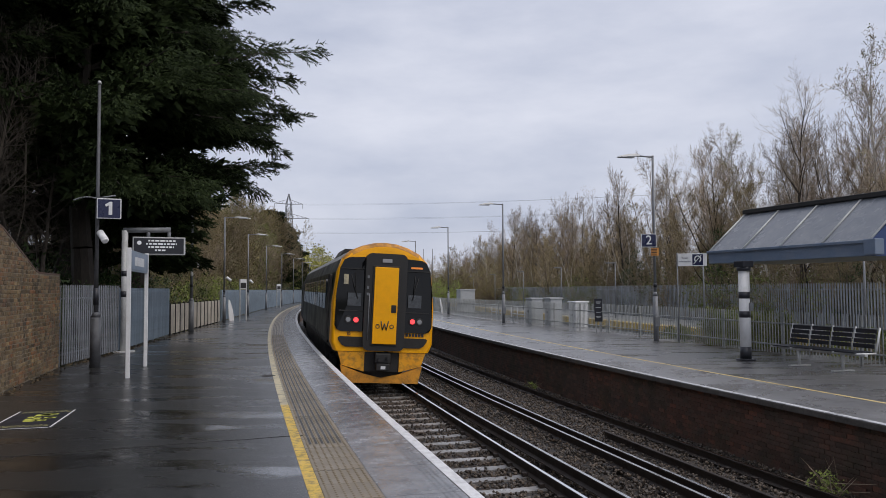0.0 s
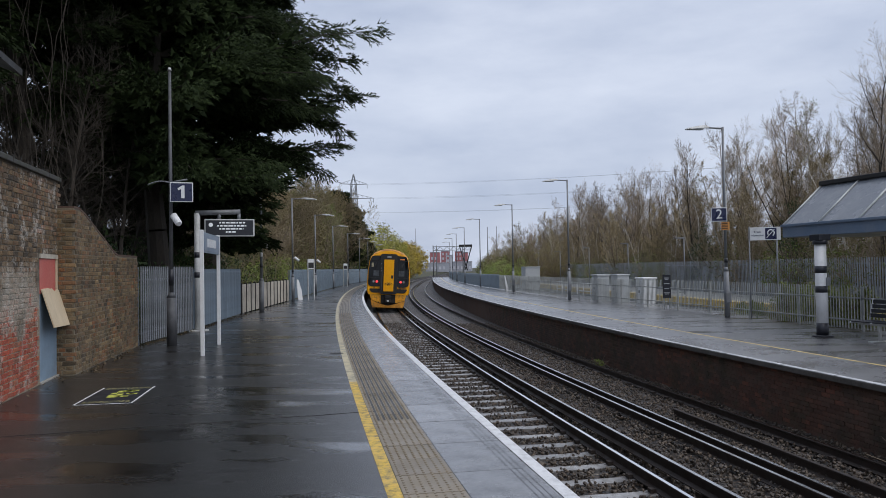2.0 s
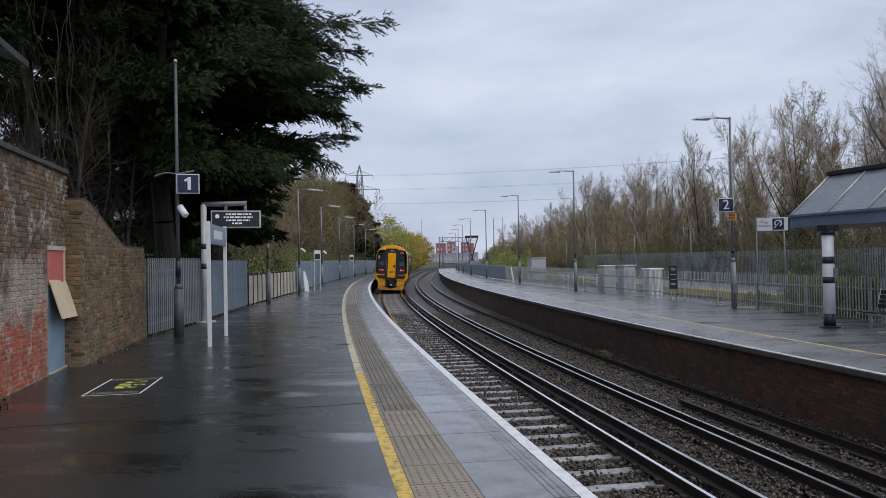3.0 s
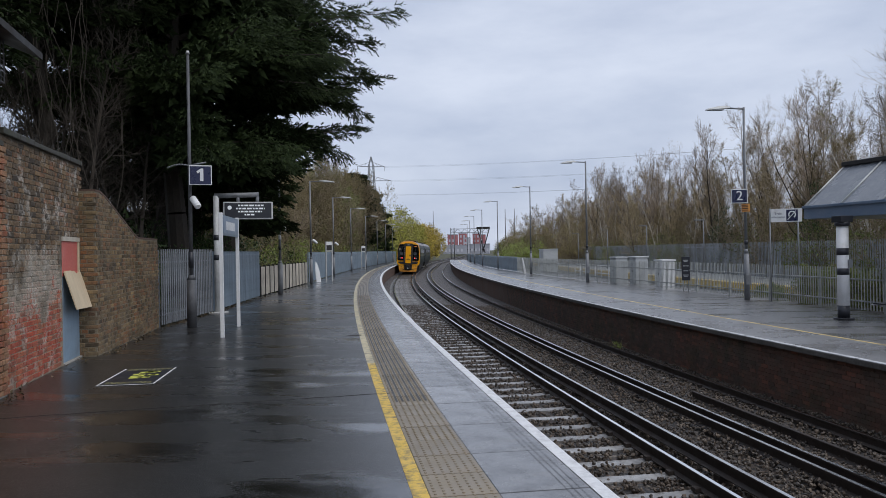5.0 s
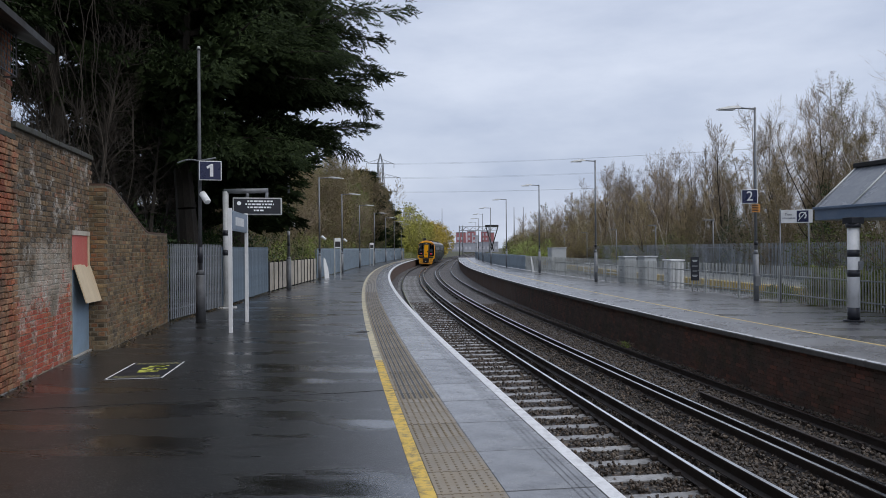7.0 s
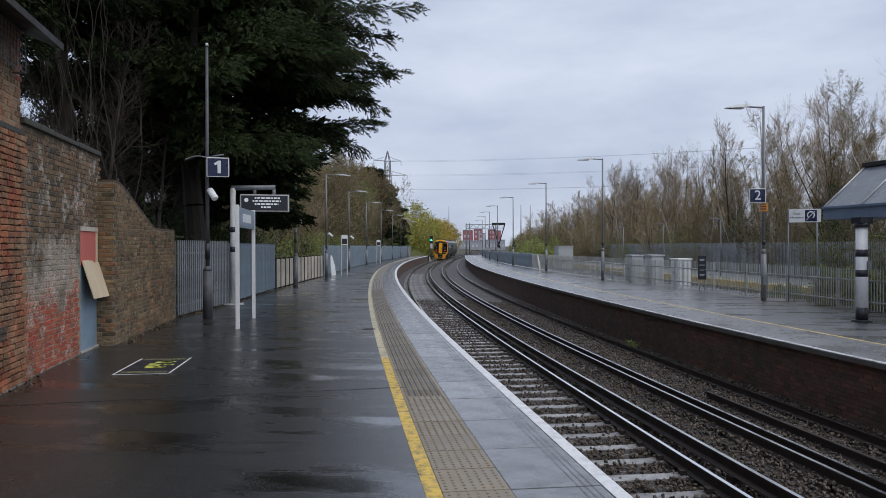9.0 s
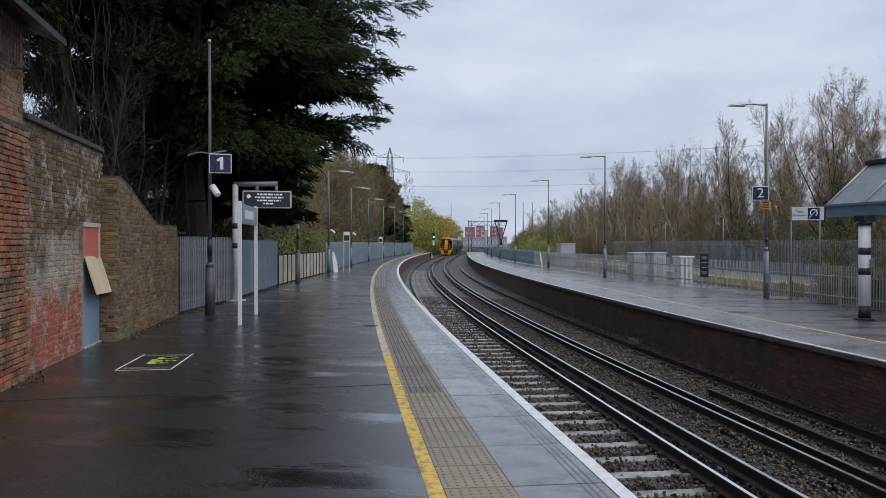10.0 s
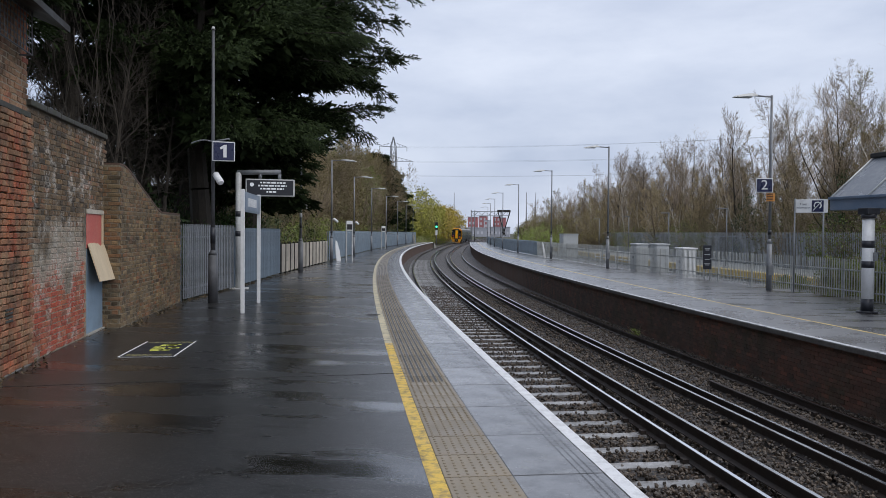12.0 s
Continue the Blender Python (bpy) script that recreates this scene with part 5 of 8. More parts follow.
# ---------------------------------------------------------------- canopy, bench and boxes of the island platform
def canopy():
    c = thing("platform_canopy", "blue-grey platform canopy with steep wet roof sheets", "canopy", along(14.0, 10.95, TOP_2, 6.0))
    L, W, e0, e1 = 5.2, 1.30, 2.49, 3.92
    # local: x away from the track, y along the platform; the ridge runs over the columns
    for s in (-1, 1):
        x_e, x_r = (0.0, W) if s < 0 else (2 * W + 0.1, W + 0.1)
        n = 4
        for k in range(n):
            bm = bmesh.new()
            y0, y1 = k * L / n + 0.025, (k + 1) * L / n - 0.025
            q = [Vector((x_e, y0, e0 + 0.33)), Vector((x_e, y1, e0 + 0.33)), Vector((x_r, y1, e1)), Vector((x_r, y0, e1))]
            top = [bm.verts.new(v) for v in q]
            bot = [bm.verts.new(v - Vector((0, 0, 0.03))) for v in q]
            bm.faces.new(top)
            bm.faces.new(bot[::-1])
            for i in range(4):
                bm.faces.new((top[i], bot[i], bot[(i + 1) % 4], top[(i + 1) % 4]))
            bmesh.ops.recalc_face_normals(bm, faces=bm.faces)
            part("roof_sheet", bm, ROOF_SHEET, c)
        for k in range(n + 1):
            y = k * L / n
            bm = bmesh.new()
            tube(bm, (x_e, y, e0 + 0.345), (x_r, y, e1 + 0.015), 0.026, n=6)
            part("glazing_bar", bm, STEEL, c)
    for x0 in (-0.02, 2 * W + 0.04):
        bm = bmesh.new()
        box(bm, (x0, -0.02, e0), (x0 + 0.08, L + 0.02, e0 + 0.30), bevel=0.01)
        box(bm, (x0 - 0.06, -0.03, e0 + 0.28), (x0 + 0.12, L + 0.03, e0 + 0.345), bevel=0.01)
        part("fascia", bm, CANOPY_BLUE, c)
    bm = bmesh.new()
    box(bm, (W - 0.10, -0.05, e1 - 0.02), (W + 0.20, L + 0.05, e1 + 0.10), bevel=0.02)
    part("ridge_cap", bm, RUBBER, c, "dark ridge capping")
    for y in (0.0, L):
        bm = bmesh.new()
        vs = [(0.0, e0), (2 * W + 0.1, e0), (2 * W + 0.1, e0 + 0.33), (W + 0.05, e1 - 0.04), (0.0, e0 + 0.33)]
        prism(bm, vs, y - 0.03, y + 0.03)
        part("gable", bm, GABLE_BLUE, c, "deep blue gable end")
    bm = bmesh.new()
    box(bm, (0.06, 0.03, e0 - 0.005), (2 * W + 0.04, L - 0.03, e0 + 0.02))
    part("soffit", bm, POLE_GREY, c)
    bm = bmesh.new()
    box(bm, (-0.12, -0.22, e0 + 0.02), (0.14, 0.08, e0 + 0.36), bevel=0.02)
    part("rain_hopper", bm, CANOPY_BLUE, c)
    m0 = along(14.0, 10.95, TOP_2, 6.0).inverted()
    base = m0 @ Vector((7.81, 19.68, TOP_2))
    for y in (base.y,):
        bm = bmesh.new()
        x = base.x
        tube(bm, (x, y, 0), (x, y, 2.3), 0.135, n=20)
        col = part("column", bm, WHITE_PAINT, c, "white column with black bands")
        for z0, z1 in ((0.035, 0.33), (1.07, 1.23), (1.55, 1.72)):
            bm = bmesh.new()
            tube(bm, (x, y, z0), (x, y, z1), 0.14, n=20)
            part("band", bm, BLACK_PAINT, col)
        bm = bmesh.new()
        tube(bm, (x, y, 0), (x, y, 0.03), 0.24, n=20)
        part("base_plate", bm, BLACK_PAINT, col)
        bm = bmesh.new()
        tube(bm, (x, y, 2.25), (x, y, 2.36), 0.17, n=20)
        box(bm, (x - 0.17, y - 0.17, 2.34), (x + 0.17, y + 0.17, 2.50), bevel=0.02)
        part("capital", bm, BLACK_PAINT, col)
        bm = bmesh.new()
        box(bm, (x + 0.02, y - 0.17, 1.24), (x + 0.13, y - 0.13, 1.44), bevel=0.005)
        part("notice", bm, POLE_GREY, col)


GABLE_BLUE = surface("deep_blue_gable", (0.012, 0.035, 0.12), (0.02, 0.05, 0.16), (0.35, 0.5), big=2, fine=20, bump=0.05)


def bench():
    b = thing("bench", "dark perforated metal bench of four seats", "bench", Matrix.Translation((8.62, 17.5, TOP_2)) @ pose(0, 0, 0, 0, 0, -74))
    # local: x along the bench, y to the sitter's back
    for k in range(4):
        x = -0.96 + 0.64 * k
        seat = new("seat")
        seat.parent, seat.matrix_local = b, pose(x, 0, 0)
        bm = bmesh.new()
        for j in range(5):
            box(bm, (-0.28, -0.26 + 0.105 * j, 0.43), (0.28, -0.17 + 0.105 * j, 0.46), bevel=0.008)
        part("seat_slat", bm, BLACK_PAINT, seat)
        bm = bmesh.new()
        for j in range(4):
            box(bm, (-0.28, 0.26 + 0.028 * j, 0.52 + 0.105 * j), (0.28, 0.285 + 0.028 * j, 0.61 + 0.105 * j), bevel=0.008)
        part("backrest", bm, BLACK_PAINT, seat)
    for k in range(5):
        x = -1.28 + 0.64 * k
        bm = bmesh.new()
        tube(bm, (x, 0.27, 0.42), (x, 0.40, 0.96), 0.02, n=8)
        tube(bm, (x, -0.25, 0.42), (x, 0.27, 0.42), 0.02, n=8)
        part("armrest", bm, STEEL, b, "grey steel divider")
    bm = bmesh.new()
    box(bm, (-1.30, -0.04, 0.36), (1.30, 0.04, 0.42), bevel=0.008)
    part("beam", bm, STEEL, b)
    for x in (-0.65, 0.65):
        bm = bmesh.new()
        tube(bm, (x, 0, 0.02), (x, 0, 0.37), 0.035, n=10)
        box(bm, (x - 0.05, -0.28, 0), (x + 0.05, 0.28, 0.03), bevel=0.006)
        part("leg", bm, STEEL, b)


def cabinet(y, o, w, h, d, mat, label):
    c = thing("equipment_cabinet", label, "cabinet", along(y, o, TOP_2 - 0.15), group="trackside cabinets")
    bm = bmesh.new()
    box(bm, (-d / 2, -w / 2, 0), (d / 2, w / 2, h), bevel=0.02)
    part("body", bm, mat, c)
    bm = bmesh.new()
    box(bm, (-d / 2 - 0.05, -w / 2 - 0.05, h), (d / 2 + 0.05, w / 2 + 0.05, h + 0.07), bevel=0.02)
    part("lid", bm, mat, c)
    for s in (-1, 1):
        bm = bmesh.new()
        box(bm, (-d / 2 - 0.02, s * w / 4 - w / 4 + 0.03, 0.08), (-d / 2 + 0.005, s * w / 4 + w / 4 - 0.03, h - 0.06), bevel=0.006)
        dr = part("door", bm, mat, c)
        bm = bmesh.new()
        box(bm, (-d / 2 - 0.05, s * 0.06 - 0.015, h * 0.5), (-d / 2 - 0.015, s * 0.06 + 0.015, h * 0.5 + 0.12))
        part("handle", bm, POLE_GREY, dr)


CABINET = surface("pale_grey_cabinet", (0.40, 0.42, 0.43), (0.54, 0.56, 0.57), (0.45, 0.6), big=2, fine=20, bump=0.08, dirt=(0.24, 0.25, 0.23), dirt_scale=2.0)


def island_things():
    # hearing-loop information sign under the canopy end
    s = thing("information_sign", "white train information sign with blue ear symbol", "sign", Matrix.Translation((8.08, 25.9, TOP_2)) @ pose(0, 0, 0, 0, 0, -14))
    bm = bmesh.new()
    tube(bm, (-0.02, 0.02, 0.0), (-0.02, 0.02, 3.0), 0.022, n=10)
    part("post", bm, POLE_GREY, s)
    bm = bmesh.new()
    box(bm, (0.0, -0.03, 2.55), (0.92, 0.03, 2.97), bevel=0.008)
    pl = part("panel", bm, WHITE_PAINT, s, "white sign panel")
    bm = bmesh.new()
    box(bm, (0.46, -0.036, 2.58), (0.80, -0.028, 2.94))
    fc = part("symbol_panel", bm, NAVY, pl, "navy square")
    bm = bmesh.new()
    prev = None
    for k in range(12):
        a_ = radians(-60 + 25 * k)
        p_ = Vector((0.63 + 0.10 * math.cos(a_), -0.040, 2.78 + 0.10 * math.sin(a_)))
        if prev is not None:
            tube(bm, prev, p_, 0.020, n=5)
        prev = p_
    tube(bm, (0.50, -0.040, 2.62), (0.74, -0.040, 2.90), 0.012, n=5)
    part("ear_symbol", bm, WHITE_PAINT, fc, "white ear symbol")
    writing("Train", 0.10, NAVY, pl, Matrix.Translation((0.22, -0.034, 2.82)) @ pose(0, 0, 0, 90, 0, 0), "lettering")
    writing("information", 0.085, NAVY, pl, Matrix.Translation((0.225, -0.034, 2.71)) @ pose(0, 0, 0, 90, 0, 0), "lettering")
    # dark notice on the fence
    b = thing("notice_board", "tall black notice board fixed to the fence", "notice board", Matrix.Translation((6.72, 32.3, TOP_2)) @ pose(0, 0, 0, 0, 0, -12))
    bm = bmesh.new()
    box(bm, (-0.16, -0.03, 0.45), (0.16, 0.03, 1.40), bevel=0.008)
    pn = part("panel", bm, BLACK_PAINT, b)
    bm = bmesh.new()
    for z, w in ((1.25, 0.10), (1.20, 0.07), (1.02, 0.11), (0.82, 0.09), (0.65, 0.11), (0.60, 0.08)):
        box(bm, (-w, -0.037, z), (w, -0.029, z + 0.03))
    part("text_bars", bm, DULL_WHITE, pn)["kind"] = "stuff"
    bm = bmesh.new()
    tube(bm, (-0.10, 0.04, 0), (-0.10, 0.04, 1.3), 0.02, n=6)
    tube(bm, (0.10, 0.04, 0), (0.10, 0.04, 1.3), 0.02, n=6)
    part("leg", bm, STEEL, b)
    cabinet(37.2, 12.6, 0.95, 1.45, 0.6, CABINET, "pale grey trackside equipment cabinet behind the fence")
    cabinet(39.4, 12.3, 1.05, 1.42, 0.6, CABINET, "wide pale grey trackside cabinet behind the fence")
    cabinet(34.8, 13.0, 0.95, 1.30, 0.6, WHITE_PAINT, "white slatted trackside cabinet behind the fence")
    cabinet(63.0, 13.5, 1.8, 1.9, 1.2, CABINET, "small pale equipment hut behind the fence")
    for y, o, z, lab in ((56.0, fence_2(55) - 0.5, TOP_2, "white plastic sheet board leaning on the fence"), (44.6, -3.75, 0.0, "white board leaning by the lamp")):
        w = thing("leaning_board", lab, "board", along(y, o, z, 70))
        bm = bmesh.new()
        prism(bm, [(-0.32, 0.0), (0.26, 0.0), (0.32, 0.55), (0.16, 1.12), (-0.02, 1.20), (-0.20, 0.7)], -0.02, 0.02, m=pose(0, 0, 0.01, -10, 0, 0))
        part("sheet", bm, WHITE_PAINT, w)
    # handrails beyond the fence
    for y0, n in ((42.0, 3), (48.5, 2)):
        r = thing("handrail", "white tubular handrail behind the platform fence", "handrail", along(y0, 13.0, TOP_2 - 0.2))
        for k in range(n + 1):
            bm = bmesh.new()
            tube(bm, (0, k * 1.4, -0.3), (0, k * 1.4, 0.95), 0.03, n=8)
            part("post", bm, WHITE_PAINT, r)
        for z in (0.5, 0.95):
            bm = bmesh.new()
            tube(bm, (0, 0, z), (0, n * 1.4, z), 0.03, n=8)
            part("rail", bm, WHITE_PAINT, r)
    # slim lamp poles of the third platform
    for y in (26, 38, 50, 62, 75, 90, 108):
        q = thing("lamp_pole", "thin grey lamp pole on the third platform", "pole", along(y, 21.5, -0.45), group="third platform poles")
        bm = bmesh.new()
        tube(bm, (0, 0, 0), (0, 0, 3.9), 0.05, 0.04, n=8)
        part("column", bm, POLE_GREY, q)
        bm = bmesh.new()
        box(bm, (-0.65, -0.06, 3.86), (0.05, 0.06, 3.94), bevel=0.015)
        part("lantern", bm, POLE_GREY, q)
    q = thing("mast", "tall thin mast with a lamp cluster behind the trees", "mast", Matrix.Translation((21.5, 46.0, -0.6)))
    bm = bmesh.new()
    tube(bm, (0, 0, 0), (0, 0, 11.0), 0.08, 0.05, n=8)
    part("column", bm, POLE_GREY, q)
    bm = bmesh.new()
    box(bm, (-0.35, -0.1, 10.9), (0.35, 0.1, 11.05), bevel=0.02)
    part("lamp_bar", bm, POLE_GREY, q)


DULL_WHITE = surface("dull_white_print", (0.35, 0.36, 0.36), (0.45, 0.46, 0.46), (0.5, 0.6), big=3, fine=30)


def small_signs():
    for y, o, h, lab in ((45.4, -3.2, 2.35, "white two-legged platform notice"), (76.0, -2.6, 2.3, "small white two-legged platform notice")):
        s = thing("notice_stand", lab, "sign", along(y, o, 0, 40))
        for x in (-0.22, 0.22):
            bm = bmesh.new()
            box(bm, (x - 0.03, -0.03, 0), (x + 0.03, 0.03, h), bevel=0.006)
            part("leg", bm, STEEL, s)
        bm = bmesh.new()
        box(bm, (-0.25, -0.02, h - 0.58), (0.25, 0.02, h), bevel=0.008)
        pn = part("panel", bm, WHITE_PAINT, s)
        bm = bmesh.new()
        box(bm, (-0.19, -0.028, h - 0.52), (0.19, -0.018, h - 0.2))
        part("print", bm, RUBBER, pn)
    # barrier at the platform end
    r = thing("end_barrier", "pale metal barrier with white notices at the platform end", "barrier", along(126.0, -2.6, 0, 90))
    for k in range(4):
        bm = bmesh.new()
        box(bm, (-0.06, k * 1.2 - 0.06, 0), (0.06, k * 1.2 + 0.06, 1.3))
        part("post", bm, CREAM_PANEL, r)
    for k in range(3):
        bm = bmesh.new()
        box(bm, (-0.03, k * 1.2 + 0.08, 0.35), (0.03, k * 1.2 + 1.12, 1.2), bevel=0.01)
        part("panel", bm, CREAM_PANEL, r)
    # green signal
    g = thing("railway_signal", "black railway signal showing green on a post", "signal", along(165.0, -1.2, -1.0))
    bm = bmesh.new()
    tube(bm, (0, 0, 0), (0, 0, 3.6), 0.09, n=10)
    part("post", bm, POLE_GREY, g)
    bm = bmesh.new()
    box(bm, (-0.30, -0.12, 3.3), (0.30, 0.12, 4.9), bevel=0.04)
    hd = part("head", bm, BLACK_PAINT, g)
    bm = bmesh.new()
    tube(bm, (0, -0.20, 3.95), (0, -0.10, 3.95), 0.19, n=16)
    part("aspect", bm, SIGNAL_GREEN, hd, "lit green aspect")
    bm = bmesh.new()
    box(bm, (-0.22, -0.12, 2.2), (0.22, -0.06, 3.2), bevel=0.02)
    part("plate", bm, WHITE_PAINT, g)


# ---------------------------------------------------------------- distance: gantry, docks, pylon and wires
def distance():
    g = thing("signal_gantry", "grey lattice signal gantry across the far tracks", "gantry", Matrix.Translation((-21.8, 250.0, -1.2)))
    for x in (0.0, 1.1, 9.6):
        bm = bmesh.new()
        tube(bm, (x, 0, 0), (x, 0, 10.2), 0.16, n=8)
        part("leg", bm, POLE_GREY, g)
    bm = bmesh.new()
    for z in (8.6, 9.8):
        for y in (-0.6, 0.6):
            tube(bm, (0.0, y, z), (12.4, y, z), 0.07, n=6)
    for k in range(11):
        x = k * 1.12
        for y in (-0.6, 0.6):
            tube(bm, (x, y, 8.6 if k % 2 else 9.8), (x + 1.12, y, 9.8 if k % 2 else 8.6), 0.045, n=5)
    part("truss", bm, POLE_GREY, g)
    bm = bmesh.new()
    box(bm, (8.4, -1.2, 9.6), (12.6, 1.2, 10.3), bevel=0.05)
    tube(bm, (8.6, 0, 9.6), (11.0, 0, 2.0), 0.17, n=8)
    tube(bm, (12.4, 0, 9.6), (10.2, 0, 2.0), 0.17, n=8)
    part("cab_platform", bm, TRAIN_DARK, g)
    rng = random.Random(9)
    for x, y, w, h, mt in ((-44, 520, 6, 11, 0), (-39, 545, 5, 12, 0), (-34.5, 520, 4, 9, 1), (-30, 560, 5.5, 12, 0), (-25, 540, 4, 11, 0), (-38, 470, 14, 4.5, 2), (-24, 480, 12, 5.0, 2)):
        b = thing("dock_building", "hazy red dockside block beyond the line" if mt != 1 else "hazy pale dockside block beyond the line", "building", Matrix.Translation((x, y, -0.6)), group="far dockside blocks")
        bm = bmesh.new()
        box(bm, (-w / 2, -6, 0), (w / 2, 6, h * 1.15))
        part("wall", bm, (HAZE_RED, HAZE_PALE, HAZE_GREY)[mt], b)
        bm = bmesh.new()
        box(bm, (-w / 2 - 0.2, -6.2, h * 1.15), (w / 2 + 0.2, 6.2, h * 1.15 + 0.4))
        part("roof", bm, HAZE_GREY, b)
        for i in range(int(w // 2.4)):
            for j in range(int(h // 3)):
                bm = bmesh.new()
                box(bm, (-w / 2 + 0.8 + i * 2.4, -6.1, 1.5 + j * 3.2), (-w / 2 + 2.0 + i * 2.4, -5.9, 3.2 + j * 3.2))
                part("window", bm, HAZE_PALE if mt != 1 else HAZE_RED, b)
    # electricity pylon
    p = thing("pylon", "grey lattice electricity pylon rising behind the trees", "pylon", Matrix.Translation((-57.0, 300.0, -2.0)) @ pose(0, 0, 0, 0, 0, 25))
    bm = bmesh.new()
    lv = [(0, 4.0), (12, 2.4), (22, 1.5), (30, 1.2), (37, 0.9), (41, 0.1)]
    for (z0, w0), (z1, w1) in zip(lv, lv[1:]):
        for sx, sy in ((-1, -1), (1, -1), (1, 1), (-1, 1)):
            tube(bm, (sx * w0, sy * w0, z0), (sx * w1, sy * w1, z1), 0.14, n=5)
            tube(bm, (sx * w0, sy * w0, z0), (-sy * w1, sx * w1, z1), 0.08, n=4)
            tube(bm, (-sy * w0, sx * w0, z0), (sx * w1, sy * w1, z1), 0.08, n=4)
    part("tower", bm, POLE_GREY, p)
    arms = ((26.0, 6.5), (31.5, 8.0), (37.0, 5.5))
    for z, w in arms:
        bm = bmesh.new()
        for s in (-1, 1):
            tube(bm, (0, -0.8, z), (s * w, 0, z + 0.2), 0.11, n=4)
            tube(bm, (0, 0.8, z), (s * w, 0, z + 0.2), 0.11, n=4)
            tube(bm, (0, 0, z + 2.0), (s * w, 0, z + 0.2), 0.09, n=4)
            for k in range(1, 4):
                tube(bm, (s * w * k / 4, 0, z + 0.1), (s * w * (k - 0.5) / 4, 0, z + 2.0 * (1 - (k - 0.5) / 4)), 0.06, n=4)
            tube(bm, (s * w, 0, z + 0.2), (s * w, 0, z - 1.5), 0.09, n=5)
        part("cross_arm", bm, POLE_GREY, p)
    pm = p.matrix_world.copy()
    for z, w in arms:
        for s in (-1, 1):
            a0 = Vector((-57.0, 300.0, -0.6)) + Vector((s * w * math.cos(radians(25)), s * w * math.sin(radians(25)), z - 1.5))
            for drop, end in ((2.2, Vector((130.0, 190.0, z * 0.74 + 2.0 + s * 0.4))),):
                wire = thing("power_line", "thin sagging power line across the sky", "power line", group="power lines")
                bm = bmesh.new()
                prev = None
                for k in range(25):
                    u = k / 24
                    q = a0.lerp(end, u) - Vector((0, 0, drop * 4 * u * (1 - u)))
                    if prev is not None:
                        tube(bm, prev, q, 0.022, n=4, cap=False)
                    prev = q
                bmesh.ops.remove_doubles(bm, verts=bm.verts, dist=0.015)
                part("cable", bm, POLE_GREY, wire)
    for x, y, h in ((-5.5, 330, 19.5), (-1.6, 330, 19.5), (-46, 420, 24)):
        m = thing("mast", "thin distant radio mast", "mast", Matrix.Translation((x, y, -0.6)), group="distant masts")
        bm = bmesh.new()
        tube(bm, (0, 0, 0), (0, 0, h), 0.35, 0.12, n=6)
        part("column", bm, POLE_GREY, m)


# the haze of the distance is put into these cladding colours
HAZE_RED = surface("hazy_red_cladding", (0.34, 0.12, 0.13), (0.44, 0.19, 0.19), (0.7, 0.9), big=0.1, fine=1.0, bump=0)
HAZE_PALE = surface("hazy_pale_cladding", (0.46, 0.46, 0.50), (0.56, 0.56, 0.60), (0.7, 0.9), big=0.1, fine=1.0, bump=0)
HAZE_GREY = surface("hazy_grey_cladding", (0.30, 0.31, 0.35), (0.40, 0.41, 0.45), (0.7, 0.9), big=0.1, fine=1.0, bump=0)

build_lamps()
platform_one_pole()
departure_board()
name_sign()
floor_mark()
build_fences()
third_platform()
canopy()
bench()
island_things()
small_signs()
distance()


# ---------------------------------------------------------------- the brick buildings beside the platform
def brick_meshes(mat, n=9):
    out = []
    rng = random.Random(11)
    for k in range(n):
        bm = bmesh.new()
        r = bmesh.ops.create_cube(bm, size=1.0)
        for v in bm.verts:
            v.co = Vector((v.co.x * 0.209, v.co.y * 0.05, v.co.z * 0.060)) + Vector((rng.uniform(-1, 1) * 0.009, rng.uniform(-1, 1) * 0.005, rng.uniform(-1, 1) * 0.007))
        front = [e for e in bm.edges if all(v.co.y < 0 for v in e.verts)]
        bmesh.ops.bevel(bm, geom=front, offset=0.006, segments=1, affect="EDGES")
        me = bpy.data.meshes.new("brick")
        bm.to_mesh(me)
        bm.free()
        me.materials.append(mat)
        out.append(me)
    return out


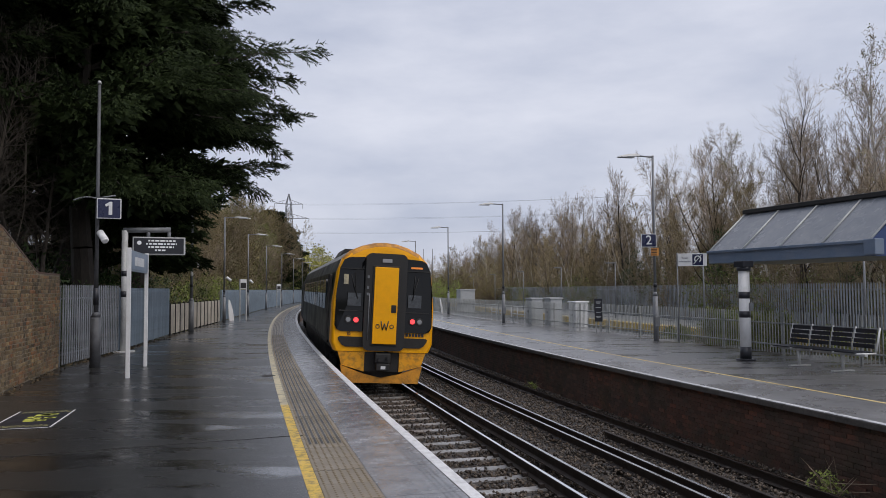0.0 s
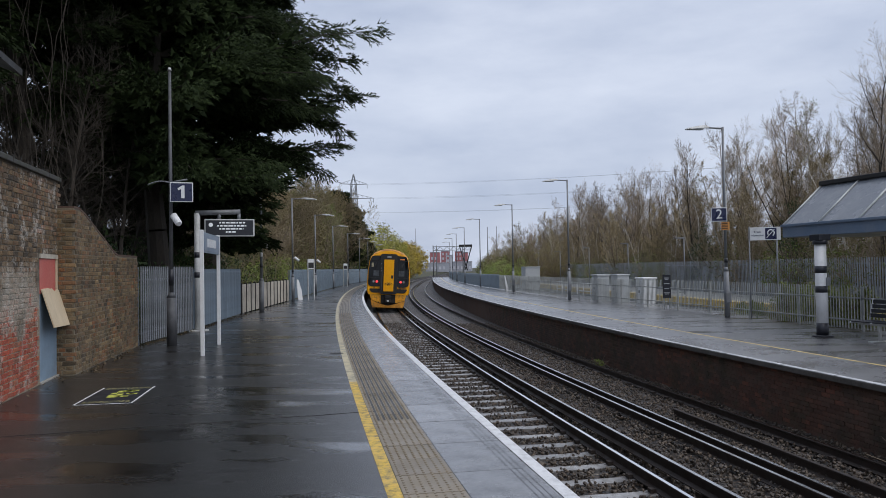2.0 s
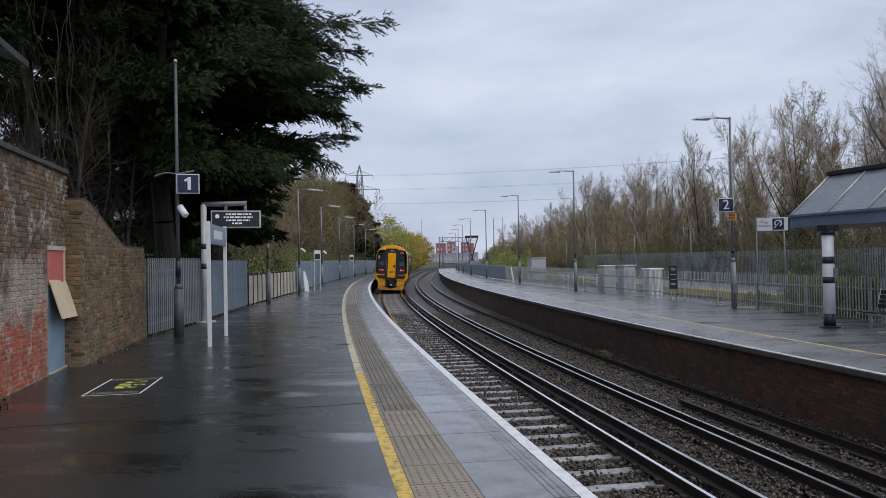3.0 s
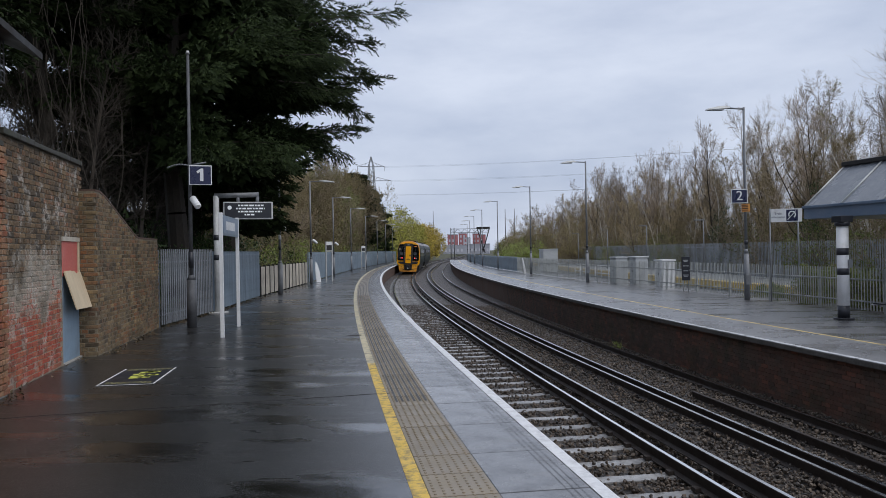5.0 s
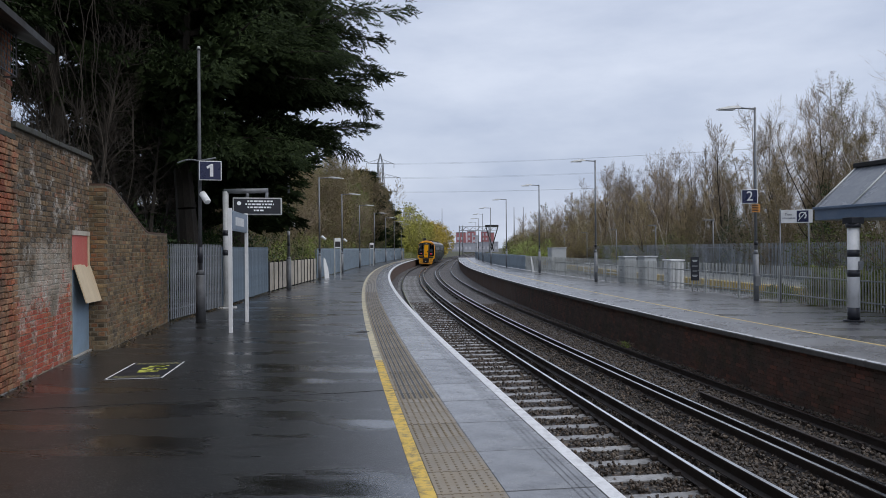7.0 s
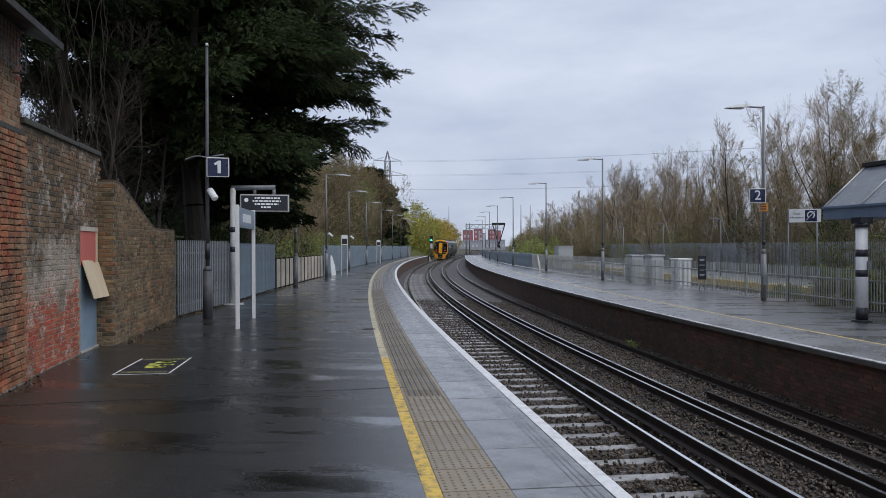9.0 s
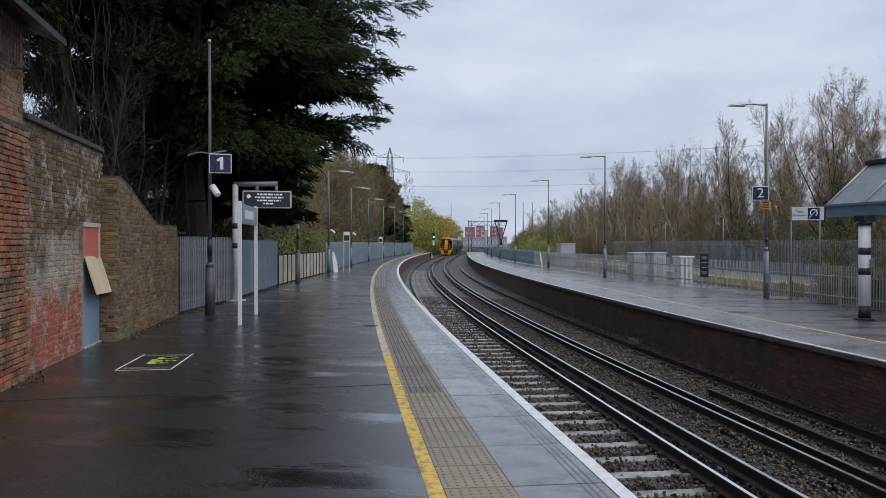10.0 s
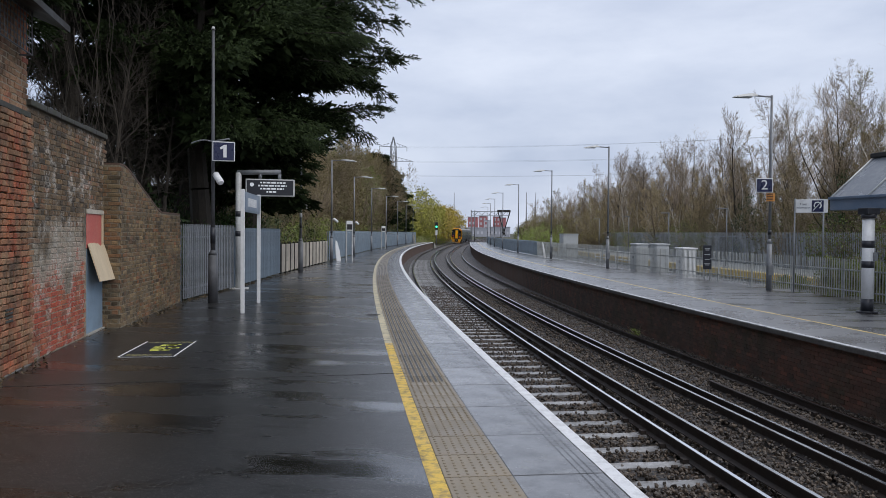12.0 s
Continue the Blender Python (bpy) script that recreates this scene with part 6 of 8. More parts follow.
def brickwork(parent, p, q, top, mat, rest_mat, holes=(), single=lambda u, z: True, limit=300, z0=0.02, seed=1, proud=0.004):
    """Lays courses of bricks from plan point p to q up to top(u); u runs along the wall. The face looks to the right of p to q."""
    p, q = Vector((*p, 0)), Vector((*q, 0))
    d = q - p
    n = d.length
    m = Matrix.Translation(p) @ pose(0, 0, 0, 0, 0, math.degrees(math.atan2(d.y, d.x)))
    meshes = brick_meshes(mat)
    rng = random.Random(seed)
    rest = bmesh.new()
    used, row, z = 0, 0, z0 + 0.032
    while True:
        if z > max(top(0), top(n), top(n / 2)):
            break
        header = row % 2 == 1
        u = 0.056 if header else 0.0
        while u < n:
            w = 0.1125 if header else 0.225
            c = u + w / 2
            if c < n + 0.02 and z + 0.03 < top(min(c, n)) and not any(a - 0.08 < c < b + 0.08 and z < h for a, b, h in holes):
                mm = m @ Matrix.Translation((c, 0.02 - rng.uniform(0, proud * 2), z)) @ pose(0, 0, 0, 0, rng.uniform(-1.3, 1.3), rng.uniform(-1.6, 1.6)) @ Matrix.Diagonal((0.47 if header else 1.0, 1, 1, 1))
                me = meshes[rng.randrange(len(meshes))]
                if used < limit and single(c, z):
                    sharing("brick", me, parent, mm)
                    used += 1
                else:
                    k = len(rest.verts)
                    rest.from_mesh(me)
                    rest.verts.ensure_lookup_table()
                    for v in rest.verts[k:]:
                        v.co = mm @ v.co
            u += w
        z += 0.075
        row += 1
    if len(rest.verts):
        ob = part("brick_rest", rest, rest_mat, parent)
        ob["kind"] = "stuff"
    else:
        rest.free()
    return m, n


HOUSE_CORNER, WALL_END, WING_START, WING_END = (-6.40, 9.06), (-7.47, 12.62), (-7.19, 12.61), (-8.50, 17.60)
HOUSE_NEAR = (-2.62, -2.6)


def wall_backing(parent, p, q, top, thick, holes=(), name="wall_core", mat=None):
    """The mortar body behind the bricks, in upright strips so that openings go through it."""
    p, q = Vector((*p, 0)), Vector((*q, 0))
    d = q - p
    n = d.length
    m = Matrix.Translation(p) @ pose(0, 0, 0, 0, 0, math.degrees(math.atan2(d.y, d.x)))
    cuts = sorted({0.0, n, *[x for h in holes for x in h[:2]], *[n * k / 12 for k in range(1, 12)]})
    bm = bmesh.new()
    for a_, b_ in zip(cuts, cuts[1:]):
        c = (a_ + b_) / 2
        lo = 0.0
        for h in holes:
            if h[0] < c < h[1]:
                lo = h[2]
        prism(bm, [(a_, lo), (b_, lo), (b_, top(b_)), (a_, top(a_))], 0.0, thick)
    bmesh.ops.remove_doubles(bm, verts=bm.verts, dist=0.0005)
    bm.transform(m)
    part(name, bm, mat or MORTAR, parent)
    return m, n


def frame_bars(bars, r, m):
    """Round bars between pairs of points, as one frame."""
    bm = bmesh.new()
    for p_, q_ in bars:
        tube(bm, p_, q_, r, n=5)
    bm.transform(m)
    return bm


def build_walls():
    # the screen wall with its door
    w = thing("wall_west", "old brick screen wall with worn whitewash", "wall", kind="structure")
    hole = [(2.62, 3.68, 2.03)]
    top = lambda u: 3.26
    m, n = wall_backing(w, HOUSE_CORNER, WALL_END, top, 0.33, hole, mat=SCREEN_MORTAR)
    brickwork(w, HOUSE_CORNER, WALL_END, top, RED_BRICK, RED_BRICK_REST, hole, lambda u, z: z < 2.0, 300, seed=5, proud=0.0045)
    bm = bmesh.new()
    rng = random.Random(2)
    u = 0.0
    while u < n:
        box(bm, (u, -0.06, 3.26), (min(u + 0.6, n) - 0.008, 0.40, 3.33 + rng.uniform(-0.006, 0.01)), bevel=0.01)
        u += 0.6
    bm.transform(m)
    part("coping", bm, DARK_COPING, w, "dark mossy coping")
    # spiked strip on the coping
    bm = bmesh.new()
    for k in range(44):
        x = k * n / 44
        a_ = rng.uniform(-0.5, 0.5)
        tube(bm, (x, 0.1, 3.32), (x + a_ * 0.10, 0.1 + rng.uniform(-0.08, 0.05), 3.32 + rng.uniform(0.08, 0.17)), 0.008, 0.003, n=4)
    bm.transform(m)
    part("spikes", bm, RUBBER, w, "row of black anti-climb spikes")["kind"] = "stuff"
    # door
    d = thing("door_1", "pale blue door below a red board", "door", m @ Matrix.Translation((2.62, 0.01, 0.0)) @ Matrix.Diagonal((1.26, 1, 1, 1)), kind="structure")
    bm = bmesh.new()
    box(bm, (0.03, 0.0, 0.03), (0.81, 0.05, 1.40), bevel=0.006)
    part("leaf", bm, BLUE_DOOR, d, "pale blue painted door leaf")
    bm = bmesh.new()
    box(bm, (0.03, -0.01, 1.40), (0.73, 0.045, 1.96), bevel=0.006)
    part("upper_board", bm, RED_PANEL, d, "faded red board over the door")
    bm = bmesh.new()
    box(bm, (0.0, 0.0, 0.0), (0.028, 0.07, 2.03))
    box(bm, (0.0, -0.03, 1.96), (0.84, 0.07, 2.03))
    part("door_frame", bm, CREAM_PANEL, d, "pale bare door frame")
    bm = bmesh.new()
    box(bm, (0.74, -0.025, 1.30), (0.80, 0.06, 1.98), bevel=0.006)
    part("broken_strip", bm, PLYWOOD, d, "pale split timber strip")
    bm = bmesh.new()
    box(bm, (0.0, -0.04, 0.0), (0.84, 0.10, 0.03), bevel=0.006)
    part("threshold", bm, CONCRETE, d)
    # the plywood board that has slipped down and leans out
    b = thing("plywood_board", "bare plywood board hanging askew on the door", "board", m @ Matrix.Translation((2.66, -0.012, 1.46)) @ pose(0, 0, 0, -17, 2, 0))
    bm = bmesh.new()
    rr = random.Random(5)
    pts = [(0.0, 0.0)]
    for k in range(9):
        pts.append((0.11 * k + 0.03, rr.uniform(-0.02, 0.04)))
    pts += [(0.99, -0.01), (0.97, -0.60), (0.01, -0.62)]
    prism(bm, pts, -0.018, 0.0)
    part("sheet", bm, PLYWOOD, b)
    # the wing wall, thicker, with its raked top
    g = thing("wall_wing", "brown brick wing wall with a raked top", "wall", kind="structure")
    tp = lambda u: 2.82 if u < 0.45 else (2.82 - (u - 0.45) * 0.285 if u < 3.1 else 2.065)
    m2, n2 = wall_backing(g, WING_START, WING_END, tp, 0.36)
    brickwork(g, WING_START, WING_END, tp, BROWN_BRICK, BROWN_BRICK_REST, (), lambda u, z: z < 1.9, 300, seed=8, proud=0.0045)
    endp = (WING_START[0] - 0.40, WING_START[1] - 0.105)
    brickwork(g, endp, WING_START, lambda u: 2.80, BROWN_BRICK, BROWN_BRICK_REST, (), lambda u, z: False, 0, seed=9)
    bm = bmesh.new()
    cuts = span(0, n2, 16)
    for a_, b_ in zip(cuts, cuts[1:]):
        prism(bm, [(a_, tp(a_)), (b_, tp(b_)), (b_, tp(b_) + 0.035), (a_, tp(a_) + 0.035)], -0.008, 0.38)
    bm.transform(m2)
    part("coping", bm, SOOT_WALL, g, "weathered brown raked coping")
    # the station building's corner
    h = thing("station_building", "orange-red brick station building with caged window", "building", kind="")
    hm, hn = wall_backing(h, HOUSE_NEAR, HOUSE_CORNER, lambda u: 4.55, 0.4, mat=HOUSE_MORTAR)
    far = hn - 1.75
    vis0 = (Vector((*HOUSE_CORNER, 0)) - Vector((*HOUSE_NEAR, 0))).normalized() * far + Vector((*HOUSE_NEAR, 0))
    # proud pilaster band up to 3.2 m, then the set-back upper wall
    off = Vector((0.055, 0.018, 0))
    a3, b3 = vis0 + off, Vector((*HOUSE_CORNER, 0)) + off
    brickwork(h, (a3.x, a3.y), (b3.x, b3.y), lambda u: 3.1, HOUSE_BRICK, HOUSE_BRICK_REST, (), lambda u, z: True, 300, seed=3, proud=0.0045)
    brickwork(h, (vis0.x, vis0.y), HOUSE_CORNER, lambda u: 4.55, HOUSE_BRICK, HOUSE_BRICK_REST, [(-1, 9, 3.1)], lambda u, z: False, 0, seed=4)
    bm = bmesh.new()
    box(bm, (far, -0.04, 3.10), (hn + 0.05, 0.05, 3.17), bevel=0.01)
    bm.transform(hm)
    part("string_course", bm, DARK_COPING, h)
    bm = bmesh.new()
    box(bm, (0, -0.05, 0), (hn, 0.02, 0.02))
    bm.transform(hm)
    part("footing", bm, CONCRETE, h)
    # wire cage over a high window
    cage = part("window_cage", frame_bars([((far + 0.1, -0.16, 3.82), (far + 1.45, -0.16, 3.82)), ((far + 0.1, -0.16, 4.42), (far + 1.45, -0.16, 4.42)), ((far + 0.1, -0.16, 3.82), (far + 0.1, -0.16, 4.42)),
                                           ((far + 1.45, -0.16, 3.82), (far + 1.45, -0.16, 4.42)), ((far + 0.1, 0.02, 3.82), (far + 0.1, -0.16, 3.82)), ((far + 0.1, 0.02, 4.42), (far + 0.1, -0.16, 4.42)),
                                           ((far + 1.45, 0.02, 3.82), (far + 1.45, -0.16, 3.82)), ((far + 1.45, 0.02, 4.42), (far + 1.45, -0.16, 4.42))], 0.011, hm), POLE_DARK, h, "grey wire mesh window cage")
    for k in range(1, 13):
        x = far + 0.10 + k * 0.104
        part("wire", frame_bars([((x, -0.16, 3.82), (x, -0.16, 4.42))], 0.005, hm), POLE_DARK, cage)
    for k in range(1, 9):
        z = 3.82 + k * 0.0667
        part("wire", frame_bars([((far + 0.1, -0.16, z), (far + 1.45, -0.16, z))], 0.005, hm), POLE_DARK, cage)
    bm = bmesh.new()
    prism(bm, [(-0.50, 4.20), (0.6, 4.66), (0.6, 4.74), (-0.50, 4.28)], -3.0, hn + 0.06, m=Matrix(((0, 1, 0, 0), (1, 0, 0, 0), (0, 0, 1, 0), (0, 0, 0, 1))))
    bm.transform(hm)
    part("eave", bm, TRAIN_DARK, h, "dark overhanging eave")
    bm = bmesh.new()
    box(bm, (0.0, 0.4, 0.0), (hn, 6.0, 4.5))
    bm.transform(hm)
    part("core", bm, MORTAR, h)
    bm = bmesh.new()
    for k in range(4):
        box(bm, (hn - 0.95, -0.075, 0.62 + k * 0.045), (hn - 0.72, -0.055, 0.645 + k * 0.045))
    bm.transform(hm)
    part("air_vent", bm, DARK_COPING, h, "dark slotted air vent")
    # weeds along the foot of the walls
    bm = bmesh.new()
    rng = random.Random(21)
    for (p_, q_, cnt) in ((vis0, Vector((*HOUSE_CORNER, 0)), 60), (Vector((*HOUSE_CORNER, 0)), Vector((*WALL_END, 0)), 40), (Vector((*WING_START, 0)), Vector((*WING_END, 0)), 90),
                          (Vector((-8.5, 17.7, 0)), Vector((-10.1, 30.0, 0)), 420)):
        for k in range(cnt):
            c = p_.lerp(q_, rng.random()) + Vector((rng.uniform(0.03, 0.28), rng.uniform(-0.1, 0.1), 0.002))
            a_ = rng.uniform(0, math.tau)
            l_ = rng.uniform(0.03, 0.09)
            dx = Vector((math.cos(a_), math.sin(a_), 0))
            up = Vector((0, 0, rng.uniform(0.0, 0.06)))
            v = [bm.verts.new(c), bm.verts.new(c + dx * l_ + up), bm.verts.new(c + dx * l_ * 0.5 + Vector((-dx.y, dx.x, 0)) * l_ * 0.5 + up * 0.5)]
            bm.faces.new(v)
    tagged(part("weeds_and_leaves", bm, DEAD_LEAF), "small weeds and dead leaves along the wall foot", "weeds", kind="stuff")


DARK_COPING = surface("dark_mossy_coping", (0.035, 0.034, 0.030), (0.075, 0.072, 0.062), (0.6, 0.85), big=3, fine=25, bump=0.5, dirt=(0.04, 0.055, 0.02), dirt_scale=3.0)
DEAD_LEAF = leaf_material("dead_leaves", (0.06, 0.045, 0.025), (0.14, 0.10, 0.055))
build_walls()


# ---------------------------------------------------------------- trees
def stick(vs, fs, p, q, r0, r1, n=3):
    """Adds a bare tapered bar to lists of vertices and faces."""
    d = (q - p)
    if d.length < 1e-5:
        return
    d = d.normalized()
    u = d.orthogonal().normalized()
    w = d.cross(u)
    b = len(vs)
    for c, r in ((p, r0), (q, r1)):
        for k in range(n):
            a_ = k * math.tau / n
            vs.append(c + (u * math.cos(a_) + w * math.sin(a_)) * r)
    for k in range(n):
        fs.append((b + k, b + (k + 1) % n, b + n + (k + 1) % n, b + n + k))


def sprig(vs, fs, p, q, r):
    """The finest twig: one thin flat strip."""
    d = q - p
    w = d.orthogonal().normalized() * r
    b = len(vs)
    vs += [p - w, p + w, q + w * 0.5, q - w * 0.5]
    fs.append((b, b + 1, b + 2, b + 3))


def leaf(vs, fs, c, d, side, l_, w):
    """One pointed leaf."""
    b = len(vs)
    vs += [c + side * w * 0.6, c + d * l_, c - side * w * 0.6]
    fs.append((b, b + 1, b + 2))


def mesh_of(name, vs, fs, mat):
    me = bpy.data.meshes.new(name)
    me.from_pydata([tuple(v) for v in vs], [], fs)
    me.materials.append(mat)
    me.update()
    return me


def rand_dir(rng):
    while True:
        v = Vector((rng.uniform(-1, 1), rng.uniform(-1, 1), rng.uniform(-1, 1)))
        if 0.05 < v.length < 1:
            return v.normalized()


def put_tree(name, meshes, label, category, m, group, s=(1, 1, 1)):
    t = thing(name, label, category, m @ Matrix.Diagonal((*s, 1)), group)
    for nm, me in meshes:
        ob = new(nm, me)
        ob.parent = t
    return t


def bare_tree(seed, height=11.0, spread=0.32, leaves=0, leaf_mat=None, bark=None, droop=0.0, stems=1, twig_mat=None, clear=3):
    """A leafless tree: trunk, limbs, boughs and fine twigs; a few buds if asked."""
    rng = random.Random(seed)
    tv, tf, cv, cf, lv, lf = [], [], [], [], [], []

    def twig(p, d, l_, r, lvl):
        segs = 3 if lvl < 3 else 2
        q = p
        dd = d
        for s in range(segs):
            dd = (dd + rand_dir(rng) * 0.16 + Vector((0, 0, 0.17 - droop * (lvl >= 3)))).normalized()
            q2 = q + dd * (l_ / segs)
            if lvl >= 3:
                sprig(cv, cf, q, q2, r * (1 - s / segs * 0.4) * 1.25)
            else:
                stick(cv, cf, q, q2, r * (1 - s / segs * 0.6), r * (1 - (s + 1) / segs * 0.6), 3)
            q = q2
            if lvl < 4:
                for _ in range((0, 2, 3, 3)[lvl]):
                    side = (dd + rand_dir(rng) * 0.95).normalized()
                    twig(q - dd * rng.uniform(0, l_ / segs), side, l_ * rng.uniform(0.42, 0.68), r * 0.45, lvl + 1)
            if leaves and lvl >= 3 and rng.random() < leaves:
                leaf(lv, lf, q, rand_dir(rng), rand_dir(rng), rng.uniform(0.05, 0.12), rng.uniform(0.04, 0.08))
        return q

    trunks = []
    for st in range(stems):
        tv, tf = [], []
        base = Vector((rng.uniform(-0.4, 0.4), rng.uniform(-0.4, 0.4), -0.1)) if stems > 1 else Vector((0, 0, -0.1))
        d = Vector((rng.uniform(-0.10, 0.10), rng.uniform(-0.10, 0.10), 1)).normalized()
        p = base
        n = 12
        hh = height * rng.uniform(0.82, 1.0)
        r0 = 0.0088 * hh
        for k in range(n):
            d = (d + rand_dir(rng) * 0.07 + Vector((0, 0, 0.04))).normalized()
            q = p + d * (hh / n)
            stick(tv, tf, p, q, r0 * (1 - k / n) + 0.012, r0 * (1 - (k + 1) / n) + 0.010, 7)
            if k >= clear:
                for _ in range(3 if k < 9 else 4):
                    a_ = rng.uniform(0, math.tau)
                    o = Vector((math.cos(a_), math.sin(a_), rng.uniform(0.5, 1.3))).normalized()
                    ll = spread * hh * (1.0 - 0.75 * max(0, (k - 4) / n)) * rng.uniform(0.5, 1.0)
                    twig(p.lerp(q, rng.random()), o, ll, 0.036 * (1 - k / n * 0.5) * hh / 11, 2)
            p = q
        trunks.append(("trunk", mesh_of("trunk", tv, tf, bark or BARK)))
    out = trunks + [("crown", mesh_of("crown", cv, cf, twig_mat or TWIG))]
    if lv:
        out.append(("foliage", mesh_of("foliage", lv, lf, leaf_mat)))
    return out


def wood_tree(seed, height, reach=0.32, stems=1, clear=0.35, lean=0.10, bark=None, twig_mat=None, leaves=0.0, leaf_mat=None, droop=0.0, limbs=11, bushy=1.0):
    """A woodland tree in early spring: winding dark stem that forks, ascending limbs, open fine twigs against the sky."""
    rng = random.Random(seed)
    cv, cf, lv, lf, out = [], [], [], [], []

    def bough(vs, fs, p, d, length, r, lvl):
        segs = (6, 5, 4, 3, 2)[lvl]
        q = p
        for s_ in range(segs):
            d = (d + rand_dir(rng) * (0.16, 0.17, 0.18, 0.20, 0.2)[lvl] + Vector((0, 0, (0.16, 0.17, 0.14, 0.08, 0.05)[lvl] - droop * (lvl >= 3)))).normalized()
            q2 = q + d * (length / segs)
            ra, rb = r * (1 - 0.75 * s_ / segs), r * (1 - 0.75 * (s_ + 1) / segs)
            if lvl < 2:
                stick(vs, fs, q, q2, ra, rb, 5)
            elif lvl == 2:
                stick(cv, cf, q, q2, ra, rb, 3)
            else:
                sprig(cv, cf, q, q2, max(ra, 0.0045) * 1.2)
            if lvl < 4 and (s_ > 0 or lvl > 0):
                for _ in range((1, 1, 1, 1)[lvl] + (1 if rng.random() < 0.45 * bushy else 0)):
                    side = (d * rng.uniform(0.7, 1.2) + rand_dir(rng) * 0.8 + Vector((0, 0, 0.15))).normalized()
                    bough(vs, fs, q.lerp(q2, rng.random()), side, length * (1 - 0.45 * s_ / segs) * rng.uniform(0.42, 0.78), max(rb * 0.55, 0.004), lvl + 1)
            if leaves and lvl >= 3 and rng.random() < leaves:
                leaf(lv, lf, q2, rand_dir(rng), rand_dir(rng), rng.uniform(0.05, 0.09), rng.uniform(0.03, 0.06))
            q = q2

    for st in range(stems):
        tv, tf = [], []
        a_ = rng.uniform(0, math.tau)
        p = Vector((math.cos(a_), math.sin(a_), 0)) * (0.45 if stems > 1 else 0.0) + Vector((0, 0, -0.2))
        d = Vector((math.cos(a_) * lean, math.sin(a_) * lean, 1)).normalized()
        hh = height * rng.uniform(0.78, 1.0)
        n = 14
        r0 = 0.0110 * hh / (1 + 0.25 * (stems - 1))
        for k in range(n):
            d = (d + rand_dir(rng) * 0.11 + Vector((0, 0, 0.07))).normalized()
            q = p + d * (hh * 0.94 / n)
            ra, rb = r0 * (1 - 0.88 * k / n), r0 * (1 - 0.88 * (k + 1) / n)
            stick(tv, tf, p, q, ra, rb, 7)
            f = (k + 0.5) / n
            if f > clear:
                for _ in range(max(1, round(limbs / (n * (1 - clear)) + rng.uniform(-0.4, 0.6)))):
                    b_ = rng.uniform(0, math.tau)
                    o = Vector((math.cos(b_), math.sin(b_), rng.uniform(0.40, 1.25))).normalized()
                    ll = reach * hh * (1.05 - 0.62 * f) * rng.uniform(0.55, 1.1)
                    bough(tv, tf, p.lerp(q, rng.random()), o, ll, min(rb * 0.72, 0.075), 1)
            p = q
        bough(tv, tf, p, d, hh * 0.10, rb, 1)
        out.append(("trunk", mesh_of("trunk", tv, tf, bark or BARK)))
    out.append(("crown", mesh_of("crown", cv, cf, twig_mat or TWIG)))
    if lv:
        out.append(("foliage", mesh_of("foliage", lv, lf, leaf_mat)))
    # bring the whole tree to its named height
    grow = height / max(v.co.z for _, me in out for v in me.vertices)
    for _, me in out:
        for v in me.vertices:
            v.co *= grow
    return out


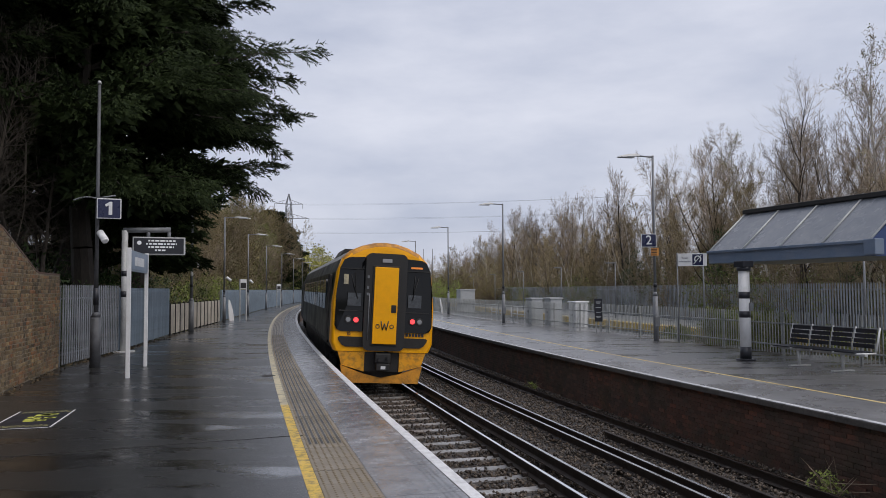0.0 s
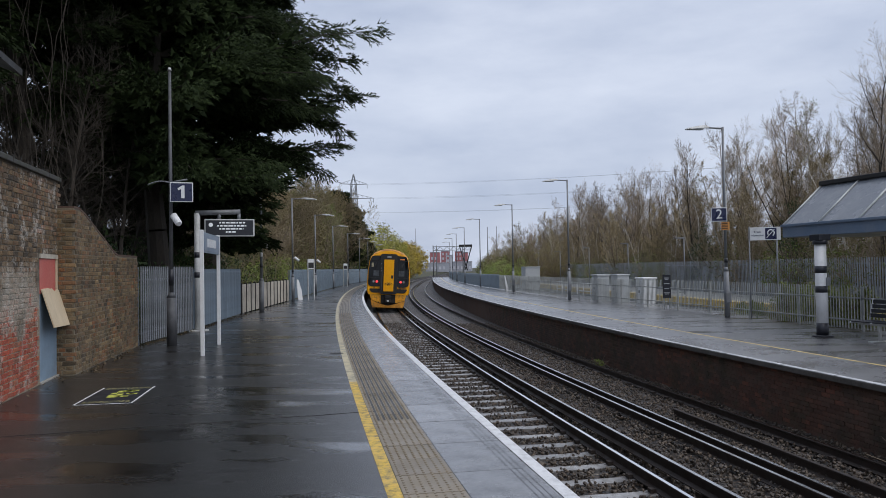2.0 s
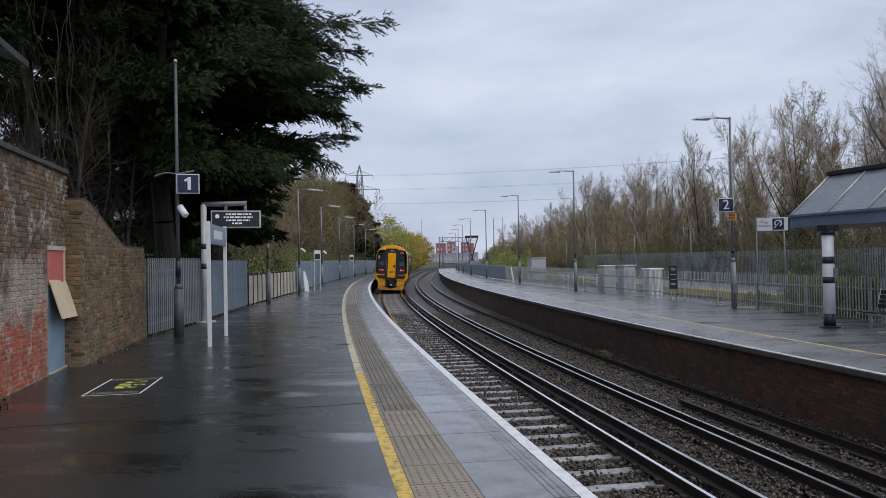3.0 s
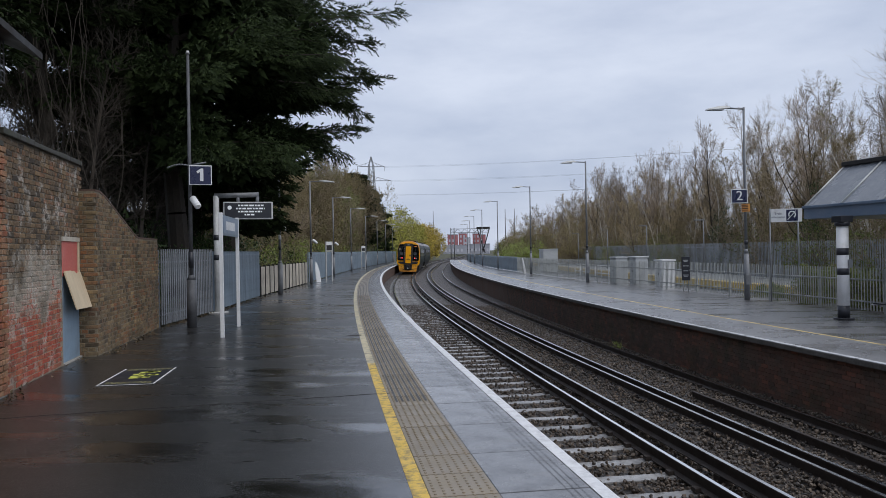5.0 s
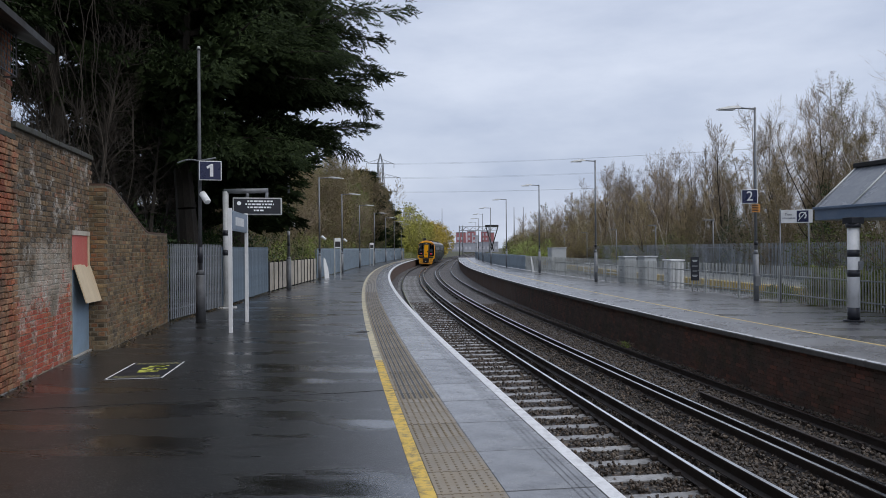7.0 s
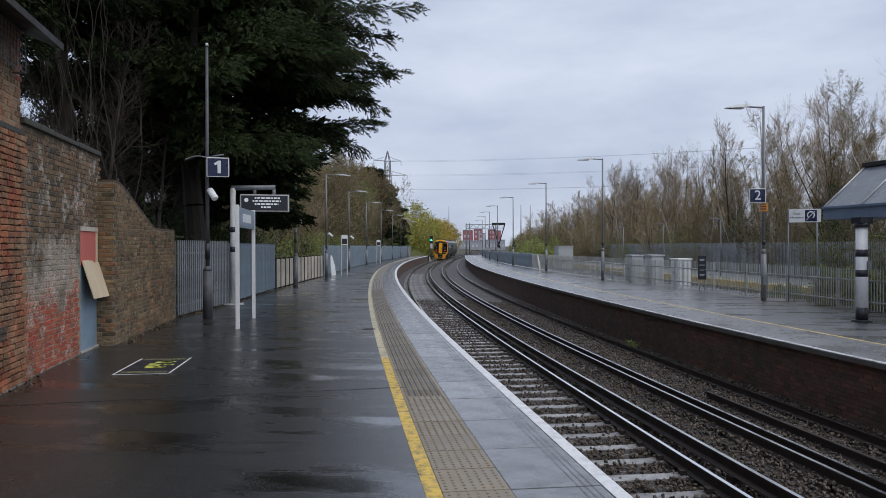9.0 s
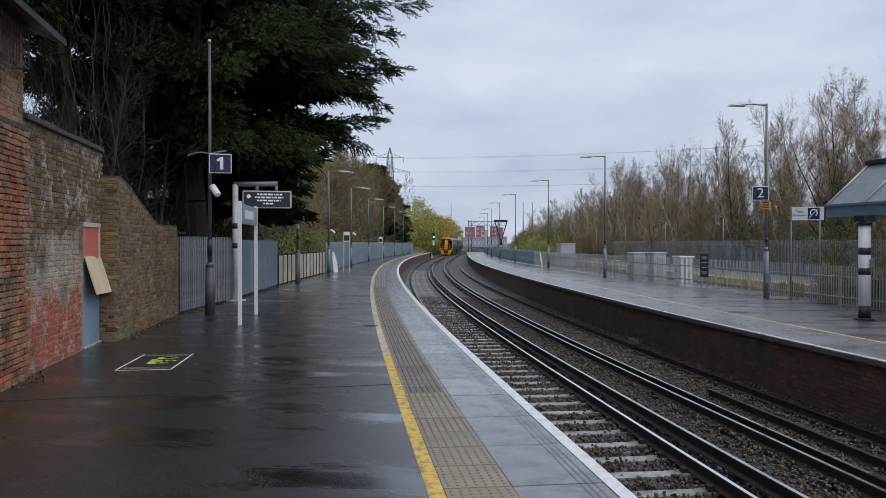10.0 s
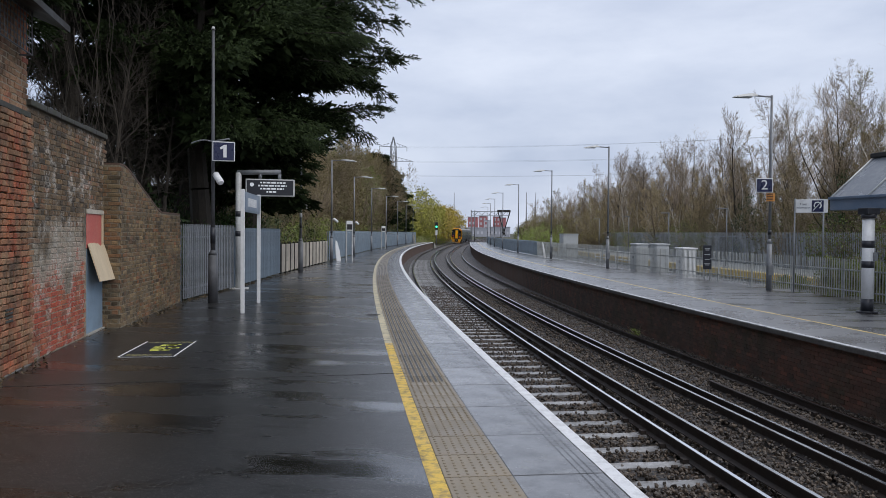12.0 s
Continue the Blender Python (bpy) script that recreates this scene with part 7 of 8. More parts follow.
def conifer(seed, height=16.0, base=4.0, reach=6.0, dense=1.0, fine=1.0):
    """A dark spreading conifer: winding limbs that carry heavy drooping pads of short feathery sprays."""
    rng = random.Random(seed)
    tv, tf, lv, lf = [], [], [], []
    p = Vector((0, 0, -0.2))
    n = 10
    for k in range(n):
        q = Vector((0.15 * math.sin(k * 1.3 + seed), 0.15 * math.cos(k * 1.7 + seed), height * 0.96 * (k + 1) / n))
        stick(tv, tf, p, q, 0.36 * (1 - k / n) + 0.03, 0.36 * (1 - (k + 1) / n) + 0.03, 9)
        p = q

    def spray(c, d, l_, inner):
        """A short feathery frond: blades all round a drooping mid line, broader deep inside the crown."""
        side = d.orthogonal().normalized()
        w = d.cross(side)
        blades = 7 if inner else 11
        for j in range(blades):
            u = (j + rng.random()) / blades
            a_ = rng.uniform(0, math.tau)
            o = side * math.cos(a_) + w * math.sin(a_)
            b = c + d * (l_ * u) + Vector((0, 0, -0.25 * l_ * u * u))
            dd = (d * 0.9 + o * rng.uniform(0.4, 1.0) + Vector((0, 0, -0.12))).normalized()
            if inner:
                leaf(lv, lf, b, dd, dd.orthogonal().normalized(), rng.uniform(0.20, 0.36), 0.17)
            else:
                leaf(lv, lf, b, dd, dd.orthogonal().normalized(), l_ * (0.50 - 0.25 * u) * rng.uniform(0.6, 1.2), 0.055 * (0.5 + 0.5 * fine))

    tiers = int(24 * dense)
    for k in range(tiers):
        z = base + (height - base) * (k + rng.random()) / tiers
        f = (z - base) / (height - base)
        for _ in range(4):
            a_ = rng.uniform(0, math.tau)
            L = reach * (0.72 + 0.45 * math.sin(math.pi * min(1.0, 0.05 + f * 1.2))) * (1 - 0.6 * max(0.0, f - 0.55)) * rng.uniform(0.6, 1.14)
            d = Vector((math.cos(a_), math.sin(a_), rng.uniform(0.0, 0.40)))
            q = Vector((0, 0, z))
            segs = 8
            for s in range(segs):
                dd = (d + Vector((0, 0, 0.16 - 0.085 * s)) * 0.6 + rand_dir(rng) * 0.16).normalized()
                q2 = q + dd * (L / segs)
                stick(tv, tf, q, q2, 0.07 * (1 - s / segs) + 0.008, 0.07 * (1 - (s + 1) / segs) + 0.008, 4)
                if s >= 1:
                    inner = s < 5
                    pad = 0.30 + 0.5 * math.sin(math.pi * s / segs)
                    for _ in range(int((17 if inner else 26) / (0.5 + 0.5 * fine))):
                        o = Vector((-dd.y, dd.x, 0)) * rng.uniform(-1, 1) * pad + Vector((0, 0, rng.uniform(-0.42, 0.26) * pad))
                        sd = (dd * rng.uniform(0.4, 1.0) + o * 0.9 + rand_dir(rng) * 0.25).normalized()
                        spray(q.lerp(q2, rng.random()) + o, sd, rng.uniform(0.26, 0.50), inner)
                q = q2
            spray(q, dd, 0.5, False)
            spray(q - dd * 0.2, dd, 0.6, False)
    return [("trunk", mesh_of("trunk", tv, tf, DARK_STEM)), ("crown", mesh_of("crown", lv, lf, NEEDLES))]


def leafy_mass(seed, size, count, mat, leaf_len=(0.10, 0.22), twigs=60, hang=0.0, ball=0.75):
    """A shrub or round tree head: twigs with clumps of small leaves, uneven and with gaps."""
    rng = random.Random(seed)
    vs, fs, lv, lf = [], [], [], []
    sx, sy, sz = size
    clumps = []
    for k in range(twigs):
        a_ = rng.uniform(0, math.tau)
        rr = rng.random() ** 0.5
        end = Vector((math.cos(a_) * rr * sx, math.sin(a_) * rr * sy, sz * (0.25 + 0.75 * rng.random() ** 0.6) * (1 - 0.45 * rr * rr)))
        st = Vector((end.x * 0.15, end.y * 0.15, 0))
        mid = st.lerp(end, 0.55) + rand_dir(rng) * 0.25
        stick(vs, fs, st, mid, 0.03, 0.018)
        stick(vs, fs, mid, end, 0.018, 0.006)
        for _ in range(3):
            e2 = end + rand_dir(rng) * 0.5
            stick(vs, fs, mid.lerp(end, rng.random()), e2, 0.008, 0.003)
        clumps.append((end, rng.uniform(0.25, ball)))
        clumps.append((mid, rng.uniform(0.2, ball * 0.7)))
    for k in range(count):
        c, r = clumps[rng.randrange(len(clumps))]
        o = rand_dir(rng) * r * rng.random() ** 0.5
        pos = c + o + Vector((0, 0, -hang * rng.random()))
        if pos.z < 0:
            pos.z = abs(pos.z) * 0.3
        d = (rand_dir(rng) + Vector((0, 0, -hang))).normalized()
        leaf(lv, lf, pos, d, d.orthogonal().normalized(), rng.uniform(*leaf_len), rng.uniform(*leaf_len) * 0.55)
    return [("trunk", mesh_of("trunk", vs, fs, TWIG)), ("crown", mesh_of("crown", lv, lf, mat))]


def build_trees():
    rng = random.Random(40)
    # dark conifers behind the near platform
    kinds = [conifer(1, 17, 4.5, 6.2, 1.0, 0.6), conifer(2, 16, 3.6, 5.4, 0.9, 0.7), conifer(3, 15, 3.0, 5.0, 0.8, 1.5), conifer(4, 17, 10.0, 5.0, 0.7, 1.2), conifer(5, 14, 5.4, 4.6, 0.8, 0.8)]
    spots = [(-11.2, 24.5, 0, 1.0, 0), (-12.6, 19.5, 3, 0.80, 80), (-14.2, 14.0, 4, 1.0, 200), (-11.3, 29.2, 1, 1.0, 150), (-15.2, 23.5, 3, 1.0, 140), (-12.8, 27.5, 3, 1.0, 95),
             (-13.4, 31.5, 2, 1.0, 20), (-11.6, 29.8, 2, 0.95, 255), (-18.0, 33.5, 3, 1.12, 330)]
    for x, y, k, s, turn in spots:
        put_tree("conifer", kinds[k], "dark spreading conifer behind the platform fence", "tree", Matrix.Translation((x, y, -0.2)) @ pose(0, 0, 0, 0, 0, turn), "conifers by the wall", (s, s, s))
    far = conifer(7, 12, 1.2, 3.4, 0.9)
    for y, o, s in ((108, -6.6, 1.07), (116, -6.0, 1.0), (124, -6.2, 0.93), (131, -5.6, 0.72)):
        put_tree("conifer", far, "dark narrow conifer beside the far platform", "tree", along(y, o, -0.4, y * 31), "far conifers", (s, s, s))
    # ivy-hung undergrowth behind the wall and palisade
    ivy = [leafy_mass(21, (1.8, 1.8, 3.6), 5200, IVY, (0.08, 0.17), 50), leafy_mass(22, (1.6, 1.6, 2.6), 4200, IVY, (0.08, 0.17), 40)]
    for k in range(26):
        y = 12.5 + k * 0.95
        o = fence_1(y) - 1.9 - rng.uniform(0, 2.6) - (0.9 if y < 19 else 0)
        s = rng.uniform(0.8, 1.25) if y > 18.5 else rng.uniform(0.55, 0.7)
        put_tree("ivy_bush", ivy[k % 2], "dark ivy-covered bush behind the fence", "bush", along(y, o, -0.25, k * 77), "ivy bushes", (s, s, s * rng.uniform(0.8, 1.1)))
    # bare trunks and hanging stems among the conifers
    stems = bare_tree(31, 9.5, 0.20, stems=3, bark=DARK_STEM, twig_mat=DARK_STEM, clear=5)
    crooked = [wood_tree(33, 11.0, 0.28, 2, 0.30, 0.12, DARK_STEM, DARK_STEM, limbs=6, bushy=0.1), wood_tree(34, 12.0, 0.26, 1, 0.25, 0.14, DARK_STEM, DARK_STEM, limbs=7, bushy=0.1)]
    for k, (x, y) in enumerate(((-12.6, 20.2), (-14.8, 23.8), (-18.5, 31.0))):
        put_tree("bare_tree", crooked[k % 2], "crooked dark tree stem behind the brick wall", "tree", Matrix.Translation((x, y, -0.3)) @ pose(0, 0, 0, 0, 0, k * 83), "stems behind the wall")
    for k in range(5):
        y = 21.5 + k * 2.1
        put_tree("bare_tree", stems, "thin bare tree stems under the conifers", "tree", along(y, fence_1(y) - 2.2 - rng.uniform(0, 2.5), -0.25, k * 53), "stems under the conifers", (1, 1, rng.uniform(0.75, 1.05)))
    # climbing stems that hang from the limbs
    vs, fs = [], []
    for k in range(34):
        y = rng.uniform(18.5, 26.0)
        p = at(y, fence_1(y) - rng.uniform(1.6, 3.6), rng.uniform(6.0, 10.5))
        end = p.z - rng.uniform(3.0, 6.5)
        d = Vector((0, 0, -1))
        while p.z > max(end, 1.2):
            d = (d + rand_dir(rng) * 0.30 + Vector((0, 0, -0.34))).normalized()
            q = p + d * 0.5
            stick(vs, fs, p, q, 0.008, 0.0075, 4)
            p = q
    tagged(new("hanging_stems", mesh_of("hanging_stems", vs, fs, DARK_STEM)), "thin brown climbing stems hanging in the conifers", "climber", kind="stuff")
    # brown and olive trees along the near platform
    olive = [leafy_mass(51, (3.6, 3.6, 8.6), 9500, OLIVE, (0.07, 0.16), 150, ball=1.0), leafy_mass(52, (3.2, 3.2, 7.4), 8500, SCRUB, (0.07, 0.16), 130, ball=0.9),
             leafy_mass(53, (3.0, 3.0, 6.4), 8000, SPRING, (0.07, 0.15), 120, ball=0.9)]
    budding = [wood_tree(61, 9.6, 0.46, 4, 0.12, 0.30, leaves=0.85, leaf_mat=OLIVE, limbs=12), wood_tree(62, 10.2, 0.44, 3, 0.15, 0.26, leaves=0.8, leaf_mat=SPRING, limbs=12),
               wood_tree(63, 9.2, 0.46, 5, 0.12, 0.34, leaves=0.6, leaf_mat=SCRUB, limbs=11, twig_mat=WARM_TWIG)]
    tall = table([(36, 6.6), (50, 7.9), (60, 9.0), (70, 10.2), (90, 12.4), (115, 13.4)])
    for k in range(24):
        y = 36 + k * 3.3
        o = fence_1(y) - 4.2 - rng.uniform(0, 2.5)
        s = rng.uniform(0.9, 1.12) * tall(y) / 8.2
        if k % 2:
            put_tree("roadside_tree", olive[(k * 2 + k // 3) % 3], "twiggy olive-brown tree coming into leaf", "tree", along(y, o - 1.0, -0.4, k * 67), "trees along the near platform", (s, s, s * 0.9))
        else:
            put_tree("roadside_tree", budding[(k // 2 + 2) % 3], "many-stemmed brown tree just budding", "tree", along(y, o, -0.4, k * 67), "trees along the near platform", (s, s, s * 0.92))
        y2 = y + 1.6
        s = s * 0.84
        put_tree("bare_tree", budding[k % 3], "budding bare tree with fine brown twigs", "tree", along(y2, o - rng.uniform(-1.5, 2.5), -0.4, k * 91), "trees along the near platform", (s, s, s))
    low = [leafy_mass(71, (1.8, 1.8, 2.4), 3600, SPRING, (0.06, 0.13), 40), leafy_mass(72, (1.9, 1.9, 2.2), 3600, SCRUB, (0.06, 0.13), 45), leafy_mass(73, (1.8, 1.8, 2.6), 3600, IVY, (0.06, 0.13), 40)]
    for k in range(34):
        y = 32 + k * 2.7
        put_tree("shrub", low[(0, 2, 1, 2)[k % 4]] if y < 60 else low[(0, 1, 0, 2)[k % 4]], "low mixed shrub behind the fence", "shrub", along(y, fence_1(y) - 2.3 - rng.uniform(0, 1.0), -0.35, k * 41), "shrubs along the near platform",
                 (1, 1, rng.uniform(0.8, 1.4)))
    # willow and golden trees where the line bends away
    wil = leafy_mass(81, (5.0, 5.0, 9.8), 12000, WILLOW, (0.14, 0.34), 170, hang=0.9, ball=1.2)
    gold = leafy_mass(82, (4.4, 4.4, 7.6), 11000, GOLD, (0.13, 0.30), 150, hang=0.4, ball=1.1)
    for y, o, me, s, lab in ((176, -6.8, wil, 1.4, "yellow-green willow in new leaf"), (188, -8.5, wil, 1.5, "yellow-green willow in new leaf"), (206, -6.0, gold, 1.35, "golden catkin tree by the line"),
                             (222, -5.5, gold, 1.45, "golden catkin tree by the line"), (238, -5.0, gold, 1.5, "golden catkin tree by the line"), (255, -6.0, gold, 1.5, "golden catkin tree by the line"),
                             (272, -7.5, olive[0], 1.2, "olive-brown tree by the far line"), (295, -8.5, olive[1], 1.3, "olive-brown tree by the far line"), (150, -8.0, olive[2], 1.2, "fresh green tree by the line"),
                             (140, -9.5, olive[2], 1.4, "fresh green tree by the line"), (280, -10, olive[0], 1.2, "olive-brown tree by the far line")):
        put_tree("willow" if me is wil else "roadside_tree", me, lab, "tree", along(y, o, -0.9, y * 7), "trees at the bend", (s, s, s))
    for k in range(12):
        y = 140 + k * 8
        put_tree("shrub", low[k % 2], "low green shrub beside the far track", "shrub", along(y, -4.2 - rng.uniform(0, 1.5), -1.3, k * 37), "shrubs at the bend", (1.3, 1.3, 1.0))
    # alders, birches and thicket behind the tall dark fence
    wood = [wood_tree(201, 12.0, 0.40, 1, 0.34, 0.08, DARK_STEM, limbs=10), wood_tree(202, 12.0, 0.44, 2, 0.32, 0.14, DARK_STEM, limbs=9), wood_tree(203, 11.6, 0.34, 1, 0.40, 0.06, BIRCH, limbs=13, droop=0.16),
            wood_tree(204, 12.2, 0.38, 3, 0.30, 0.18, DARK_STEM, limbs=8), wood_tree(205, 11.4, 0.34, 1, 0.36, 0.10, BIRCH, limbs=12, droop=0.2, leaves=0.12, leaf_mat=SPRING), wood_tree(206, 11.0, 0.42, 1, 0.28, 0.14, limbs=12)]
    kinds = ("tall bare tree with dark winding limbs", "forked bare tree with dark twigs", "tall bare birch with pale trunk", "many-stemmed bare dark alder tree", "pale birch with first green leaves", "bare grey-brown tree with ascending limbs")
    crest = table([(0, 11.4), (30, 11.6), (34, 12.6), (41, 15.0), (51, 15.0), (58, 14.2), (66, 12.2), (76, 12.6), (92, 14.0), (123, 15.6), (150, 13.0), (180, 11.5)])
    for k in range(120):
        y = 23 + k * (0.80 + 0.0048 * k) + rng.uniform(-0.5, 0.5)
        o = 26.6 + abs(rng.gauss(0, 3.6)) + (0.0 if k % 3 else 3.5)
        s = crest(y) / 12.0 * rng.uniform(0.74, 1.04)
        kind = (0, 2, 3, 1, 4, 5, 2, 0, 3, 5, 1)[k % 11]
        w_ = s * rng.uniform(0.75, 1.0)
        put_tree("bare_tree", wood[kind], kinds[kind], "tree", along(y, o, -0.6, k * 71), "bare trees behind the tall fence", (w_, w_, s))
    # two tall trees that stand clear of the rest, past the canopy
    put_tree("bare_tree", wood[0], "tall winding bare tree standing clear of the wood", "tree", along(35.6, 25.9, -0.6, 20), "bare trees behind the tall fence", (1.0, 1.0, 1.2))
    put_tree("bare_tree", wood[4], "tall birch with first green leaves", "tree", along(33.3, 28.6, -0.6, 90), "bare trees behind the tall fence", (1.2, 1.2, 1.36))
    slim = [wood_tree(211, 9.0, 0.22, 1, 0.30, 0.06, BIRCH, WARM_TWIG, 0.06, OLIVE, limbs=12), wood_tree(212, 8.4, 0.26, 3, 0.15, 0.2, None, WARM_TWIG, 0.10, SCRUB, limbs=11), wood_tree(213, 7.6, 0.36, 4, 0.10, 0.3, None, WARM_TWIG, 0.18, OLIVE, limbs=11)]
    for k in range(66):
        y = 25 + k * (1.15 + 0.008 * k) + rng.uniform(-0.5, 0.5)
        s = rng.uniform(0.72, 1.0) * crest(y) / 12.6
        kind = (0, 0, 1, 0, 2)[k % 5]
        put_tree("bare_tree", slim[kind], ("slender pale birch close behind the fence", "thin brown saplings close behind the fence", "brown budding coppice close behind the fence")[kind], "tree",
                 along(y, 25.8 + rng.uniform(0, 2.6), -0.6, k * 117), "saplings behind the tall fence", (s, s, s))
    # the deep of the wood: brown brush that closes the view
    for k in range(30):
        y = 22 + k * (2.9 + 0.02 * k) + rng.uniform(-0.7, 0.7)
        s = rng.uniform(0.75, 1.0) * crest(y) / 12.0
        put_tree("bare_tree", slim[1 + k % 2], "brown brush deep in the wood", "tree", along(y, 35 + rng.uniform(0, 7), -0.6, k * 53), "brush deep in the wood", (s * 1.4, s * 1.4, s * 0.95))
    thick = [leafy_mass(111, (2.4, 2.4, 4.4), 3600, SCRUB, (0.05, 0.12), 130, ball=0.9), leafy_mass(112, (2.4, 2.4, 4.8), 3200, OLIVE, (0.05, 0.11), 130, ball=0.9), leafy_mass(113, (1.2, 1.2, 5.6), 3600, IVY, (0.07, 0.15), 60, ball=0.6),
             leafy_mass(114, (2.3, 2.3, 3.4), 3600, SPRING, (0.06, 0.12), 90, ball=0.8)]
    for k in range(92):
        y = 22 + k * 1.45 + rng.uniform(-0.7, 0.7)
        o = 25.7 + rng.uniform(0, 2) + (4 if k % 3 == 0 else 0)
        kind = (3, 1, 3, 2, 0, 3, 1, 2, 3)[k % 9] if y < 85 else (3, 1, 3, 0)[k % 4]
        s = rng.uniform(0.75, 1.2)
        put_tree("shrub", thick[kind], ("brown twiggy thicket", "olive budding thicket", "ivy-clad stem", "fresh green thicket")[kind] + " behind the tall fence", "shrub", along(y, o, -0.6, k * 61), "thicket behind the tall fence", (s, s, s))
    for k in range(14):
        y = 120 + k * 11
        s = rng.uniform(0.8, 1.1)
        put_tree("roadside_tree", olive[k % 3], "hazy olive tree beyond the island platform", "tree", along(y, 17 + rng.uniform(0, 5), -0.7, k * 83), "trees beyond the island platform", (s, s, s * 0.72))
    for k in range(26):
        y = 104 + k * 3.1
        s = rng.uniform(0.66, 0.86)
        if k % 3:
            put_tree("bare_tree", wood[(1, 4, 5, 2)[k % 4]], "hazy bare tree where the line bends", "tree", along(y, 19.5 + rng.uniform(0, 7), -0.7, k * 59), "trees beyond the island platform", (s, s, s))
        else:
            put_tree("roadside_tree", olive[(0, 2, 1)[k % 3]], "hazy olive tree where the line bends", "tree", along(y, 19.5 + rng.uniform(0, 5), -0.7, k * 43), "trees beyond the island platform", (s, s, s))
    for k in range(8):
        put_tree("shrub", low[0], "bright green bush beyond the island platform", "shrub", along(112 + k * 6, 17.8 + (k % 3), -0.6, k * 29), "green bushes beyond the island", (1.7, 1.7, 1.5 + 0.2 * (k % 3)))
    # scrub between the island fence and the third platform
    hedge = [wood_tree(221, 2.2, 0.6, 5, 0.08, 0.5, leaves=0.8, leaf_mat=SPRING, limbs=10), leafy_mass(222, (1.1, 1.1, 1.5), 1900, IVY, (0.05, 0.10), 46, ball=0.5), leafy_mass(223, (1.0, 1.0, 1.3), 1400, SPRING, (0.05, 0.09), 40, ball=0.45)]
    for k in range(20):
        y = 9.5 + k * 0.95
        s = rng.uniform(0.6, 0.9) * (1.0 if y < 24 else 0.7)
        put_tree("shrub", hedge[(1, 0, 1, 2, 0)[k % 5]], "straggling green bush behind the island fence", "shrub", along(y, 13.1 + rng.uniform(0, 1.5), -0.75, k * 47), "bushes behind the island fence", (s, s, s))


build_trees()


# ---------------------------------------------------------------- edge slabs, tactile paving, ballast stones, platform bricks
def slab_mesh(name, o0, o1, length, mat, grooves=False, z=0.0):
    bm = bmesh.new()
    box(bm, (o0, 0.006, -0.05), (o1, length - 0.006, z), bevel=0.005)
    me = bpy.data.meshes.new(name)
    bm.to_mesh(me)
    bm.free()
    me.materials.append(mat)
    return me


def paving():
    slabs = thing("edge_paving", "wet grey edge slabs with a buff tactile strip", "paving", kind="structure")
    rng = random.Random(14)
    ys = arc(-8.991, 1.08, 136)
    edge_me = slab_mesh("slab", -0.90, -0.243, 1.08, SLAB)
    for k, y in enumerate(ys):
        m = along(y, 0, rng.uniform(-0.003, 0.0))
        sharing("slab", edge_me, slabs, m)
    tact = slab_mesh("tactile_slab", -1.385, -0.905, 0.54, TACTILE)
    for y in arc(-8.991, 0.54, 200):
        sharing("tactile_slab", tact, slabs, along(y, 0, rng.uniform(-0.003, 0.001)))
    tl = arc(-8.991, 0.54, 272)[200:]
    bm = bmesh.new()
    sweep(bm, [(-1.385, -0.004), (-0.905, -0.004)], [tl[0]] + [y for y in tl[4::4]])
    part("tactile_rest", bm, TACTILE, slabs)["kind"] = "stuff"
    # raised studs in rows along the strip
    vs, fs = [], []
    rows = [-1.385 + 0.04 + 0.0667 * j for j in range(7)]
    for y in arc(3.0, 0.0667, 420):
        m = slope(y)
        for o in rows:
            c = at(y, o, 0.0)
            b = len(vs)
            for r, z in ((0.0145, -0.002), (0.009, 0.006)):
                for k in range(6):
                    a_ = k * math.tau / 6
                    vs.append(c + Vector((r * math.cos(a_), r * math.sin(a_), z)))
            for k in range(6):
                fs.append((b + k, b + (k + 1) % 6, b + 6 + (k + 1) % 6, b + 6 + k))
            fs.append(tuple(b + 6 + k for k in range(6)))
    ob = new("studs", mesh_of("studs", vs, fs, TACTILE))
    ob.parent = slabs
    ob["kind"] = "stuff"
    # farther off the rows of studs run together into ribs
    bm = bmesh.new()
    for o in rows:
        sweep(bm, [(o - 0.012, -0.001), (o - 0.008, 0.005), (o + 0.008, 0.005), (o + 0.012, -0.001)], arc(30.6, 1.5, 70))
    part("ribs", bm, TACTILE, slabs)["kind"] = "stuff"
    # dark strips between the rows, and three fine lines along the slabs
    bm = bmesh.new()
    for o in rows[:-1]:
        sweep(bm, [(o + 0.022, 0.0022), (o + 0.045, 0.0022)], arc(9.0, 1.0, 125))
    for o in (-0.415, -0.365, -0.315):
        sweep(bm, [(o - 0.002, 0.0022), (o + 0.002, 0.0022)], arc(1.0, 1.0, 134))
    part("grooves", bm, GROOVE, slabs)["kind"] = "stuff"




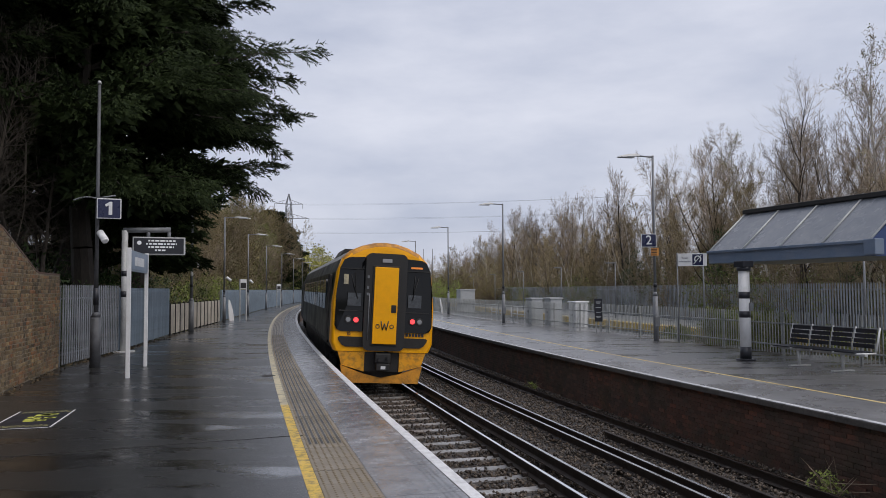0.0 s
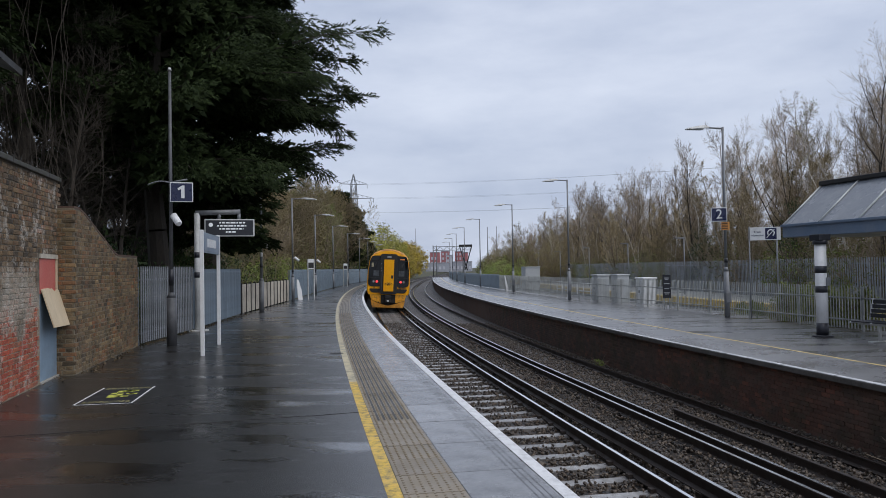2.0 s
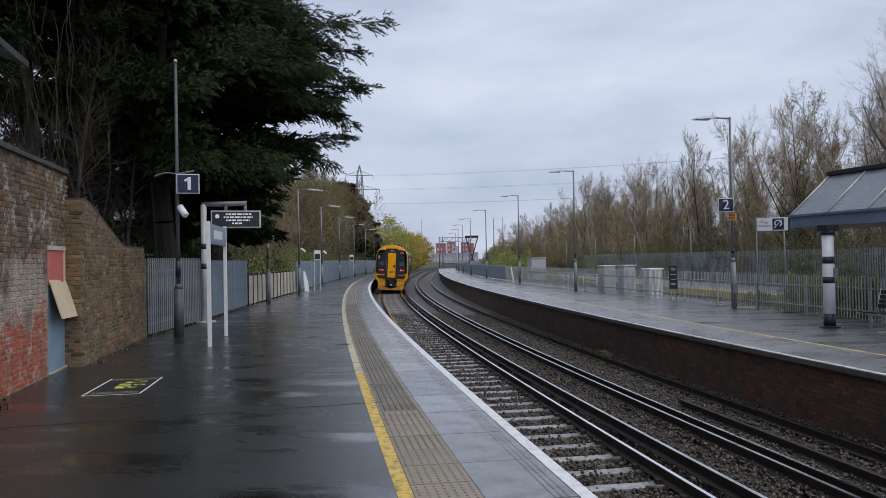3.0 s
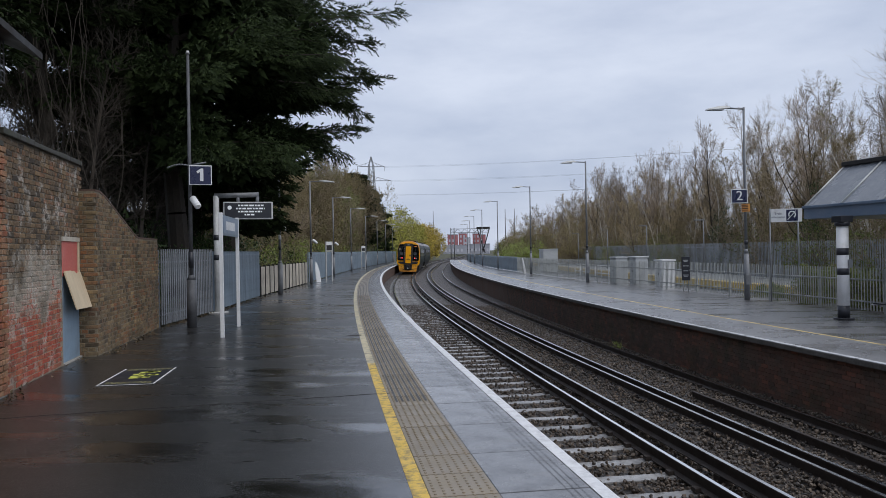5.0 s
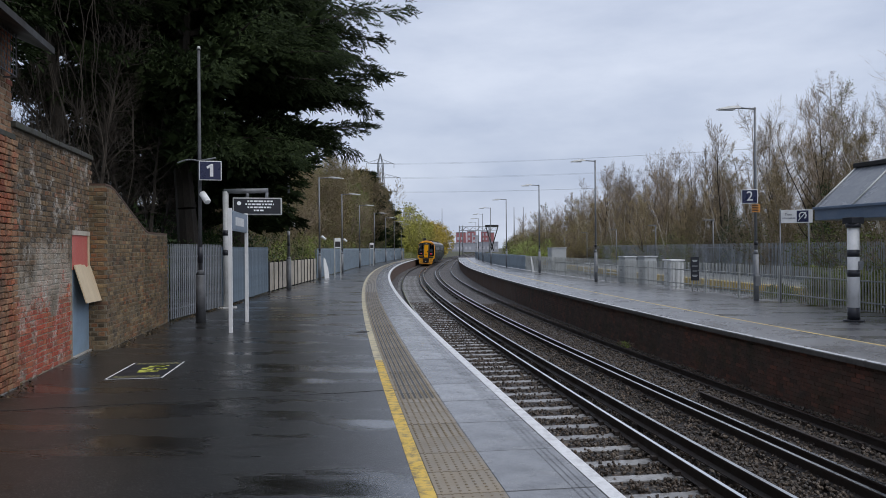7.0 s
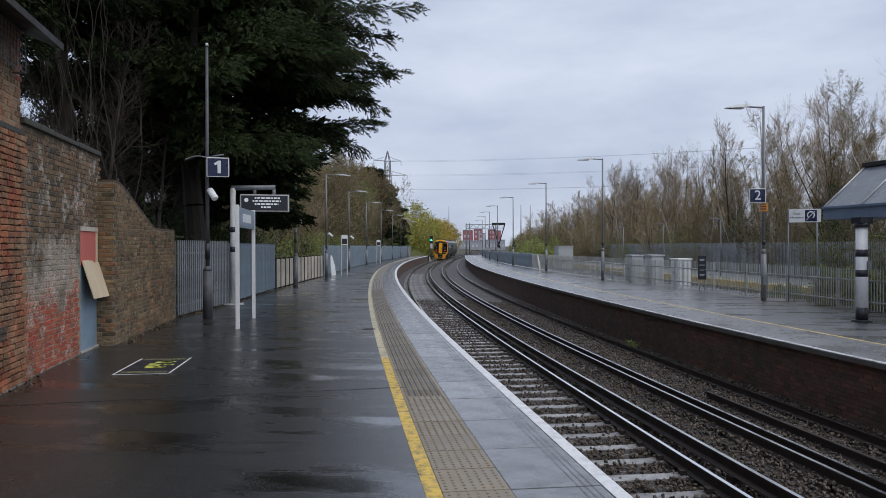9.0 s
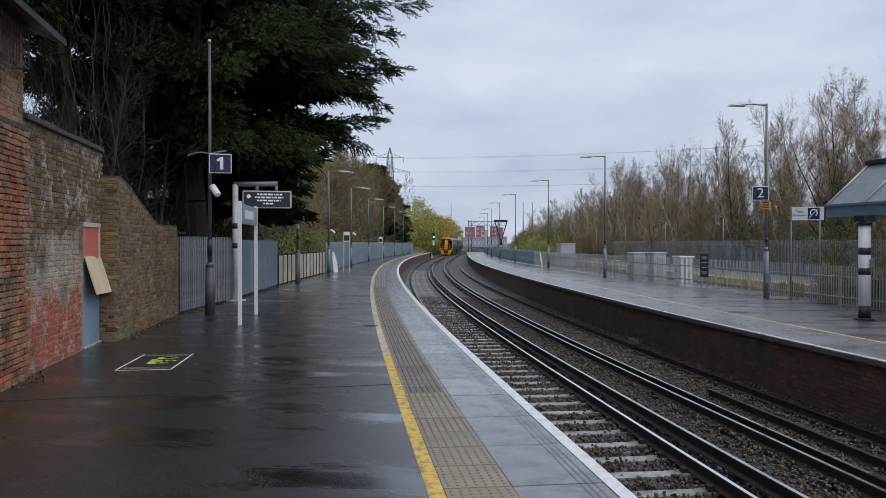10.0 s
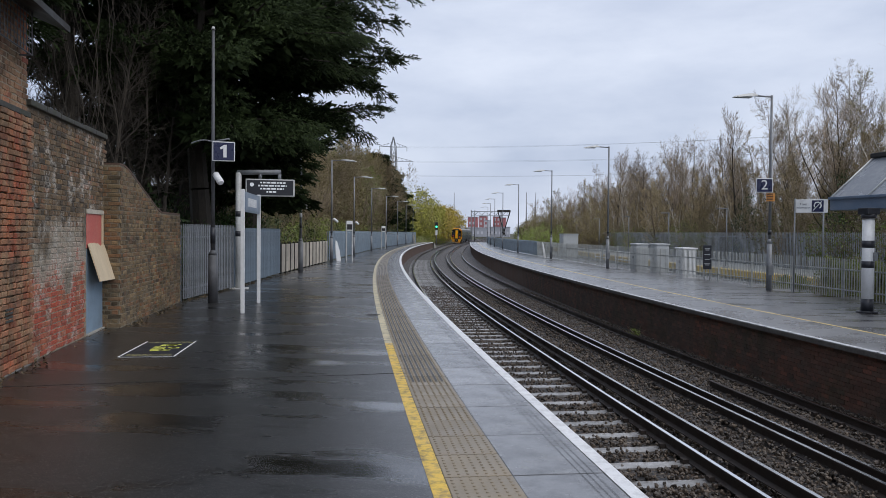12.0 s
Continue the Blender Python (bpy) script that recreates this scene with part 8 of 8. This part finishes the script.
def stones():
    rng = random.Random(77)
    shapes = []
    for k in range(6):
        bm = bmesh.new()
        bmesh.ops.create_icosphere(bm, subdivisions=1, radius=1.0)
        for v in bm.verts:
            v.co *= rng.uniform(0.65, 1.15)
        shapes.append(([v.co.copy() for v in bm.verts], [tuple(v.index for v in f.verts) for f in bm.faces]))
        bm.free()
    vs, fs = [], []
    beds = np.array(arc(3.2, 0.69, 110))
    bands = ((0.02, 2.95, -1.09, 17000), (2.2, 3.95, -1.12, 9000), (3.9, 6.25, -1.215, 13000))
    for o0, o1, z, count in bands:
        for k in range(count):
            y = 5.5 + 34 * rng.random() ** 1.5
            o = rng.uniform(o0, o1)
            on_bed = np.abs(beds - y).min() < 0.125
            if o0 < 1 and 0.72 < o < 2.2 and on_bed and rng.random() < (0.5 if o < 1.0 else 0.93):
                continue
            c = at(y, o, z + rng.uniform(-0.02, 0.02))
            r = rng.uniform(0.018, 0.036)
            rot = Euler((rng.uniform(0, 6), rng.uniform(0, 6), rng.uniform(0, 6))).to_matrix() @ Matrix.Diagonal((r, r * rng.uniform(0.7, 1.2), r * rng.uniform(0.6, 1.0)))
            sv, sf = shapes[k % 6]
            b = len(vs)
            vs += [c + rot @ v for v in sv]
            fs += [tuple(i + b for i in f) for f in sf]
    tagged(new("ballast_stones", mesh_of("ballast_stones", vs, fs, STONE)), "loose dark grey ballast stones between the rails", "ballast", kind="stuff")


def platform_bricks():
    """The brick face below the island platform's edge, in courses; the nearest bricks are single parts."""
    w = thing("brick_face", "sooty red-brown brick face of the island platform", "wall", kind="structure")
    vs, fs = [], []
    rng = random.Random(31)
    me = []
    for k in range(3):
        bm = bmesh.new()
        box(bm, (-0.02, -0.109, -0.035), (0.03, 0.109, 0.035), bevel=0.006)
        q = bpy.data.meshes.new("brick")
        bm.to_mesh(q)
        bm.free()
        q.materials.append(SOOT_BRICK_ONE)
        me.append(q)
    used = 0
    for row in range(13):
        z = TOP_2 - 0.14 - row * 0.078
        for k, y in enumerate(arc(8.0 + (0.11 if row % 2 else 0), 0.225, 150)):
            m = along(y, edge_2(y) + 0.122 - rng.uniform(0, 0.009), z)
            if 9.2 < y < 15.0 and used < 300:
                sharing("brick", me[k % 3], w, m)
                used += 1
            else:
                b = len(vs)
                x0 = -0.02
                for yy, zz in ((-0.108, -0.035), (0.108, -0.035), (0.108, 0.035), (-0.108, 0.035)):
                    vs.append(m @ Vector((x0, yy, zz)))
                for yy, zz in ((-0.111, -0.037), (0.111, -0.037), (0.111, 0.037), (-0.111, 0.037)):
                    vs.append(m @ Vector((0.01, yy, zz)))
                fs.append((b, b + 3, b + 2, b + 1))
                for i in range(4):
                    j = (i + 1) % 4
                    fs.append((b + i, b + j, b + 4 + j, b + 4 + i))
    ob = new("brick_rest", mesh_of("brick_rest", vs, fs, SOOT_BRICK))
    ob.parent = w
    ob["kind"] = "stuff"
    # a tuft of green at the wall foot
    t = leafy_mass(131, (0.16, 0.16, 0.22), 260, SPRING, (0.03, 0.07), 5, ball=0.10)
    put_tree("weed", t, "small green weed at the foot of the brick face", "weed", along(9.6, 5.95, -1.22), "weeds")
    put_tree("weed", t, "small green weed at the foot of the brick face", "weed", along(21.5, 6.0, -1.22, 70), "weeds", (0.8, 0.8, 0.6))


SOOT_BRICK_ONE = old_brick("sooty_platform_brick_single", SOOT_PALETTE, (0.085, 0.062, 0.047), 0.6, 0.18)
paving()
stones()
platform_bricks()


# ---------------------------------------------------------------- what moves
def motions():
    times = [k * 0.5 for k in range(25)]
    walk(REAR_CAR, [car_row(t, 0.0) for t in times])
    walk(FRONT_CAR, [car_row(t, 23.2) for t in times])


motions()
